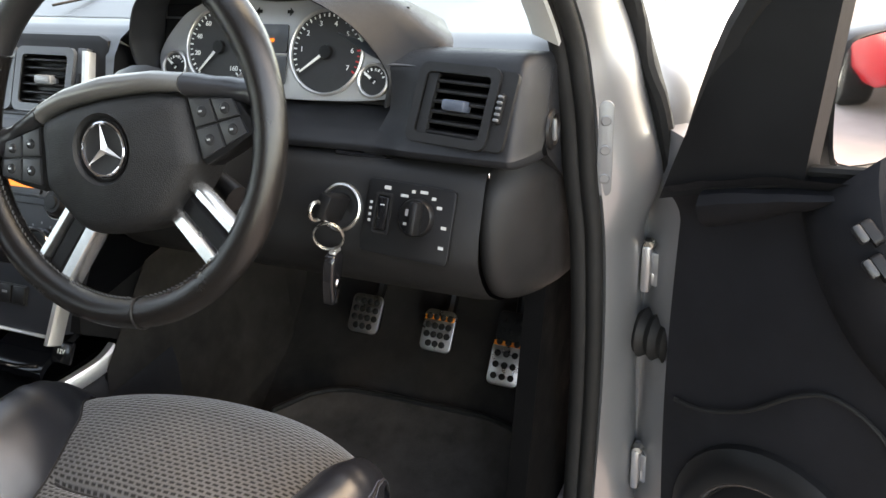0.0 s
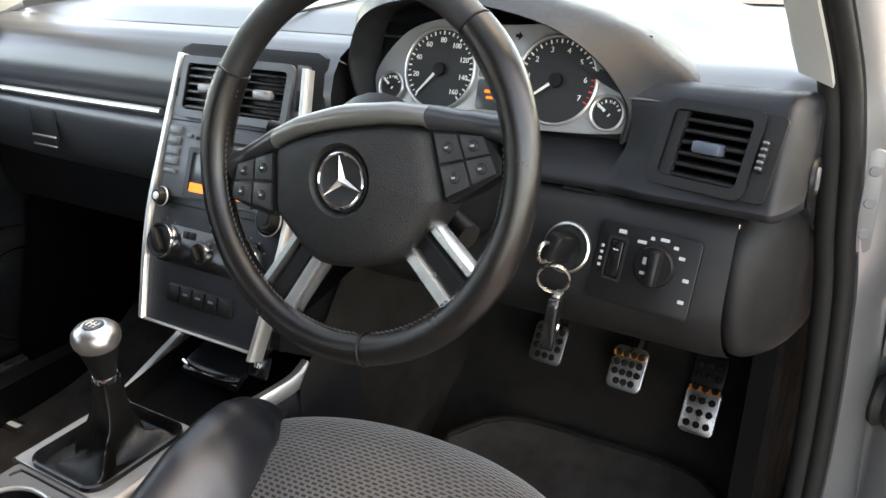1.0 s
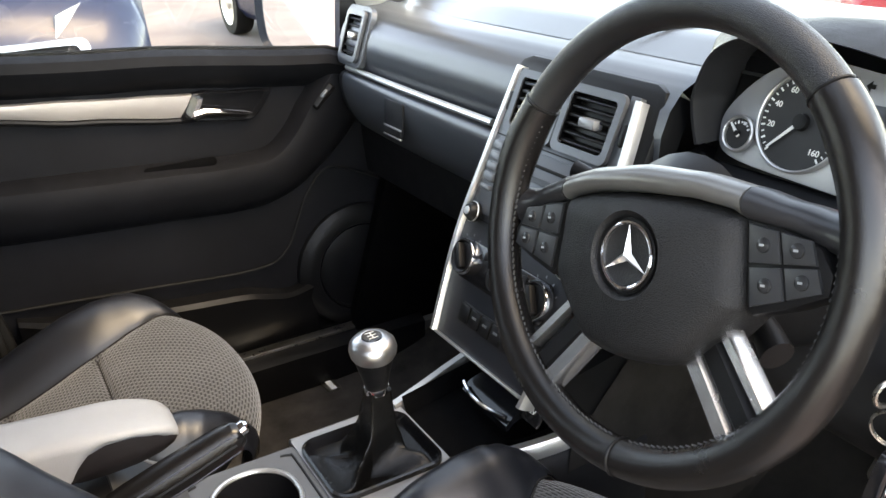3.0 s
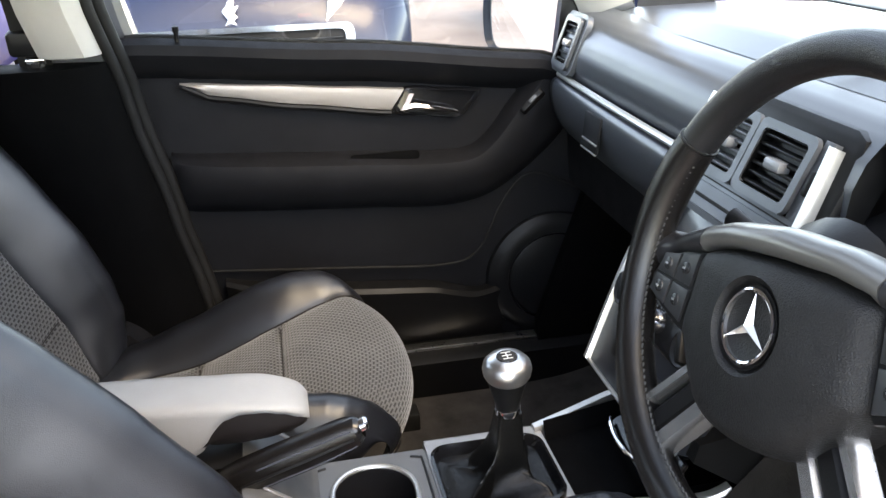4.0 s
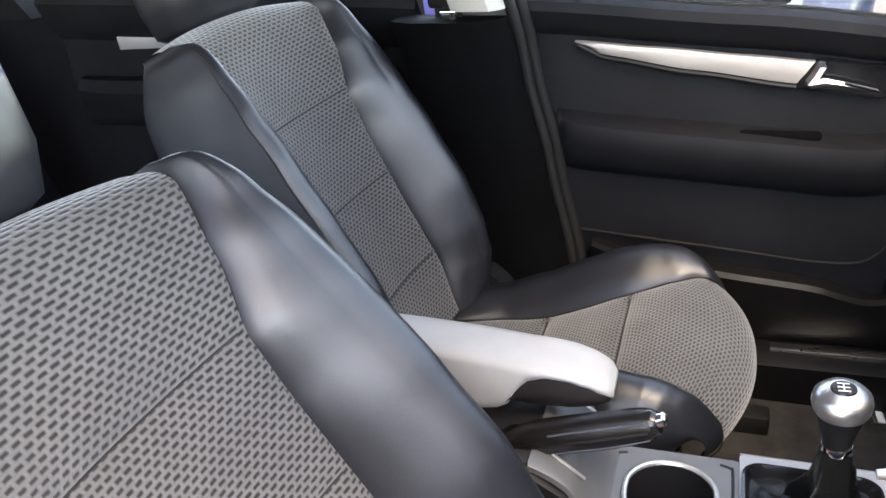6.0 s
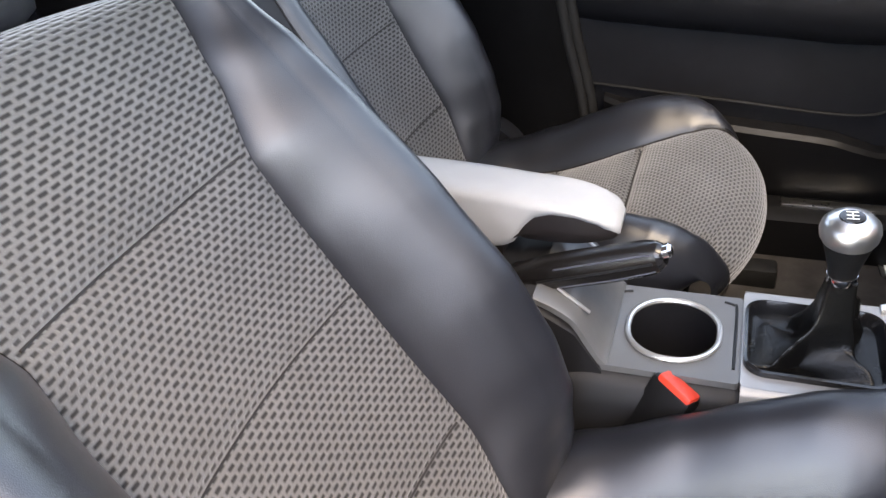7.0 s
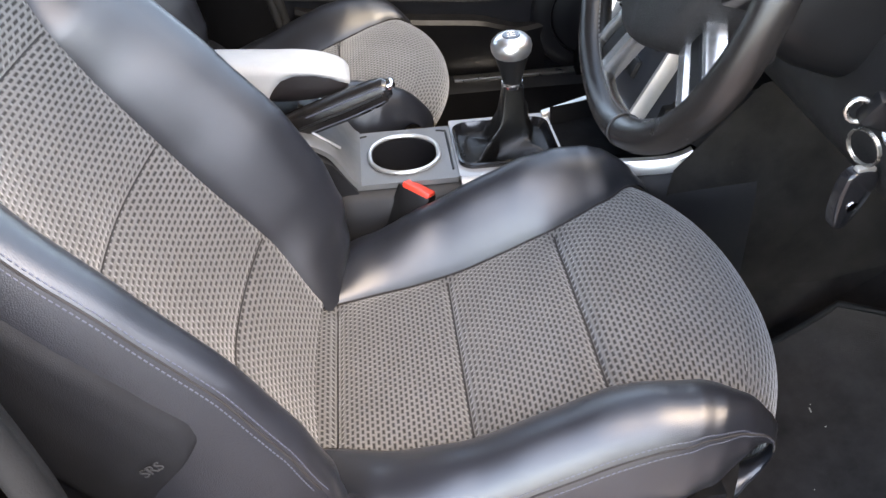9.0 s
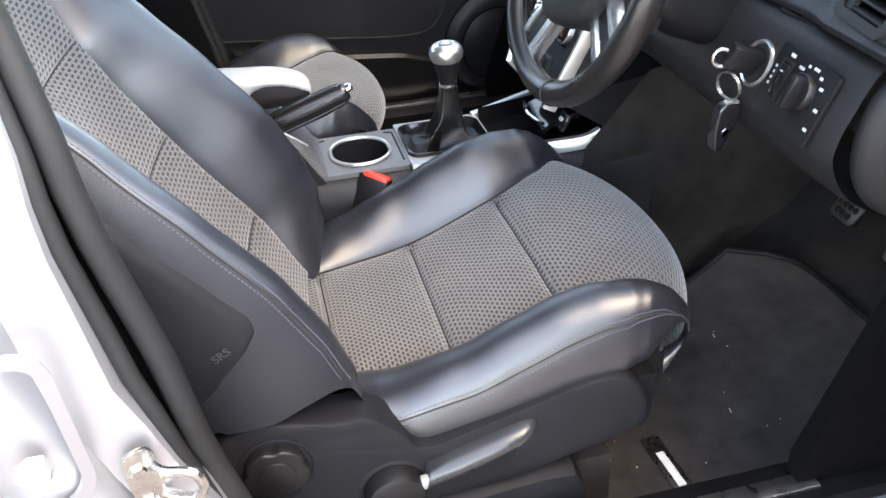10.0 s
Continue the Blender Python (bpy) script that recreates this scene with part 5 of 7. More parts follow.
    for k in range(3):
        arm = bmesh.new()
        vs = [arm.verts.new(p) for p in ((-0.0042, -0.0016, 0.0005), (0.0, 0.0242, 0.0022), (0.0042, -0.0016, 0.0005), (0, 0.0, 0.0056))]
        for f in ((0, 1, 3), (1, 2, 3), (2, 0, 3), (0, 2, 1)):
            arm.faces.new([vs[i] for i in f])
        part("badge_spoke", moved(arm, bm @ pose(0, 0, 0.0004, 0, 0, 120 * k)), SATIN, pad, "chrome badge spoke", smooth=False)
    letters("SRS", 0.011, PAD_INK, pad, m @ pose(0.0, -0.070, 0.0208, -4), "lettering", 0.0003)
    letters("AIRBAG", 0.0055, PAD_INK, pad, m @ pose(0.0, -0.080, 0.0196, -6), "lettering", 0.0003)
    # broad upper yoke over the pad, jointed where it meets the rim's arms
    ytop = ((0.0, 0.0565), (0.05, 0.0530), (0.09, 0.0455), (0.12, 0.0375), (0.15, 0.0310), (0.172, 0.0300))
    ylow = ((0.0, 0.0345), (0.045, 0.0335), (0.078, 0.0285), (0.092, 0.0215), (0.12, 0.0165), (0.15, 0.0050), (0.172, -0.0080))

    def yoke(x0, x1, n, s):
        rings = []
        for i in range(n + 1):
            x = x0 + (x1 - x0) * i / n
            hi, lo = curve_at(ytop, x), curve_at(ylow, x)
            z = 0.012 - 0.013 * (x / 0.11) ** 2 if x < 0.14 else -0.009 + 0.004 * (x - 0.14) / 0.03
            rings.append([(s * x, lo + (hi - lo) * u, z + v) for u, v in ((0.0, -0.020), (0.0, -0.002), (0.06, 0.003), (0.25, 0.0075), (0.5, 0.0085), (0.75, 0.0050), (0.93, -0.002), (1.0, -0.010), (0.98, -0.022))])
        return loft(rings)
    full = joined(yoke(0.0, 0.0885, 12, 1), yoke(0.0, 0.0885, 12, -1))
    bmesh.ops.remove_doubles(full, verts=full.verts, dist=1e-6)
    part("yoke", moved(full, m), YOKE, w, "satin grey upper yoke", sharp=60)
    for s in (-1, 1):
        part("yoke_arm", moved(yoke(0.0897, 0.170, 12, s), m), YOKE_ARM, w, "dark satin yoke arm", sharp=60)
        # button pod with four flush keys
        quad = [Vector((s * x, y, 0)) for x, y in ((0.0915, 0.0215), (0.142, 0.0130), (0.1545, -0.0210), (0.1000, -0.0395))]
        pod = [(s * x, y) for x, y in ((0.0895, 0.0225), (0.118, 0.0185), (0.146, 0.0085), (0.157, -0.008), (0.156, -0.022), (0.130, -0.034), (0.102, -0.0435), (0.0965, -0.037))]
        pp = part("button_pod", moved(moved(prism(pod, 0.024, 0.003), pose(0, 0, -0.026)), m @ pose(0, 0, 0.004)), DARK, w, "black button pod")
        for i in (0, 1):
            for j in (0, 1):
                def at(u, v):
                    return quad[0].lerp(quad[1], u).lerp(quad[3].lerp(quad[2], u), v)
                u0, u1, v0, v1 = (0.03, 0.475, 0.03, 0.475)
                u0, u1, v0, v1 = u0 + 0.495 * i, u1 + 0.495 * i, v0 + 0.495 * j, v1 + 0.495 * j
                outl = [at(u0, v0), at(u1, v0), at(u1, v1), at(u0, v1)]
                c = at((u0 + u1) / 2, (v0 + v1) / 2)
                outl = [c + (q - c) * 1.0 for q in outl]
                key = part("wheel_key", moved(prism([(q.x, q.y) for q in outl], 0.0030, 0.0009), m @ pose(0, 0, 0.0018)), BUTTON_DARK, pp)
                part("key_dome", moved(lathe(((0.0054, 0.0), (0.0048, 0.0014), (0.0028, 0.0022), (0.0, 0.0024)), 16), m @ pose(c.x, c.y, 0.0046)), SATIN_BLACK, key)
                part("key_mark", moved(rbox(0.0034, 0.0016, 0.0004, 0), m @ pose(c.x, c.y, 0.0071)), DIAL, key)
        # lower spoke: two silver bars on a dark web
        a = radians(s * 139)
        d = Vector((math.sin(a), math.cos(a), 0))
        n = Vector((d.y, -d.x, 0)) * s
        for off, hw, mat, lab in ((0.0, 0.011, DARK, ""), (0.0160, 0.0088, SPOKE, "satin silver spoke"), (-0.0175, 0.0050, SPOKE, "satin silver spoke")):
            rings = []
            for t in range(9):
                rr = 0.080 + 0.096 * t / 8
                c = d * rr + n * (off * (1.0 + 0.15 * t / 8)) + Vector((0, 0, -0.012 + 0.010 * t / 8 - (0.003 if mat is DARK else 0)))
                rings.append([c + n * (hw * u) + Vector((0, 0, v)) for u, v in ((-1, -0.012), (-1, 0.001), (-0.6, 0.006), (0.6, 0.006), (1, 0.001), (1, -0.012))])
            part("spoke", moved(loft(rings), m), mat, w, lab)
    # boss behind
    part("wheel_boss", moved(lathe(((0.03, -0.11), (0.045, -0.07), (0.07, -0.035), (0.05, -0.012), (0.0, -0.010)), 24), m), DARK, w)
    # column shroud and stalks
    c = thing("steering_column", label="black steering column shroud with stalks", category="steering column")
    ax = frame_at((0.340, 0.634, 1.055), (1, 0, 0), (0, math.sin(radians(17)), math.cos(radians(17))))
    rings = []
    for z, sx, sy, oy in ((-0.055, 0.050, 0.042, -0.006), (-0.075, 0.062, 0.052, -0.012), (-0.13, 0.066, 0.060, -0.02), (-0.22, 0.060, 0.056, -0.03)):
        rings.append([(x * sx * 2, y * sy * 2 + oy, z) for x, y in round_rect(1, 1, 0.3, 4)])
    part("shroud", moved(loft(rings), ax), DARK, c)
    for pts, rr, lab in ((((-0.05, 0.0, -0.07), (-0.10, 0.01, -0.062), (-0.155, 0.018, -0.05)), 0.0085, "black stalk"), (((-0.05, -0.03, -0.075), (-0.10, -0.055, -0.07), (-0.13, -0.07, -0.065)), 0.008, "black stalk"), (((0.05, -0.035, -0.075), (0.080, -0.048, -0.068), (0.100, -0.058, -0.060)), 0.013, "glossy black stalk end")):
        ln = smooth_line(pts, 6)
        part("stalk", moved(tube(ln, [rr * (0.75 + 0.35 * k / (len(ln) - 1)) for k in range(len(ln))], 14, flat=0.8), ax), DARK, c, lab)
    return w


CARBON_LEATHER = material("perforated black leather", (0.012, 0.012, 0.013), 0.34, var=0.15, grain=700, bump=0.25, cell=True)
SATIN_BLACK = material("satin grey black plastic", (0.03, 0.031, 0.033), 0.26, metal=0.35, var=0.1, grain=900, bump=0.05)
YOKE_ARM = material("dark satin plastic", (0.020, 0.020, 0.022), 0.32, var=0.05, grain=900, bump=0.03, uneven=0.05)
YOKE = material("satin grey plastic", (0.17, 0.167, 0.160), 0.34, metal=0.55, var=0.03, grain=900, bump=0.02, uneven=0.04)
BUTTON_DARK = material("dark key plastic", (0.025, 0.026, 0.028), 0.40, var=0.1, bump=0.04)
PAD = material("grained black leather muted as shade", (0.0085, 0.0085, 0.009), 0.50, var=0.15, grain=520, bump=0.3, cell=True, spec=0.36)
PAD_INK = material("pressed lettering", (0.055, 0.055, 0.055), 0.5, var=0.05, bump=0.0)
SPOKE = material("satin silver spoke", (0.62, 0.62, 0.62), 0.24, metal=0.95, var=0.04, grain=900, bump=0.03)
THREAD = material("grey thread", (0.06, 0.06, 0.06), 0.8, var=0.1, bump=0.0)


# ---- seats ----
def crom(pts, b):
    """A point of the Catmull-Rom line through 2D points, b from 0 to 1."""
    k = b * (len(pts) - 1)
    i = min(int(k), len(pts) - 2)
    t = k - i
    p0, p1, p2, p3 = pts[max(i - 1, 0)], pts[i], pts[i + 1], pts[min(i + 2, len(pts) - 1)]
    return tuple(0.5 * (2 * q1 + (q2 - q0) * t + (2 * q0 - 5 * q1 + 4 * q2 - q3) * t * t + (3 * q1 - q0 - 3 * q2 + q3) * t ** 3) for q0, q1, q2, q3 in zip(p0, p1, p2, p3))


def ease(v, lo, hi):
    t = min(1.0, max(0.0, (v - lo) / (hi - lo)))
    return t * t * (3 - 2 * t)


def build_seat(name, cx, out, dy, dz, recline, label, detailed):
    """A front seat. cx: its middle; out: the side of its outer flank (1 or -1); dy, dz: its place on the rails."""
    s = thing(name, label=label, category="car seat", group="front seats")

    def P(x, y, z):
        return (cx + out * x, y + dy, z + dz)
    # -- cushion --
    topz = ((0.20, 0.585), (0.253, 0.595), (0.34, 0.597), (0.42, 0.608), (0.49, 0.634), (0.552, 0.661), (0.62, 0.682), (0.68, 0.690), (0.715, 0.686), (0.742, 0.673), (0.756, 0.651), (0.754, 0.628), (0.740, 0.608), (0.715, 0.594))
    prof = smooth_line([(0, y, z) for y, z in topz], 8)
    cum = [0.0]
    for a, b in zip(prof, prof[1:]):
        cum.append(cum[-1] + (b - a).length)
    total = cum[-1]

    def along(t):
        d = t * total
        for i in range(len(cum) - 1):
            if d <= cum[i + 1]:
                f = (d - cum[i]) / (cum[i + 1] - cum[i])
                return prof[i].lerp(prof[i + 1], f)
        return prof[-1]
    insert_w = ((0.20, 0.112), (0.253, 0.116), (0.35, 0.134), (0.42, 0.141), (0.55, 0.143), (0.64, 0.165), (0.70, 0.190), (0.76, 0.205))
    if not detailed:
        insert_w = ((0.20, 0.112), (0.253, 0.116), (0.35, 0.136), (0.55, 0.143), (0.64, 0.160), (0.70, 0.176), (0.76, 0.190))
    bolster_h = ((0.20, 0.0), (0.26, 0.006), (0.32, 0.032), (0.40, 0.060), (0.46, 0.071), (0.52, 0.072), (0.57, 0.063), (0.62, 0.047), (0.66, 0.034), (0.70, 0.020), (0.74, 0.008), (0.76, 0.0))
    outer_w = ((0.20, 0.225), (0.30, 0.244), (0.45, 0.254), (0.60, 0.256), (0.66, 0.252), (0.72, 0.240), (0.76, 0.226))

    def sit(t, xn):
        """A point of the sitting surface: t from back to front, xn across in metres."""
        q = along(t)
        y, z = q.y, q.z
        back = 0.060 * (abs(xn) / 0.22) ** 2.2 * max(0.0, min(1.0, (y - 0.60) / 0.14)) if y > 0.6 else 0.0
        return y - back, z
    seams = (0.276, 0.421, 0.560)

    def insert(a, b):
        t = 0.02 + 0.97 * a
        q = along(t)
        w = curve_at(insert_w, q.y)
        c = 2 * b - 1
        x = c * w
        y, z = sit(t, x)
        puff = -0.006 * abs(c) ** 4
        edge = -0.002 * max(0.0, (abs(c) - 0.94) / 0.06) ** 2
        fade = 1 - abs(c) ** 12
        groove = -sum(0.0085 * math.exp(-((q.y - g) / 0.0050) ** 2) + 0.0065 * math.exp(-((q.y - g) / 0.019) ** 2) for g in seams) if q.z > 0.58 else 0
        sag = 0.0016 * noise.noise(Vector((x * 14, q.y * 14, 3.0))) if q.y < 0.7 else 0.0
        if q.y > 0.71:
            y += (puff + edge) * 0.8
        return P(x, y, z + puff + edge + groove * fade + sag)
    part("cushion_insert", grid(insert, 190, 30, uv=lambda a, b: ((2 * b - 1) * 0.152, 0.98 * (0.02 + 0.97 * a * total))), FABRIC, s, "grey woven cloth cushion")
    # dark tubes in the cushion's grooves paint their shade
    for g in seams:
        a = min(range(1, 400), key=lambda k: abs(along(0.02 + 0.97 * k / 400).y - g)) / 400
        part("seam", tube([Vector(insert(a, 0.03 + 0.94 * k / 24)) - Vector((0, 0, 0.0003)) for k in range(25)], 0.0019, 6), SEAM_SHADE, s)

    def bolster_point(sd, t, b):
        q = along(t)
        w = curve_at(insert_w, q.y)
        h = curve_at(bolster_h, q.y) * (0.74 if sd > 0 else 1.0)
        ow = curve_at(outer_w, q.y)
        sec = ((0.0, -0.007), (0.06, 0.14 * h + 0.000), (0.20, 0.50 * h + 0.003), (0.40, 0.86 * h + 0.004), (0.60, 1.0 * h + 0.003), (0.78, 0.90 * h), (0.91, 0.62 * h - 0.006), (0.99, 0.20 * h - 0.018), (1.01, -0.036), (0.97, -0.054), (0.86, -0.066), (0.60, -0.070))
        u, v = crom(sec, b)
        x = w + (ow - w) * u
        y, z = sit(t, x)
        front = 1 - ease(t, 0.72, 0.90)
        crease = 0.0006 * noise.noise(Vector((x * 14, q.y * 16, z * 14 + 7 * sd)))
        return P(sd * x, y, z + v * (front if v < 0 else 1.0) + crease)
    for sd in (-1, 1):
        part("cushion_bolster", grid(lambda a, b: bolster_point(sd, 0.995 * a, b), 84, 44), LEATHER, s, "black leather cushion bolster")
        # dark line that paints the shade in the joint between cloth and leather
        pts = []
        for k in range(61):
            t = 0.02 + 0.97 * k / 60
            q = along(t)
            x = curve_at(insert_w, q.y)
            y, z = sit(t, x)
            pts.append(P(sd * x, y, z - 0.0062))
        part("seam", tube(pts, 0.0014, 6), SEAM_SHADE, s)
    # double stitching along the outer bolster, either side of a sewn groove
    if detailed:
        line = [Vector(bolster_point(1, 0.16 + 0.74 * k / 90, 0.565)) for k in range(91)]
        part("seam", tube(line, 0.0011, 6), SEAM_SHADE, s)
        for bb in (0.548, 0.582):
            for k in range(88):
                c, e = Vector(bolster_point(1, 0.16 + 0.74 * k / 88, bb)), Vector(bolster_point(1, 0.16 + 0.74 * (k + 0.62) / 88, bb))
                part("stitch", tube([c, e], 0.0007, 5), SEAM_THREAD, s)
    part("cushion_base", loft([[P(x, y, z) for x, z in ((-0.20, 0.47), (0.20, 0.47), (0.215, 0.50), (0.222, zt), (-0.222, zt), (-0.215, 0.50))] for y, zt in ((0.22, 0.54), (0.45, 0.55), (0.60, 0.58), (0.660, 0.58))]), COVER, s)
    # -- backrest: s along it, d out of it --
    B = (0.253, 0.600)
    u = (-math.sin(radians(recline)), math.cos(radians(recline)))
    nv = (u[1], -u[0])
    shift = 0.016 if detailed else 0.006

    def Q(x, sl, d):
        return P(x + shift, B[0] + sl * u[0] + d * nv[0], B[1] + sl * u[1] + d * nv[1])
    fab_w = ((0.0, 0.126), (0.10, 0.143), (0.25, 0.146), (0.36, 0.142), (0.425, 0.137), (0.50, 0.160), (0.57, 0.186), (0.66, 0.190))
    bol_d = ((-0.02, 0.040), (0.02, 0.066), (0.06, 0.088), (0.12, 0.102), (0.20, 0.107), (0.30, 0.097), (0.40, 0.084), (0.48, 0.070), (0.54, 0.056), (0.59, 0.040), (0.63, 0.020))
    out_w = ((-0.02, 0.238), (0.10, 0.254), (0.35, 0.257), (0.46, 0.249), (0.53, 0.233), (0.58, 0.215), (0.625, 0.196))
    bseams = (0.115, 0.278, 0.436)

    def rise(sl):
        """How far the cloth stands up along its edges."""
        return curve_at(((0.0, 0.008), (0.10, 0.012), (0.25, 0.004), (0.36, 0.006), (0.43, 0.014), (0.50, 0.020), (0.57, 0.012), (0.63, 0.002)), sl)

    def roll(sl, c, v):
        """Carries the top of the backrest over to the rear."""
        over = max(0.0, sl - 0.570)
        if not over:
            return sl, v
        ang = min(1.5, over / 0.048)
        return 0.570 + 0.048 * math.sin(ang) - 0.016 * c * c * min(1.0, over / 0.05), v - 0.050 * (1 - math.cos(ang)) * min(1.0, max(0.0, (v + 0.07) / 0.06))

    def back_insert(a, b):
        sl = 0.0 + 0.655 * a
        w = curve_at(fab_w, sl)
        c = 2 * b - 1
        x = c * w
        d = 0.004 - 0.020 * (1 - c * c) * math.exp(-((sl - 0.30) / 0.22) ** 2)
        d += rise(sl) * c * c
        fade = 1 - abs(c) ** 12
        d -= 0.004 * max(0.0, (abs(c) - 0.94) / 0.06) ** 2
        for g, deep in zip(bseams, (0.6, 0.7, 1.0)):
            d -= deep * fade * (0.0024 * math.exp(-((sl - g) / 0.0040) ** 2) + 0.0045 * math.exp(-((sl - g) / 0.018) ** 2))
        d += 0.0016 * noise.noise(Vector((x * 13, sl * 13, 8.0)))
        sl2, d = roll(sl, c, d)
        return Q(x, sl2, d)
    part("backrest_insert", grid(back_insert, 180, 30, uv=lambda a, b: ((2 * b - 1) * 0.126, 0.58 * a)), FABRIC, s, "grey woven cloth backrest")
    # likewise painted shade along the backrest's grooves
    for g in bseams:
        part("seam", tube([Vector(back_insert(g / 0.655, 0.03 + 0.94 * k / 24)) for k in range(25)], 0.0013, 6), SEAM_SHADE, s)

    def back_section(sd, sl, b):
        D = curve_at(bol_d, sl) * (0.88 if sd > 0 else 1.0)
        thin = 1 - 0.45 * ease(sl, 0.50, 0.63)
        sec = ((0.0, -0.004), (0.05, 0.13 * D + 0.002), (0.18, 0.45 * D + 0.004), (0.36, 0.77 * D + 0.004), (0.55, 0.96 * D + 0.002), (0.71, 1.0 * D), (0.84, 0.91 * D - 0.001), (0.95, 0.68 * D - 0.006), (1.015, 0.34 * D - 0.014), (1.03, -0.012), (1.02, -0.044 * thin), (0.97, -0.070 * thin), (0.86, -0.088 * thin), (0.45, -0.100 * thin), (0.0, -0.104 * thin))
        return crom(sec, b)

    def back_bolster(sd, a, b):
        p, v = back_section(sd, -0.02 + 0.645 * a, b)
        s0 = -0.02 + ease(p, 0.55, 0.97) * (0.100 - 0.54 * v) if b < 0.75 else 0.12
        sl = s0 + (0.625 - s0) * a
        p, v = back_section(sd, sl, b)
        w, ow = curve_at(fab_w, sl), curve_at(out_w, sl)
        wide = w + (ow - w) * p
        base = sum(max(0.152, curve_at(fab_w, sl + 0.013 * k)) for k in range(-5, 6)) / 11
        even = base + (ow - base) * p
        x = wide + (even - wide) * ease(p, 0.0, 0.45)
        if b < 0.42:
            v += rise(sl) * max(0.0, 1 - 2.5 * p)
        v += 0.0006 * noise.noise(Vector((p * 4, sl * 14, 5.0 * sd)))
        sl, v = roll(sl, 1.0, v)
        return Q(sd * x, sl, v)
    for sd in (-1, 1):
        part("backrest_bolster", grid(lambda a, b: back_bolster(sd, a, 0.437 * b), 84, 40), LEATHER, s, "black leather backrest bolster")
        # same leather below the stitching, its sheen lowered to paint shade
        part("backrest_side", grid(lambda a, b: back_bolster(sd, a, 0.437 + 0.563 * b), 84, 40), SIDE_LEATHER_SHADE, s, "black leather side of the backrest, muted as shade")
        pts = []
        for k in range(49):
            sl = 0.58 * k / 48
            pts.append(Q(sd * curve_at(fab_w, sl), sl, -0.0025 + rise(sl)))
        part("seam", tube(pts, 0.0013, 6), SEAM_SHADE, s)
        if detailed:
            line = [Vector(back_bolster(sd, 0.04 + 0.86 * k / 90, 0.437)) for k in range(91)]
            part("seam", tube(line, 0.0011, 6), SEAM_SHADE, s)
            for bb in (0.423, 0.451):
                for k in range(100):
                    c, e = Vector(back_bolster(sd, 0.04 + 0.86 * k / 100, bb)), Vector(back_bolster(sd, 0.04 + 0.86 * (k + 0.62) / 100, bb))
                    part("stitch", tube([c, e], 0.0007, 5), SEAM_THREAD, s)
        else:
            part("seam", tube([Vector(back_bolster(sd, 0.04 + 0.90 * k / 60, 0.437)) for k in range(61)], 0.0014, 6), SEAM_SHADE, s)
    # rear shell
    part("backrest_shell", loft([[Q(x * ww, sl, d * th) for x, d in ((-1.0, -0.03), (-1.0, -0.070), (-0.8, -0.092), (0.0, -0.104), (0.8, -0.092), (1.0, -0.070), (1.0, -0.03))] for sl, ww, th in ((0.06, 0.225, 1.0), (0.2, 0.240, 1.0), (0.45, 0.236, 1.0), (0.55, 0.208, 0.85), (0.598, 0.180, 0.70))]), LEATHER, s)
    # side airbag panel, proud of the outer side
    if detailed:
        def cover(a, b):
            sl = 0.155 + 0.37 * a
            front = curve_at(((0.155, -0.055), (0.170, -0.010), (0.182, 0.040), (0.190, 0.054), (0.205, 0.058), (0.25, 0.053), (0.33, 0.044), (0.44, 0.032), (0.525, 0.005)), sl)
            d = front + (-0.062 - front) * b
            D = curve_at(bol_d, sl) * 0.88
            side = ((0.91 * D - 0.001, 0.84), (0.68 * D - 0.006, 0.95), (0.34 * D - 0.014, 1.015), (-0.012, 1.03), (-0.044, 1.02), (-0.070, 0.97))
            p = curve_at([(-v, q) for v, q in side], -d)
            ow = curve_at(out_w, sl)
            rim = min(1.0, 12 * min(a, 1 - a), 10 * min(b, 1 - b))
            return Q(0.152 + (ow - 0.152) * p + 0.0065 * rim - 0.0012, sl, d)
        part("airbag_cover", grid(cover, 90, 26), COVER, s, "black side airbag cover")
        letters("SRS", 0.013, BUTTON_DARK, s, frame_at(Q(0.2672, 0.198, 0.014), (0, 0.86, 0.5), (0, -0.5, 0.86)), "lettering", 0.0004)
    # headrest
    hr = []
    for sl, d0, hw, th in ((0.612, -0.030, 0.085, 0.030), (0.622, -0.022, 0.115, 0.042), (0.66, -0.010, 0.128, 0.052), (0.72, 0.004, 0.132, 0.056), (0.785, 0.010, 0.126, 0.050), (0.82, 0.006, 0.108, 0.038), (0.835, 0.0, 0.075, 0.020)):
        hr.append([Q(x * 2 * hw, sl, d0 - 0.04 + y * 2 * th) for x, y in round_rect(1, 1, 0.34, 7)])
    head = part("headrest", loft([[Vector(q) for q in r] for r in hr]), LEATHER, s, "black leather headrest", sharp=70)
    for x in (-0.055, 0.055):
        part("headrest_post", tube([Q(x, 0.57, -0.055), Q(x, 0.66, -0.055)], 0.0055, 10), CHROME, head)
        part("post_guide", tube([Q(x, 0.602, -0.055), Q(x, 0.612, -0.055)], 0.013, 14), DARK, head)
    # plastic flank with recliner wheel, height knob and lever
    fl = smooth_line([(y, z, 0) for y, z in ((0.115, 0.590), (0.125, 0.635), (0.150, 0.654), (0.189, 0.658), (0.254, 0.642), (0.289, 0.640), (0.320, 0.616), (0.350, 0.580), (0.407, 0.590), (0.484, 0.610), (0.556, 0.627), (0.598, 0.622), (0.622, 0.597), (0.631, 0.565), (0.618, 0.536), (0.526, 0.513), (0.465, 0.499), (0.365, 0.492), (0.24, 0.490), (0.14, 0.530))], 4, True)
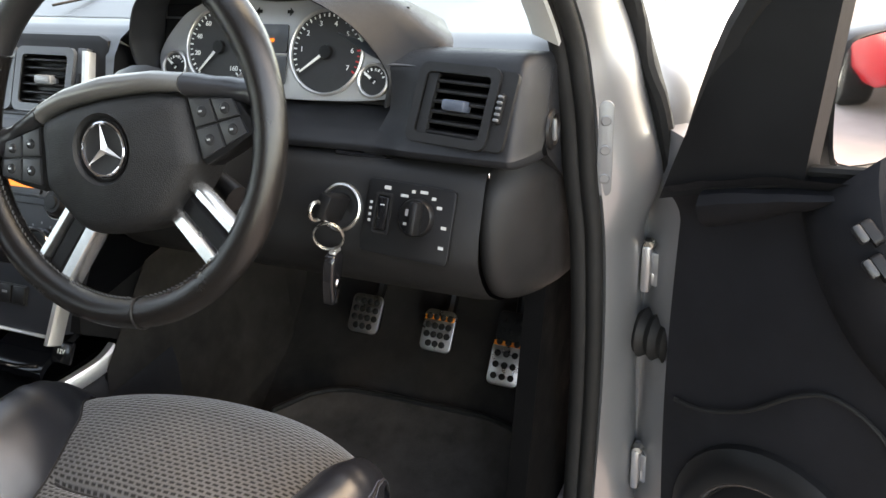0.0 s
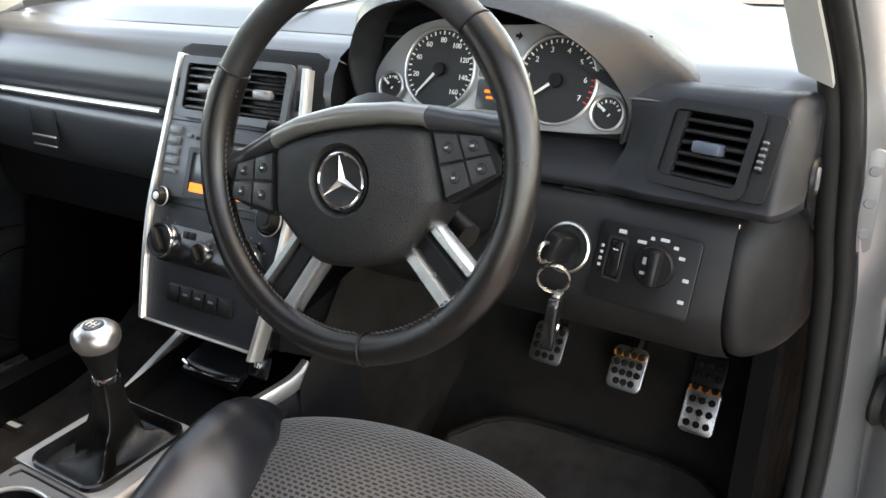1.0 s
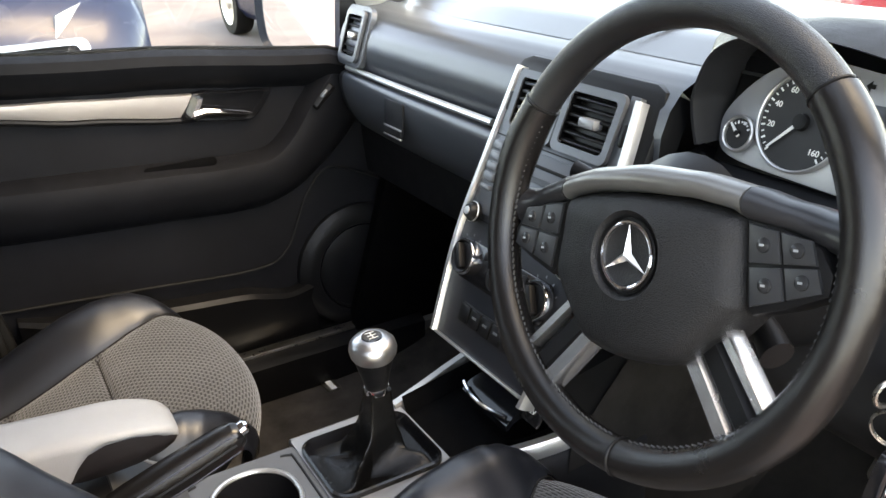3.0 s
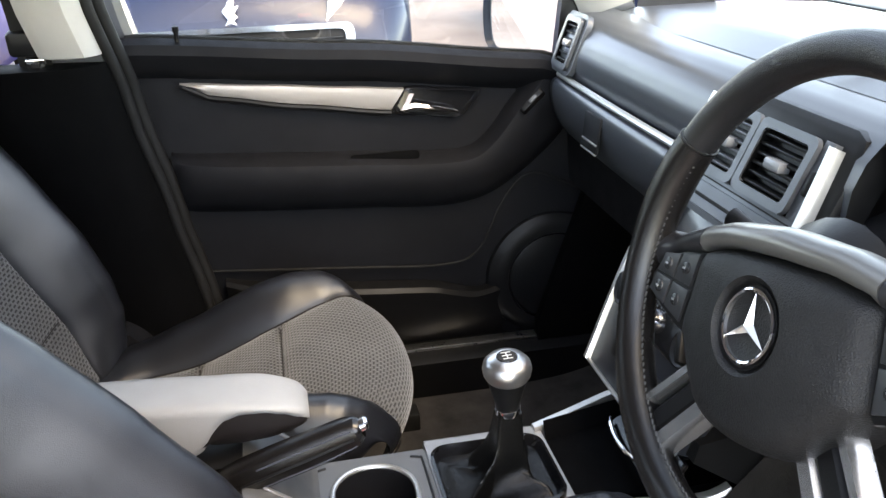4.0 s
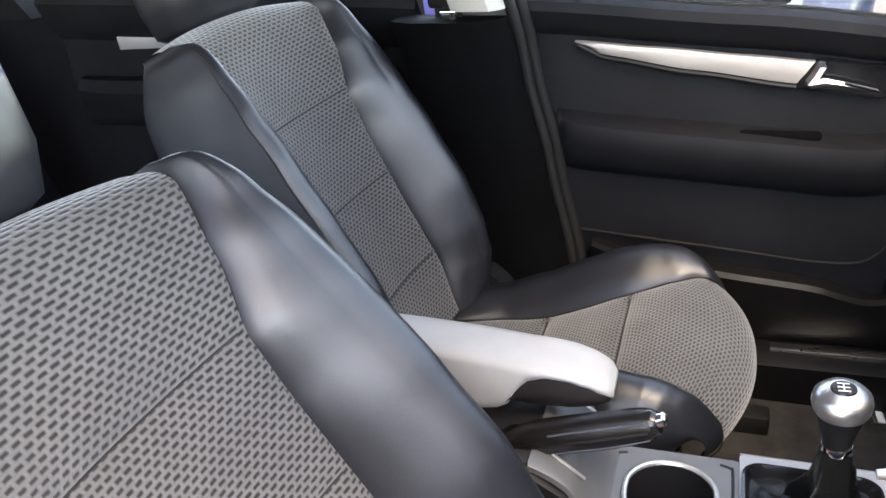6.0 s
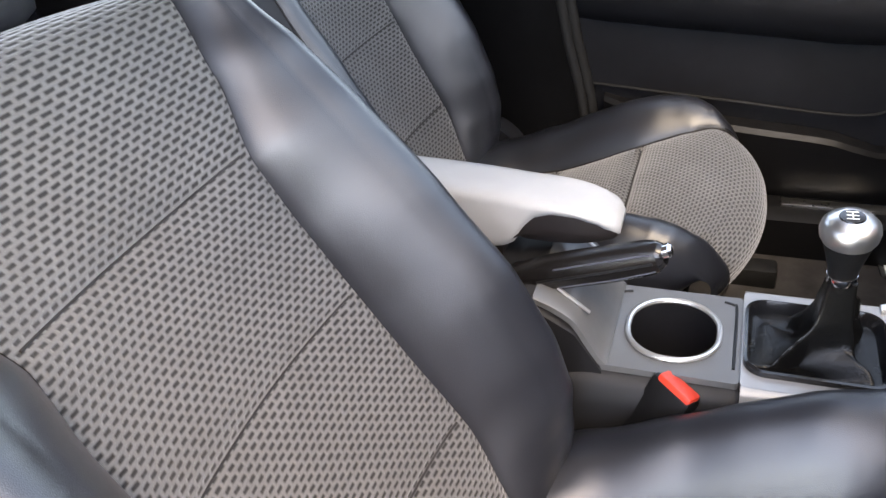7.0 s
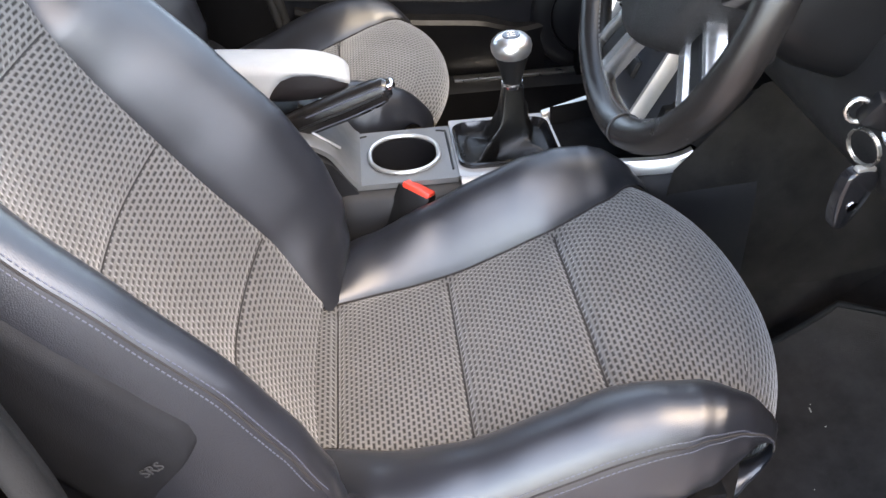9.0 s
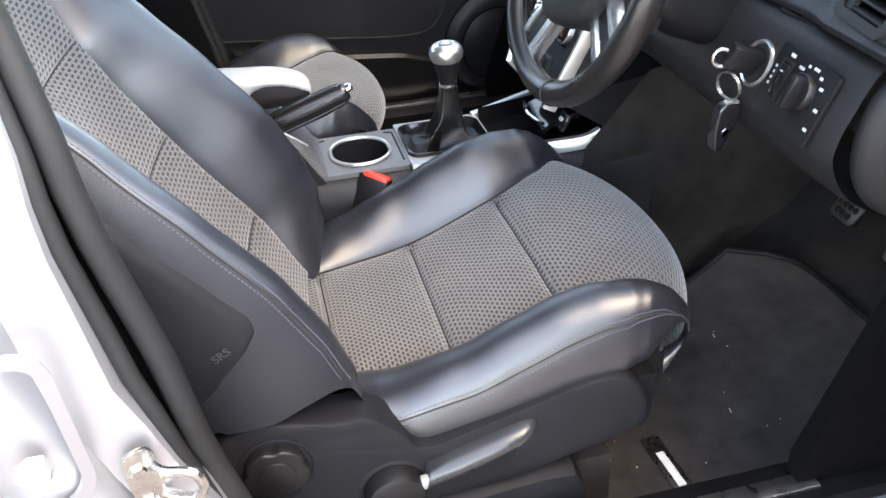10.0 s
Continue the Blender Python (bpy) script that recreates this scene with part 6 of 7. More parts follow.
    rings = [[P(x, 0.36 + (q.x - 0.36) * k, 0.57 + (q.y - 0.57) * k) for q in fl] for x, k in ((0.215, 1.0), (0.254, 1.0), (0.2605, 0.992), (0.2635, 0.975), (0.2645, 0.95), (0.2650, 0.80))]
    flank = part("seat_flank", loft(rings), DOOR_PLASTIC, s, "black plastic seat flank")
    rm = frame_at(P(0.264, 0.186, 0.596), (0, out * 1.0, 0), (0, 0, 1))
    part("wheel_recess", moved(lathe(((0.0435, -0.002), (0.0435, 0.0022), (0.041, 0.003), (0.0385, 0.001)), 40), rm), DOOR_PLASTIC, flank)
    ol = []
    for k in range(96):
        a = 2 * math.pi * k / 96
        ol.append(((0.0362 - 0.0035 * max(0.0, math.cos(5 * a)) ** 2) * math.sin(a), (0.0362 - 0.0035 * max(0.0, math.cos(5 * a)) ** 2) * math.cos(a)))
    kn = part("recliner_wheel", moved(prism(ol, 0.015, 0.003, 3), rm), DARK, flank, "black scalloped recliner wheel")
    part("wheel_cap", moved(lathe(((0.0215, 0.0140), (0.0205, 0.0165), (0.018, 0.0172), (0.0, 0.0175)), 32), rm), DARK, kn)
    km = frame_at(P(0.262, 0.312, 0.527), (0, out * 1.0, 0), (0, 0, 1))
    kb = part("height_knob", moved(lathe(((0.036, 0.0), (0.0355, 0.018), (0.033, 0.0245), (0.027, 0.027), (0.0, 0.0275)), 40), km), DARK, flank, "round black knob")
    part("knob_collar", moved(lathe(((0.043, -0.002), (0.0425, 0.003), (0.039, 0.0045), (0.037, 0.002)), 40), km), DOOR_PLASTIC, kb)
    part("height_lever", loft([[P(0.264 + dx * k, y + dzz * 0.25, z + dzz * k) for dx, dzz in ((0.0, -0.019), (0.012, -0.0175), (0.020, -0.011), (0.024, 0.0), (0.020, 0.010), (0.012, 0.0155), (0.0, 0.017))] for y, z, k in ((0.350, 0.541, 0.96), (0.38, 0.550, 1.0), (0.43, 0.565, 1.0), (0.462, 0.575, 0.92), (0.476, 0.579, 0.70), (0.481, 0.581, 0.35))]), LEVER, flank, "satin black height lever", sharp=60)
    part("lever_joint", rbox(0.010, 0.010, 0.016, 0.002, P(0.279, 0.347, 0.541)), PLATE, flank)
    part("rail_trim", loft([[P(x, y, z + dzz) for x, z in ((0.20, 0.42), (0.262, 0.42), (0.270, 0.44), (0.264, 0.470), (0.250, 0.480), (0.20, 0.480))] for y, dzz in ((0.34, 0.0), (0.50, 0.012), (0.540, 0.008), (0.552, -0.012))]), DOOR_PLASTIC, flank)
    for x in (-0.20, 0.20):
        part("seat_rail", rbox(0.045, 0.50, 0.040, 0.006, (cx + out * x, 0.36 + dy * 0.3, 0.385)), RUBBER, s)
        part("rail_cover", loft([[(cx + out * x + dx, y + dy, z) for dx in (-0.035, 0.035) for z in ((0.36, 0.47) if dx < 0 else (0.47, 0.36))] for y in (0.20, 0.60)]), CARPET, s)
    return s


# duller copy of the seat leather for the backrest's shaded sides
SIDE_LEATHER_SHADE = material("black leather muted as shade", (0.010, 0.0112, 0.0145), 0.42, var=0.15, grain=600, bump=0.2, cell=True, spec=0.34, uneven=0.1)
LEVER = material("satin black lever", (0.016, 0.017, 0.019), 0.30, var=0.1, grain=900, bump=0.05)
COVER = material("matt black leather muted as shade", (0.0052, 0.0058, 0.0072), 0.62, var=0.15, grain=800, bump=0.2, cell=True, spec=0.2)
# dark colour standing for the shade inside sewn seams
SEAM_SHADE = material("seam shadow", (0.010, 0.008, 0.008), 0.8, var=0.1, bump=0.0)
SEAM_THREAD = material("blue grey thread", (0.05, 0.055, 0.075), 0.7, var=0.1, bump=0.0)


# ---- between the seats ----
CUP_GREY = material("satin grey console plastic", (0.105, 0.108, 0.110), 0.42, metal=0.2, var=0.06, grain=900, bump=0.06)


def build_console():
    c = thing("centre_console", label="silver topped centre console with cup holder and tray", category="console")
    rows = ((0.20, 0.075, 0.66), (0.30, 0.082, 0.672), (0.46, 0.085, 0.672), (0.60, 0.095, 0.676), (0.74, 0.115, 0.684), (0.86, 0.12, 0.684))
    for s in (-1, 1):
        part("console_side", loft([[(s * x, y, z) for x, z in ((w + 0.012, 0.40), (w + 0.012, zt - 0.050), (w + 0.006, zt - 0.022), (w - 0.004, zt - 0.010), (w - 0.012, zt - 0.008), (w - 0.014, zt - 0.03), (w - 0.014, 0.40))] for y, w, zt in rows]), DASH, c, "charcoal console side")
    part("console_floor", rbox(0.16, 0.30, 0.01, 0.002, (0, 0.45, 0.585)), RUBBER, c)
    # plate with the cup hole and the gaiter's opening: bands round each hole
    z0 = 0.672

    def ring_of(cx, cy, w, l, hole, name, mat, zz=z0):
        o = [(cx + x, cy + y) for x, y in round_rect(w, l, 0.006, len(hole) // 4 - 1)]
        part(name, moved(ring_plate(o, hole, 0.008), pose(0, 0, zz - 0.008)), mat, c, "matt grey console plate" if mat is CUP_GREY else "matt silver console plate")
    cup = [(0.004 + x, 0.383 + y) for x, y in round_rect(0.104, 0.096, 0.046, 8)]
    ring_of(0.002, 0.383, 0.152, 0.146, cup, "cup_plate", CUP_GREY)
    gat = [(0.0 + x, 0.530 + y) for x, y in round_rect(0.124, 0.138, 0.022, 6)]
    ring_of(0.0, 0.532, 0.168, 0.152, gat, "gaiter_plate", PLATE, z0 + 0.003)
    part("cup_rim", loft([[(0.004 + x * k, 0.383 + y * k, z) for x, y in round_rect(0.104, 0.096, 0.046, 8)] for k, z in ((1.05, z0), (1.045, z0 + 0.003), (1.0, z0 + 0.003), (0.97, z0 - 0.006), (0.93, z0 - 0.075), (0.5, z0 - 0.077), (0.05, z0 - 0.077))], True, False), GLOSS, c, "black cup holder")
    part("cup_edge", tube([(0.004 + x * 1.03, 0.383 + y * 1.03, z0 + 0.003) for x, y in round_rect(0.104, 0.096, 0.046, 8)], 0.0032, 8, True), SATIN, c, "bright cup holder edge")
    for y in (0.316, 0.449):
        part("plate_groove", tube(smooth_line([(-0.062, y + (0.014 if y < 0.4 else -0.014), z0 + 0.0004), (-0.058, y + (0.003 if y < 0.4 else -0.003), z0 + 0.0004), (-0.048, y, z0 + 0.0004), (0.056, y, z0 + 0.0004)], 4), 0.0017, 6), DARK, c)
    # grey ramp that rises behind the cup holder
    ramp_line = smooth_line([(0, 0.320, 0.6745), (0, 0.312, 0.682), (0, 0.300, 0.702), (0, 0.286, 0.7245), (0, 0.274, 0.7345), (0, 0.258, 0.7435), (0, 0.240, 0.7505)], 4)
    part("console_ramp", loft([[(x, q.y, q.z - (0.003 if abs(x) > 0.074 else 0.0)) for x in (-0.0775, -0.073, -0.04, 0.0, 0.04, 0.073, 0.0775)] + [(0.0775, q.y - 0.004, q.z - 0.008), (-0.0775, q.y - 0.004, q.z - 0.008)] for q in ramp_line]), CUP_GREY, c, "grey console ramp")
    # rounded silver flanks of the gaiter's plate
    for sd in (-1, 1):
        part("plate_flank", loft([[(sd * (0.083 + dx), y, z0 + 0.0028 + dz) for dx, dz in ((0.0, 0.0), (0.005, -0.0015), (0.009, -0.006), (0.011, -0.014), (0.007, -0.014), (0.0, -0.006))] for y in (0.457, 0.50, 0.56, 0.607)]), PLATE, c, "matt silver plate flank")
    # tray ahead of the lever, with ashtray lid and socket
    # the tray's near-black colour includes its shade
    part("tray_well", loft([[(x, y, z) for x, z in ((-w, zt), (-w + 0.012, zt - 0.024), (w - 0.012, zt - 0.024), (w, zt))] for y, w, zt in ((0.612, 0.075, 0.688), (0.70, 0.092, 0.690), (0.80, 0.10, 0.700))], False), SHADE_BLACK, c, "black open tray")
    lid = part("ashtray_lid", loft([[(0.008 + x, y, z) for x in (-0.052, 0.052) for z in ((z1 - 0.010, z1) if x < 0 else (z1, z1 - 0.010))] for y, z1 in ((0.688, 0.690), (0.70, 0.700), (0.74, 0.712), (0.79, 0.722))]), GLOSS, c, "glossy black ashtray lid")
    part("lid_lip", tube([(0.008 + x, 0.690 - 0.010 * (1 - (x / 0.05) ** 2), 0.701) for x in [-0.050 + 0.1 * k / 12 for k in range(13)]], 0.003, 8), CHROME, lid)
    sk = part("socket_panel", rbox(0.034, 0.006, 0.030, 0.002, (0.080, 0.716, 0.712), (-30, 0, 0)), GLOSS, c)
    letters("12V", 0.009, INK, sk, frame_at((0.080, 0.7125, 0.715), (1, 0, 0), (0, 0.5, 0.87)), "lettering")
    # silver rails that rise to the centre panel
    for s in (-1, 1):
        pts = smooth_line([(s * 0.078, 0.600, z0 + 0.001), (s * 0.090, 0.645, 0.678), (s * 0.106, 0.70, 0.684), (s * 0.115, 0.740, 0.690), (s * 0.116, 0.765, 0.700)], 6)
        part("rail", loft([[(q.x + dx, q.y, q.z + dzz) for dx, dzz in ((-0.008, -0.012), (-0.008, 0.004), (-0.005, 0.007), (0.005, 0.007), (0.008, 0.003), (0.008, -0.014))] for q in pts]), SATIN, c, "satin silver rail")
    part("pedestal", loft([[(x, y, z) for y, z in ((0.80, 0.69), (0.715, 0.748), (0.72, 0.77), (0.90, 0.80), (0.95, 0.60))] for x in (-0.118, 0.122)]), DARK, c)
    for s in (-1, 1):
        part("tunnel_side", loft([[(s * 0.125, 0.70, 0.40), (s * 0.125, 0.74, 0.68), (s * 0.130, 0.84, 0.80)], [(s * 0.135, 1.15, 0.50), (s * 0.135, 1.15, 0.70), (s * 0.135, 1.12, 0.85)]], False), CARPET, c, "black carpeted tunnel side")
    # rear of the console under the armrest, with two slots
    part("console_rear", loft([[(x, y, z) for x, z in ((-w, 0.42), (-w, zt), (-w + 0.015, zt + 0.012), (w - 0.015, zt + 0.012), (w, zt), (w, 0.42))] for y, w, zt in ((-0.15, 0.075, 0.70), (0.10, 0.078, 0.720), (0.24, 0.080, 0.735), (0.285, 0.080, 0.708), (0.315, 0.080, 0.662))]), DASH, c)
    for x in (-0.064, 0.050):
        part("slot_trim", rbox(0.004, 0.045, 0.003, 0.001, (x, 0.279, 0.7318), (-38, 0, 0)), SATIN, c)
    return c


def build_gear_lever():
    g = thing("gear_lever", label="silver topped gear knob on a black leather gaiter", category="gear lever")
    # gaiter with folds
    base = round_rect(0.124, 0.138, 0.022, 12)
    rows = ((0.668, 0.98, 0.0, 0.530), (0.668, 0.90, 0.0, 0.530), (0.664, 0.76, 0.0, 0.531), (0.662, 0.62, 0.001, 0.533), (0.672, 0.48, 0.003, 0.535), (0.688, 0.37, 0.005, 0.536), (0.708, 0.30, 0.007, 0.538), (0.734, 0.25, 0.009, 0.539), (0.760, 0.215, 0.010, 0.540), (0.772, 0.20, 0.011, 0.540))
    line = smooth_line([(z, k, oy) for z, k, ox, oy in rows], 3)
    rings = []
    for i, q in enumerate(line):
        t = i / (len(line) - 1)
        amp = 0.60 * math.sin(math.pi * min(1.0, t * 1.15)) ** 0.7 if t < 0.87 else 0.02
        row = []
        for x, y in base:
            ang = math.atan2(y, x)
            f = noise.noise(Vector((math.cos(ang) * 2.3, math.sin(ang) * 2.3, t * 2.2))) + 0.45 * noise.noise(Vector((math.cos(ang) * 5.0 + 9, math.sin(ang) * 5.0, t * 5.0)))
            k = q.y * (1 + amp * f)
            row.append((0.011 * t + x * k, q.z + y * k, q.x + 0.014 * f * amp / 0.3))
        rings.append(row)
    part("gaiter", loft(rings, True, True), GAITER, g, "creased black leather gaiter", sharp=60)
    part("gaiter_frame", loft([[(x * s, 0.530 + y * s, z) for x, y in base] for s, z in ((1.05, 0.674), (1.045, 0.681), (1.0, 0.682), (0.94, 0.674), (0.90, 0.664))], True, False), GLOSS, g, "satin black gaiter frame")
    k = pose(0.011, 0.5395, 0.770, 2, 3, 0)
    part("shaft_collar", moved(lathe(((0.0, 0.0), (0.0145, 0.0), (0.0150, 0.004), (0.0145, 0.008), (0.0, 0.008)), 28), k), CHROME, g, "chrome collar")
    part("knob_grip", moved(lathe(((0.0140, 0.008), (0.0150, 0.016), (0.0185, 0.030), (0.0225, 0.044), (0.0235, 0.050)), 32), k), DARK, g, "black knob grip")
    part("knob_cap", moved(lathe(((0.0240, 0.048), (0.0268, 0.053), (0.0280, 0.060), (0.0265, 0.067), (0.0215, 0.0725), (0.0135, 0.0755), (0.0125, 0.0750), (0.0, 0.0750)), 36), k), KNOB, g, "satin silver knob cap")
    disc = part("gate_disc", moved(lathe(((0.0122, 0.0750), (0.0115, 0.0762), (0.0, 0.0765)), 28), k), GLOSS, g, "black shift pattern disc")
    for x in (-0.006, 0.0, 0.006):
        part("gate_line", moved(rbox(0.0010, 0.011, 0.0004, 0, (x, 0, 0.0768)), k), INK, disc)
    part("gate_line", moved(rbox(0.013, 0.0010, 0.0004, 0, (0, 0, 0.0768)), k), INK, disc)
    return g


GAITER = material("creased black leather", (0.004, 0.004, 0.004), 0.24, var=0.2, grain=500, bump=0.2, cell=True, spec=0.32)
KNOB = material("satin aluminium", (0.62, 0.61, 0.60), 0.33, metal=1.0, var=0.03, grain=900, bump=0.02)


def build_handbrake():
    h = thing("handbrake", label="black leather handbrake lever with a small chrome button", category="handbrake")
    line = smooth_line([(0.028, 0.165, 0.700), (0.033, 0.225, 0.743), (0.036, 0.270, 0.762), (0.039, 0.315, 0.778), (0.0425, 0.362, 0.796)], 8)
    side = Vector((0.995, 0.06, 0.0))
    rings = []
    for k, q in enumerate(line):
        g = k / (len(line) - 1)
        way = (line[min(k + 1, len(line) - 1)] - line[max(k - 1, 0)]).normalized()
        up = side.cross(way).normalized()
        w = 0.0160 + 0.0022 * math.sin(math.pi * min(1.0, 1.1 * g))
        hh = curve_at(((0.0, 0.015), (0.45, 0.0185), (0.75, 0.0190), (0.93, 0.0175), (1.0, 0.0150)), g)
        rings.append([q + side * (x * w) + up * (z * hh) for x, z in ((-0.55, -1.0), (0.0, -1.08), (0.55, -1.0), (0.92, -0.62), (1.0, 0.0), (0.88, 0.60), (0.52, 0.92), (0.0, 1.0), (-0.52, 0.92), (-0.88, 0.60), (-1.0, 0.0), (-0.92, -0.62))])
    part("grip", loft(rings), WHEEL_LEATHER, h, "black leather grip", sharp=70)
    # raised welt along each flank of the grip
    for c in (4, 10):
        part("grip_seam", tube([r[c] for r in rings[10:-1]], 0.0016, 6), DARK, h)
    for c in (5, 3):
        part("grip_seam", tube([r[c] for r in rings[14:-1]], 0.0009, 6), SEAM_THREAD, h)
    end = line[-1]
    way = (line[-1] - line[-3]).normalized()
    part("grip_cap", tube([end - way * 0.004, end + way * 0.003, end + way * 0.008], [0.0145, 0.0140, 0.0105], 24, flat=1.1), GLOSS, h, "black end cap")
    part("button", tube([end + way * 0.004 + Vector((0, 0, 0.003)), end + way * 0.013 + Vector((0, 0, 0.004)), end + way * 0.0155 + Vector((0, 0, 0.004))], [0.0095, 0.0090, 0.0055], 20, flat=0.8), CHROME, h, "chrome release button")
    part("lever_gaiter", loft([[(0.030 + x, y + dy, z) for x, dy in round_rect(2 * w, l, 0.012, 4)] for y, z, w, l in ((0.20, 0.700, 0.034, 0.10), (0.215, 0.725, 0.026, 0.07), (0.225, 0.748, 0.019, 0.045))]), GAITER, h)
    return h


ARM_UNDER = material("dark brown black leather muted as shade", (0.012, 0.0095, 0.0098), 0.55, var=0.15, grain=700, bump=0.12, cell=True, spec=0.3)


def build_armrest():
    a = thing("armrest", label="light grey armrest with a black underside between the seats", category="armrest")
    path = smooth_line([(-0.14, 0.830, 0.053), (0.0, 0.832, 0.055), (0.12, 0.828, 0.056), (0.20, 0.822, 0.056), (0.262, 0.815, 0.055), (0.296, 0.806, 0.050), (0.310, 0.799, 0.043), (0.317, 0.791, 0.032)], 11)
    # lower edge of the pad: level, then an arch that rises into the nose
    under = ((-0.14, 0.748), (0.170, 0.754), (0.188, 0.757), (0.200, 0.764), (0.208, 0.776), (0.215, 0.789), (0.226, 0.799), (0.244, 0.8045), (0.268, 0.803), (0.290, 0.7965), (0.306, 0.788), (0.317, 0.780))
    belly = ((0.196, 0.772), (0.215, 0.766), (0.24, 0.765), (0.270, 0.766), (0.292, 0.769), (0.308, 0.773), (0.314, 0.776))
    rings, low = [], []
    x0 = -0.036
    for q in path:
        y, zt, w = q.x, q.y, 0.68 * q.z
        mid = min(curve_at(under, y), zt - 0.006)
        mild = min(0.012, 0.45 * (zt - mid))
        rings.append([(x0 + dx * w, y, z) for dx, z in ((-0.86, mid), (-0.95, mid + 0.2 * mild), (-1.0, mid + mild), (-1.0, zt - mild), (-0.97, zt - 0.55 * mild), (-0.88, zt - 0.2 * mild), (-0.62, zt), (0.0, zt + 0.0015), (0.62, zt), (0.88, zt - 0.2 * mild), (0.97, zt - 0.55 * mild), (1.0, zt - mild), (1.0, mid + mild), (0.95, mid + 0.2 * mild), (0.86, mid))])
        if 0.196 <= y <= 0.3145:
            zb = curve_at(belly, y)
            top = mid + 0.006
            low.append([(x0 + dx * w, y, z) for dx, z in ((-0.93, top), (-0.985, 0.5 * (top + zb)), (-0.93, zb + 0.005), (-0.70, zb), (0.70, zb), (0.93, zb + 0.005), (0.985, 0.5 * (top + zb)), (0.93, top))])
    part("armrest_pad", loft(rings), GREY_VINYL, a, "light grey padded top", sharp=60)
    part("armrest_underside", loft(low), ARM_UNDER, a, "black leather underside", sharp=60)
    part("armrest_base", loft([[(x0 + dx, y, z) for dx, z in ((-0.031, 0.757), (-0.031, 0.742), (-0.024, 0.736), (0.024, 0.736), (0.031, 0.742), (0.031, 0.757))] for y in (-0.14, 0.0, 0.12, 0.186)]), ARM_UNDER, a, "black leather underside")
    part("armrest_bracket", rbox(0.05, 0.06, 0.05, 0.01, (-0.02, 0.13, 0.748)), DARK, a)
    return a


def build_buckle():
    b = thing("belt_buckle", label="black seat belt buckle with a red release button", category="seat belt buckle")
    m = frame_at((0.093, 0.378, 0.622), (0.55, 0.80, -0.25), (-0.15, 0.38, 0.92))
    part("buckle_body", moved(rbox(0.052, 0.104, 0.028, 0.006, (0, -0.004, 0)), m), DARK, b)
    part("release_button", moved(rbox(0.043, 0.016, 0.022, 0.003, (0.002, 0.044, 0.002)), m), RED, b, "red release button")
    part("buckle_stem", moved(tube(smooth_line([(0, -0.04, 0), (-0.006, -0.09, 0), (-0.01, -0.16, 0.004)], 5), 0.012, 10, flat=0.5), m), RUBBER, b)
    return b


# ---- pedals and mats ----
def build_pedals():
    def pad_of(name, label, corner_tl, corner_br, w, l, rows, cols, orange, tall):
        p = thing(name, label=label, category="pedal", group="pedals")
        tl, br = Vector(corner_tl), Vector(corner_br)
        c = (tl + br) / 2
        m = frame_at(c, (1, -0.05, 0), (0.02, 0.56, 0.83))
        # the long pedal's upper part is coloured dark to paint the shade on it
        if tall:
            part("pedal_plate", moved(prism(round_rect(w, l * 0.58, 0.009, 5), 0.004, 0.0015), m @ pose(0, -l * 0.21, 0)), STEEL, p, "brushed steel pedal plate")
            part("pedal_head_shaded", moved(prism(round_rect(w - 0.003, l * 0.41, 0.008, 5), 0.004, 0.0015), m @ pose(0, l * 0.295, 0)), DARK, p, "upper pedal plate darkened as shade")
        else:
            part("pedal_plate", moved(prism(round_rect(w, l, 0.011, 5), 0.004, 0.0015), m), STEEL, p, "brushed steel pedal plate")
        part("pedal_back", moved(prism(round_rect(w - 0.006, l - 0.006, 0.010, 5), 0.010, 0.001), m @ pose(0, 0, -0.010)), RUBBER, p)
        for i in range(rows):
            for j in range(cols - (i == 0 and tall is False)):
                x = (j + 0.5 + (0.5 if i == 0 and not tall else 0)) * (w - 0.008) / cols - (w - 0.008) / 2
                y = (i + 0.5) * (l - 0.010) / rows - (l - 0.010) / 2
                part("stud", moved(lathe(((0.0054, 0.0036), (0.0052, 0.0058), (0.0040, 0.0066), (0.0, 0.0066)), 14), m @ pose(x, y, 0.0)), RUBBER, p)
        # thin strip that paints an orange reflection on the steel
        if orange:
            part("orange_reflection_band", moved(rbox(w - 0.004, 0.0075, 0.0012, 0.0004), m @ pose(0, l * orange, 0.0043)), ORANGE_REFLECTION, p, "painted orange reflection across the plate")
        arm = [c + Vector((0, 0.01, 0.0)), c + Vector((0, 0.06, 0.02)), c + Vector((0.0, 0.10, 0.12)), c + Vector((0.0, 0.11, 0.30))]
        part("pedal_arm", tube(smooth_line(arm, 6), 0.010, 8), DARK, p)
        return p
    pad_of("clutch_pedal", "brushed steel clutch pedal with black rubber studs", (0.280, 1.136, 0.625), (0.336, 1.111, 0.580), 0.058, 0.066, 4, 4, 0, False)
    pad_of("brake_pedal", "brushed steel brake pedal with black studs and a painted orange reflection", (0.416, 1.134, 0.617), (0.471, 1.102, 0.577), 0.056, 0.068, 4, 4, 0.30, False)
    pad_of("accelerator_pedal", "long brushed steel accelerator pedal with black studs", (0.531, 1.176, 0.604), (0.588, 1.079, 0.557), 0.052, 0.118, 6, 3, 0.06, True)


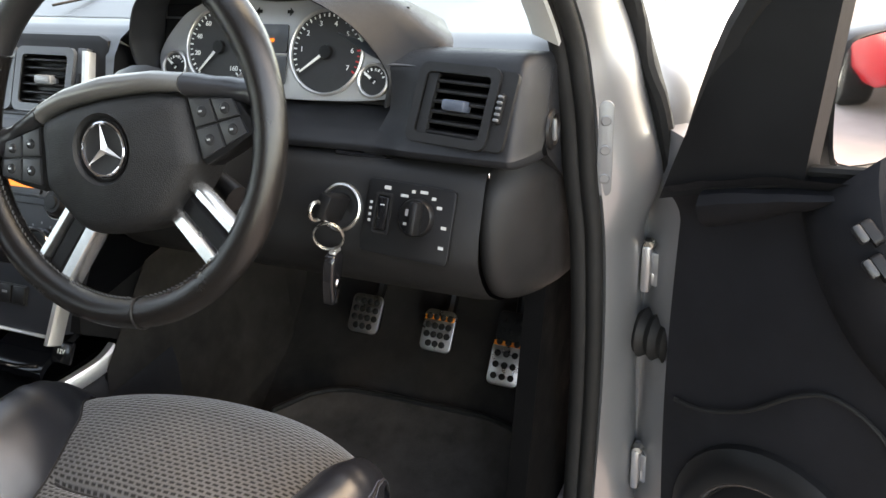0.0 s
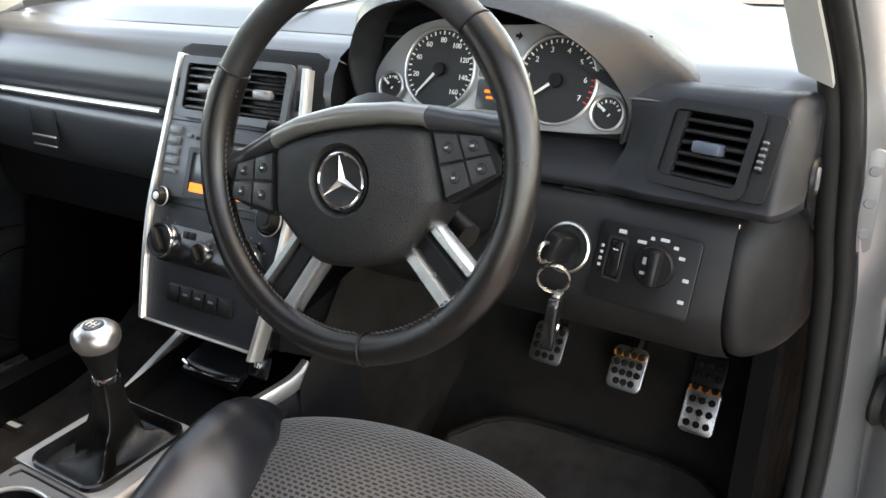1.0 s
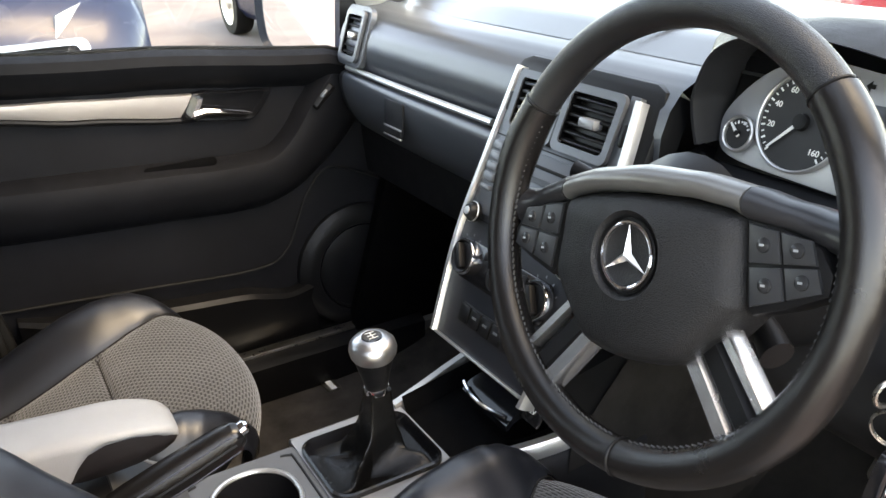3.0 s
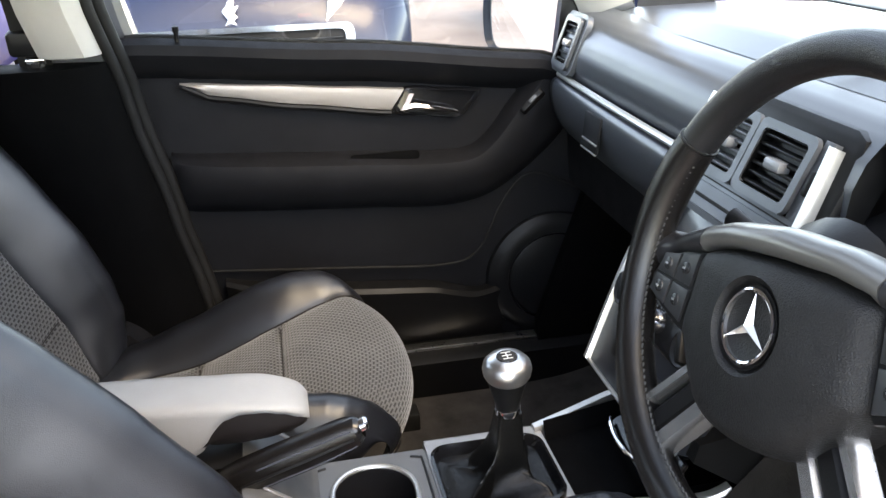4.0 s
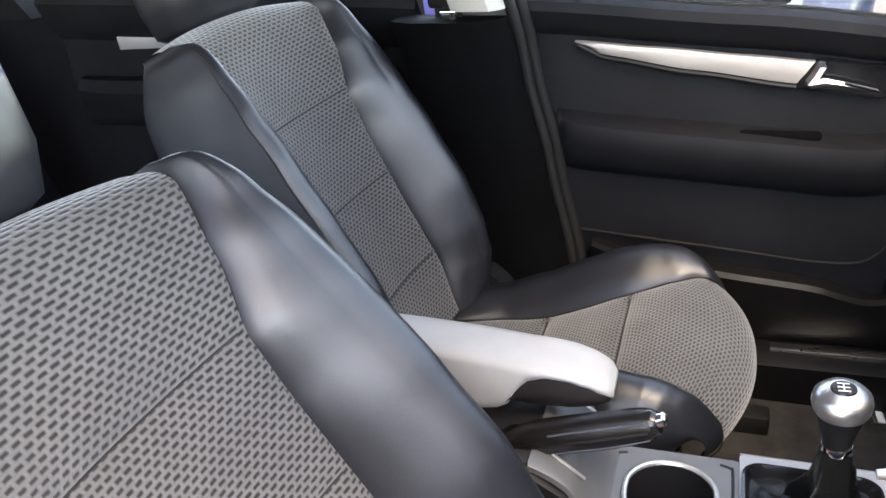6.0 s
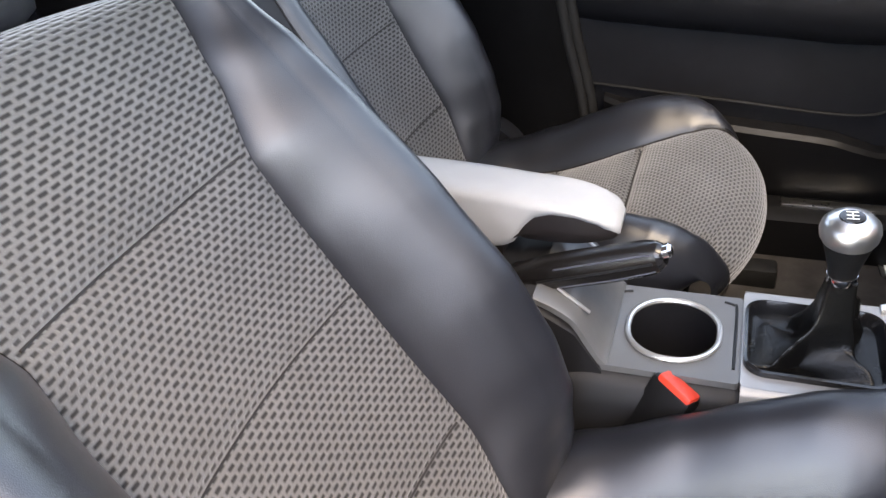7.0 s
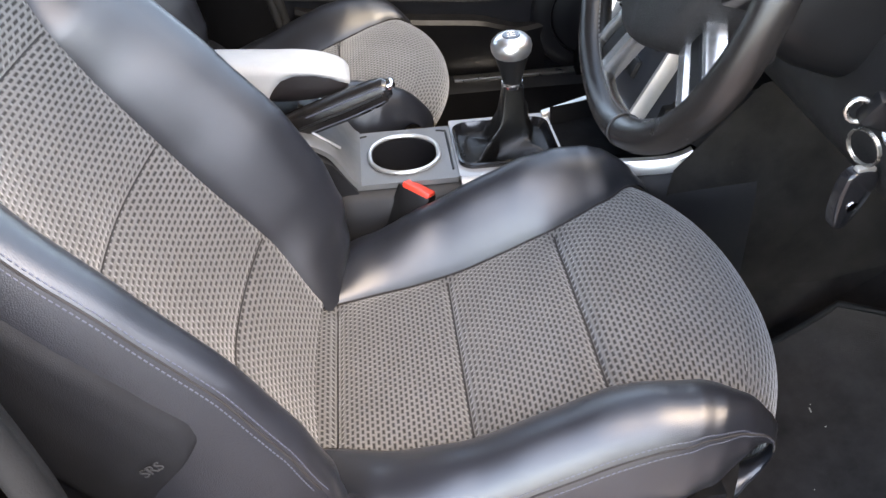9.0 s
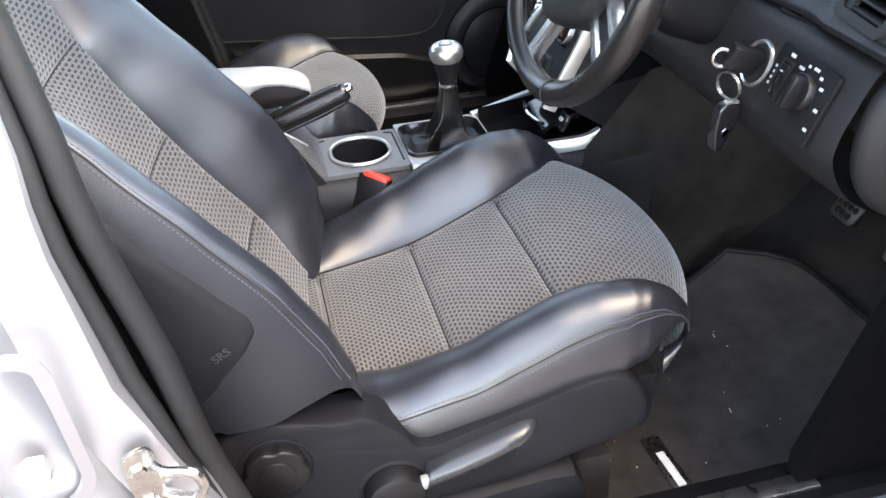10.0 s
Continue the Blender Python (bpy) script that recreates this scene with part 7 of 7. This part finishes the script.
def build_mats():
    for x0, x1, tag in ((0.20, 0.645, (0.533, 0.711)), (-0.72, -0.20, (-0.662, 0.716))):
        mt = thing("floor_mat", label="black carpet floor mat with a metal tag", category="floor mat", group="floor mats")
        cx, w = (x0 + x1) / 2, x1 - x0
        line = smooth_line([(0, 0.36, 0.368), (0, 0.75, 0.368), (0, 0.93, 0.395), (0, 1.08, 0.475)], 6)
        def sheet(a, b):
            q = line[round(b * (len(line) - 1))]
            return (x0 + w * a, q.y - 0.10 * (2 * abs(a - 0.5)) ** 6 * b, q.z + 0.003)
        part("mat_carpet", grid(sheet, 14, len(line) - 1), MAT, mt)
        edge = [sheet(0, k / (len(line) - 1)) for k in range(len(line))] + [sheet(k / 14, 1) for k in range(1, 14)] + [sheet(1, 1 - k / (len(line) - 1)) for k in range(len(line))]
        part("mat_edge", tube(edge, 0.005, 8), RUBBER, mt, "bound mat edge")
        tm = frame_at((tag[0], tag[1], 0.3715), (1, 0.05, 0), (0, 1, 0))
        tg = part("mat_tag", moved(prism(round_rect(0.100, 0.028, 0.003), 0.002, 0.0006), tm), ZINC, mt, "metal name tag")
        part("tag_bar", moved(rbox(0.066, 0.012, 0.0008, 0.0002, (0.014, 0, 0.0022)), tm), INK, tg)
        part("tag_ring", moved(lathe(((0.0075, 0.002), (0.0072, 0.0032), (0.0058, 0.0032), (0.0056, 0.002)), 20), tm @ pose(-0.039, 0, 0)), DARK, tg)
    # crumbs and lint on the driver's mat
    rnd = random.Random(5)
    out = []
    for k in range(20):
        x, y = rnd.uniform(0.24, 0.62), rnd.uniform(0.62, 0.92)
        out.append(rbox(rnd.uniform(0.001, 0.0035) * (3 if k % 9 == 0 else 1), 0.0012, 0.0008, 0, (x, y, 0.3725 + max(0.0, y - 0.76) * 0.16), (0, 0, rnd.uniform(0, 180))))
    tagged(part("lint", joined(*out), LINT, smooth=False), "pale crumbs and lint on the floor mat", "lint", kind="stuff")


MAT = material("black mat carpet", (0.042, 0.038, 0.036), 0.95, var=0.35, vscale=16, grain=800, bump=1.0, wear=(0.05, 0.046, 0.043), spec=0.1)
LINT = material("pale lint", (0.5, 0.47, 0.42), 0.9, var=0.2, bump=0.0)


def build_rear_bench():
    r = thing("rear_bench", label="black rear bench seat behind the front seats", category="car seat")
    part("bench_cushion", loft([[(x, y, z) for y, z in ((-1.05, 0.45), (-1.05, 0.62), (-0.75, 0.63), (-0.55, 0.65), (-0.50, 0.61), (-0.50, 0.45))] for x in (-0.64, -0.3, 0.3, 0.64)]), LEATHER, r)
    part("bench_back", loft([[(x, y, z) for y, z in ((-1.02, 0.55), (-0.98, 0.70), (-1.12, 1.05), (-1.16, 1.10), (-1.24, 1.10), (-1.20, 0.60))] for x in (-0.64, -0.3, 0.3, 0.64)]), LEATHER, r)
    return r

# ---- cars parked around ----
def parked_car(at, heading, paint, label, badge=False, chrome_grille=False, length=4.3, tall=1.0):
    """A family car, nose along its own +y, standing on the ground."""
    c = thing("parked_car", label=label, category="car", group="parked cars")
    M = pose(at[0], at[1], 0, 0, 0, heading)
    L, W = length / 2, 0.88

    def put(name, bm, mat, lab="", parent=None):
        k = Matrix() if name in ("wheel", "rim") else Matrix.Diagonal((1, 1, tall, 1))
        return part(name, moved(bm, M @ k), mat, parent or c, lab)
    # body: cross sections along the length
    waist = ((-L, 0.86), (-L + 0.3, 0.94), (-0.9, 0.96), (0.6, 0.95), (1.0, 0.93), (1.5, 0.86), (L - 0.15, 0.72), (L, 0.56))
    wid = ((-L, 0.70), (-L + 0.25, 0.84), (-1.0, W), (1.0, W), (L - 0.45, 0.87), (L - 0.15, 0.81), (L, 0.70))
    rings = []
    for k in range(29):
        y = -L + 2 * L * k / 28
        w, z = curve_at(wid, y), curve_at(waist, y)
        lowz = 0.20 + 0.10 * max(0.0, abs(y) - L + 0.3) / 0.3
        pts = [(-w * 0.90, lowz), (-w * 0.985, lowz + 0.10), (-w, 0.50 if z > 0.6 else z * 0.8), (-w * 0.985, z * 0.84), (-w * 0.93, z * 0.94), (-w * 0.80, z * 0.99), (-w * 0.4, z + 0.035 * (1 if y > 0 else 1)), (0.0, z + 0.05)]
        pts += [(-x, q) for x, q in pts[-2::-1]]
        rings.append([(x, y, q) for x, q in pts])
    put("body", loft(rings), paint)
    # cabin
    cab = []
    for y, w, z in ((1.05, 0.72, 0.93), (0.62, 0.68, 1.22), (0.28, 0.62, 1.42), (-0.4, 0.62, 1.47), (-1.2, 0.60, 1.42), (-1.65, 0.62, 1.20), (-2.0, 0.66, 0.95)):
        cab.append([(-w - 0.10, y, 0.90), (-w, y, z - 0.06), (-w * 0.8, y, z), (w * 0.8, y, z), (w, y, z - 0.06), (w + 0.10, y, 0.90)])
    put("cabin", loft(cab), GLOSS, "dark cabin glass")
    roof = [[(-w * 0.82, y, z), (-w * 0.4, y, z + 0.02), (w * 0.4, y, z + 0.02), (w * 0.82, y, z), (w * 0.82, y, z - 0.02), (-w * 0.82, y, z - 0.02)] for y, w, z in ((0.32, 0.62, 1.42), (-0.4, 0.64, 1.475), (-1.2, 0.62, 1.43))]
    put("roof", loft(roof), paint)
    for s in (-1, 1):
        put("pillar", tube([(s * 0.80, 1.05, 0.93), (s * 0.70, 0.62, 1.22), (s * 0.56, 0.30, 1.42)], 0.035, 8), paint)
        for y in (L - 0.82, -L + 0.78):
            wh = put("wheel", moved(lathe(((0.0, -0.10), (0.24, -0.10), (0.30, -0.09), (0.315, -0.06), (0.315, 0.06), (0.30, 0.09), (0.22, 0.10)), 32), pose(s * 0.79, y, 0.315, 0, 90 * s, 0)), RUBBER, "black tyre")
            put("rim", moved(lathe(((0.215, 0.095), (0.20, 0.085), (0.06, 0.075), (0.04, 0.095), (0.0, 0.098)), 24), pose(s * 0.79, y, 0.315, 0, 90 * s, 0)), STEEL, "alloy rim", wh)
        # headlight wraps the corner
        hl = [[(s * x, y, z) for x, y, z in row] for row in (((0.40, L - 0.10, 0.60), (0.58, L - 0.22, 0.61), (0.74, L - 0.42, 0.64), (0.82, L - 0.75, 0.70)), ((0.42, L - 0.12, 0.68), (0.58, L - 0.24, 0.72), (0.73, L - 0.46, 0.77), (0.80, L - 0.80, 0.80)))]
        bulged = [[(x * 1.02, y + 0.07, z) for x, y, z in r] for r in hl]
        put("headlight", loft([r + q[::-1] for r, q in zip(hl, bulged)]), HEADLIGHT, "clear glass headlight")
        put("tail_light", rbox(0.20, 0.10, 0.16, 0.03, (s * 0.66, -L + 0.06, 0.82)), RED, "red tail light")
    put("grille", moved(prism(round_rect(1.00, 0.07, 0.03), 0.05, 0.01), frame_at((0, L - 0.035, 0.550), (-1, 0, 0), (0, -0.25, 1))), RUBBER, "black grille")
    if chrome_grille:
        fr = ring_plate(round_rect(1.06, 0.100, 0.035), round_rect(0.98, 0.062, 0.024), 0.070)
        put("grille_frame", moved(fr, frame_at((0, L - 0.04, 0.548), (-1, 0, 0), (0, -0.25, 1))), CHROME, "chrome grille frame")
        for k in (-1, 0, 1):
            put("grille_bar", rbox(0.96, 0.02, 0.005, 0.002, (0, L + 0.015, 0.548 + 0.018 * k)), CHROME if k == -1 else GLOSS)
    else:
        put("bumper_grille", rbox(1.0, 0.06, 0.12, 0.02, (0, L - 0.02, 0.36)), RUBBER)
    put("number_plate", rbox(0.52, 0.012, 0.11, 0.004, (0, L + 0.035, 0.43)), INK, "white number plate")
    for k in range(6):
        put("plate_bar", rbox(0.045, 0.004, 0.065, 0.001, (-0.20 + 0.08 * k, L + 0.042, 0.43)), DARK)
    if badge:
        shape = smooth_line([(-0.030, -0.042, 0), (-0.012, -0.020, 0), (-0.036, 0.010, 0), (-0.018, 0.028, 0), (-0.006, 0.050, 0), (0.020, 0.046, 0), (0.014, 0.026, 0), (0.040, 0.030, 0), (0.016, 0.0, 0), (0.034, -0.012, 0), (0.012, -0.024, 0), (0.030, -0.044, 0), (0.0, -0.034, 0)], 2, True)
        put("badge", moved(prism([(q.x, q.y) for q in shape], 0.010, 0.003), frame_at((0, L - 0.02, 0.650), (-1, 0, 0), (0, -0.5, 0.85))), CHROME, "bright bonnet badge")
    for s in (-1, 1):
        put("door_mirror", rbox(0.18, 0.09, 0.13, 0.035, (s * 0.96, 0.72, 1.0)), paint)
    return c


def build_outside():
    parked_car((-5.20, 0.17), -90, NAVY, "navy people carrier parked nose-on beside the car", True, True, tall=1.30)
    parked_car((-5.15, -2.30), -90, COBALT, "bright cobalt blue car parked beside the navy one", False, False, tall=1.25)
    parked_car((-6.6, 3.6), -90, NAVY, "dark car parked further along", False, False)
    parked_car((-3.05, 7.6), 205, CHERRY, "cherry red car parked ahead", False, False)
    parked_car((7.6, 1.5), 78, CHERRY, "red car parked alongside", False, True)
    # pale kerb line and patches on the car park
    for k in range(6):
        bm = rbox(0.10, 4.6, 0.004, 0.001, (-7.5 + 2.55 * k, 9.0, 0.003))
        tagged(part("bay_line", bm, INK), "worn white parking bay line", "road marking", "bay lines")


# ---- put it together ----
build_ground()
build_shell()
door_inside(-1, "closed passenger door with black inner panel and silver trim", -1)
driver_door = door_inside(1, "open driver's door with black inner panel", 1)
HINGE = Vector((0.815, 1.06, 0))
driver_door.matrix_world = Matrix.Translation(HINGE) @ pose(0, 0, 0, 0, 0, 62) @ Matrix.Translation(-HINGE)
rear_door()
belt_strap()
pane("windscreen", [(-0.66, 1.40, 1.09), (0.66, 1.40, 1.09), (0.56, 0.44, 1.49), (-0.56, 0.44, 1.49)], "clear windscreen")
pane("side_window", [(-0.722, 0.10, 1.09), (-0.722, 0.80, 1.035), (-0.66, 0.58, 1.36), (-0.615, 0.10, 1.46)], "clear raised passenger window")
pane("side_window", [(-0.715, -0.95, 1.12), (-0.715, -0.22, 1.11), (-0.62, -0.26, 1.45), (-0.64, -0.9, 1.43)], "clear rear door window")
pane("rear_window", [(-0.55, -1.50, 1.10), (0.55, -1.50, 1.10), (0.50, -1.32, 1.46), (-0.50, -1.32, 1.46)], "clear tailgate window")
build_dashboard()
build_cluster()
build_centre_panel()
build_lighting_switches()
build_ignition()
build_wheel()
build_seat("driver_seat", 0.3475, 1, 0.0, 0.0, 32.4, "driver's seat in grey woven cloth and black leather", True)
build_seat("passenger_seat", -0.361, -1, -0.274, -0.010, 24.5, "passenger seat in grey woven cloth and black leather", False)
build_console()
build_gear_lever()
build_handbrake()
build_armrest()
build_buckle()
build_pedals()
build_mats()
build_rear_bench()
build_outside()
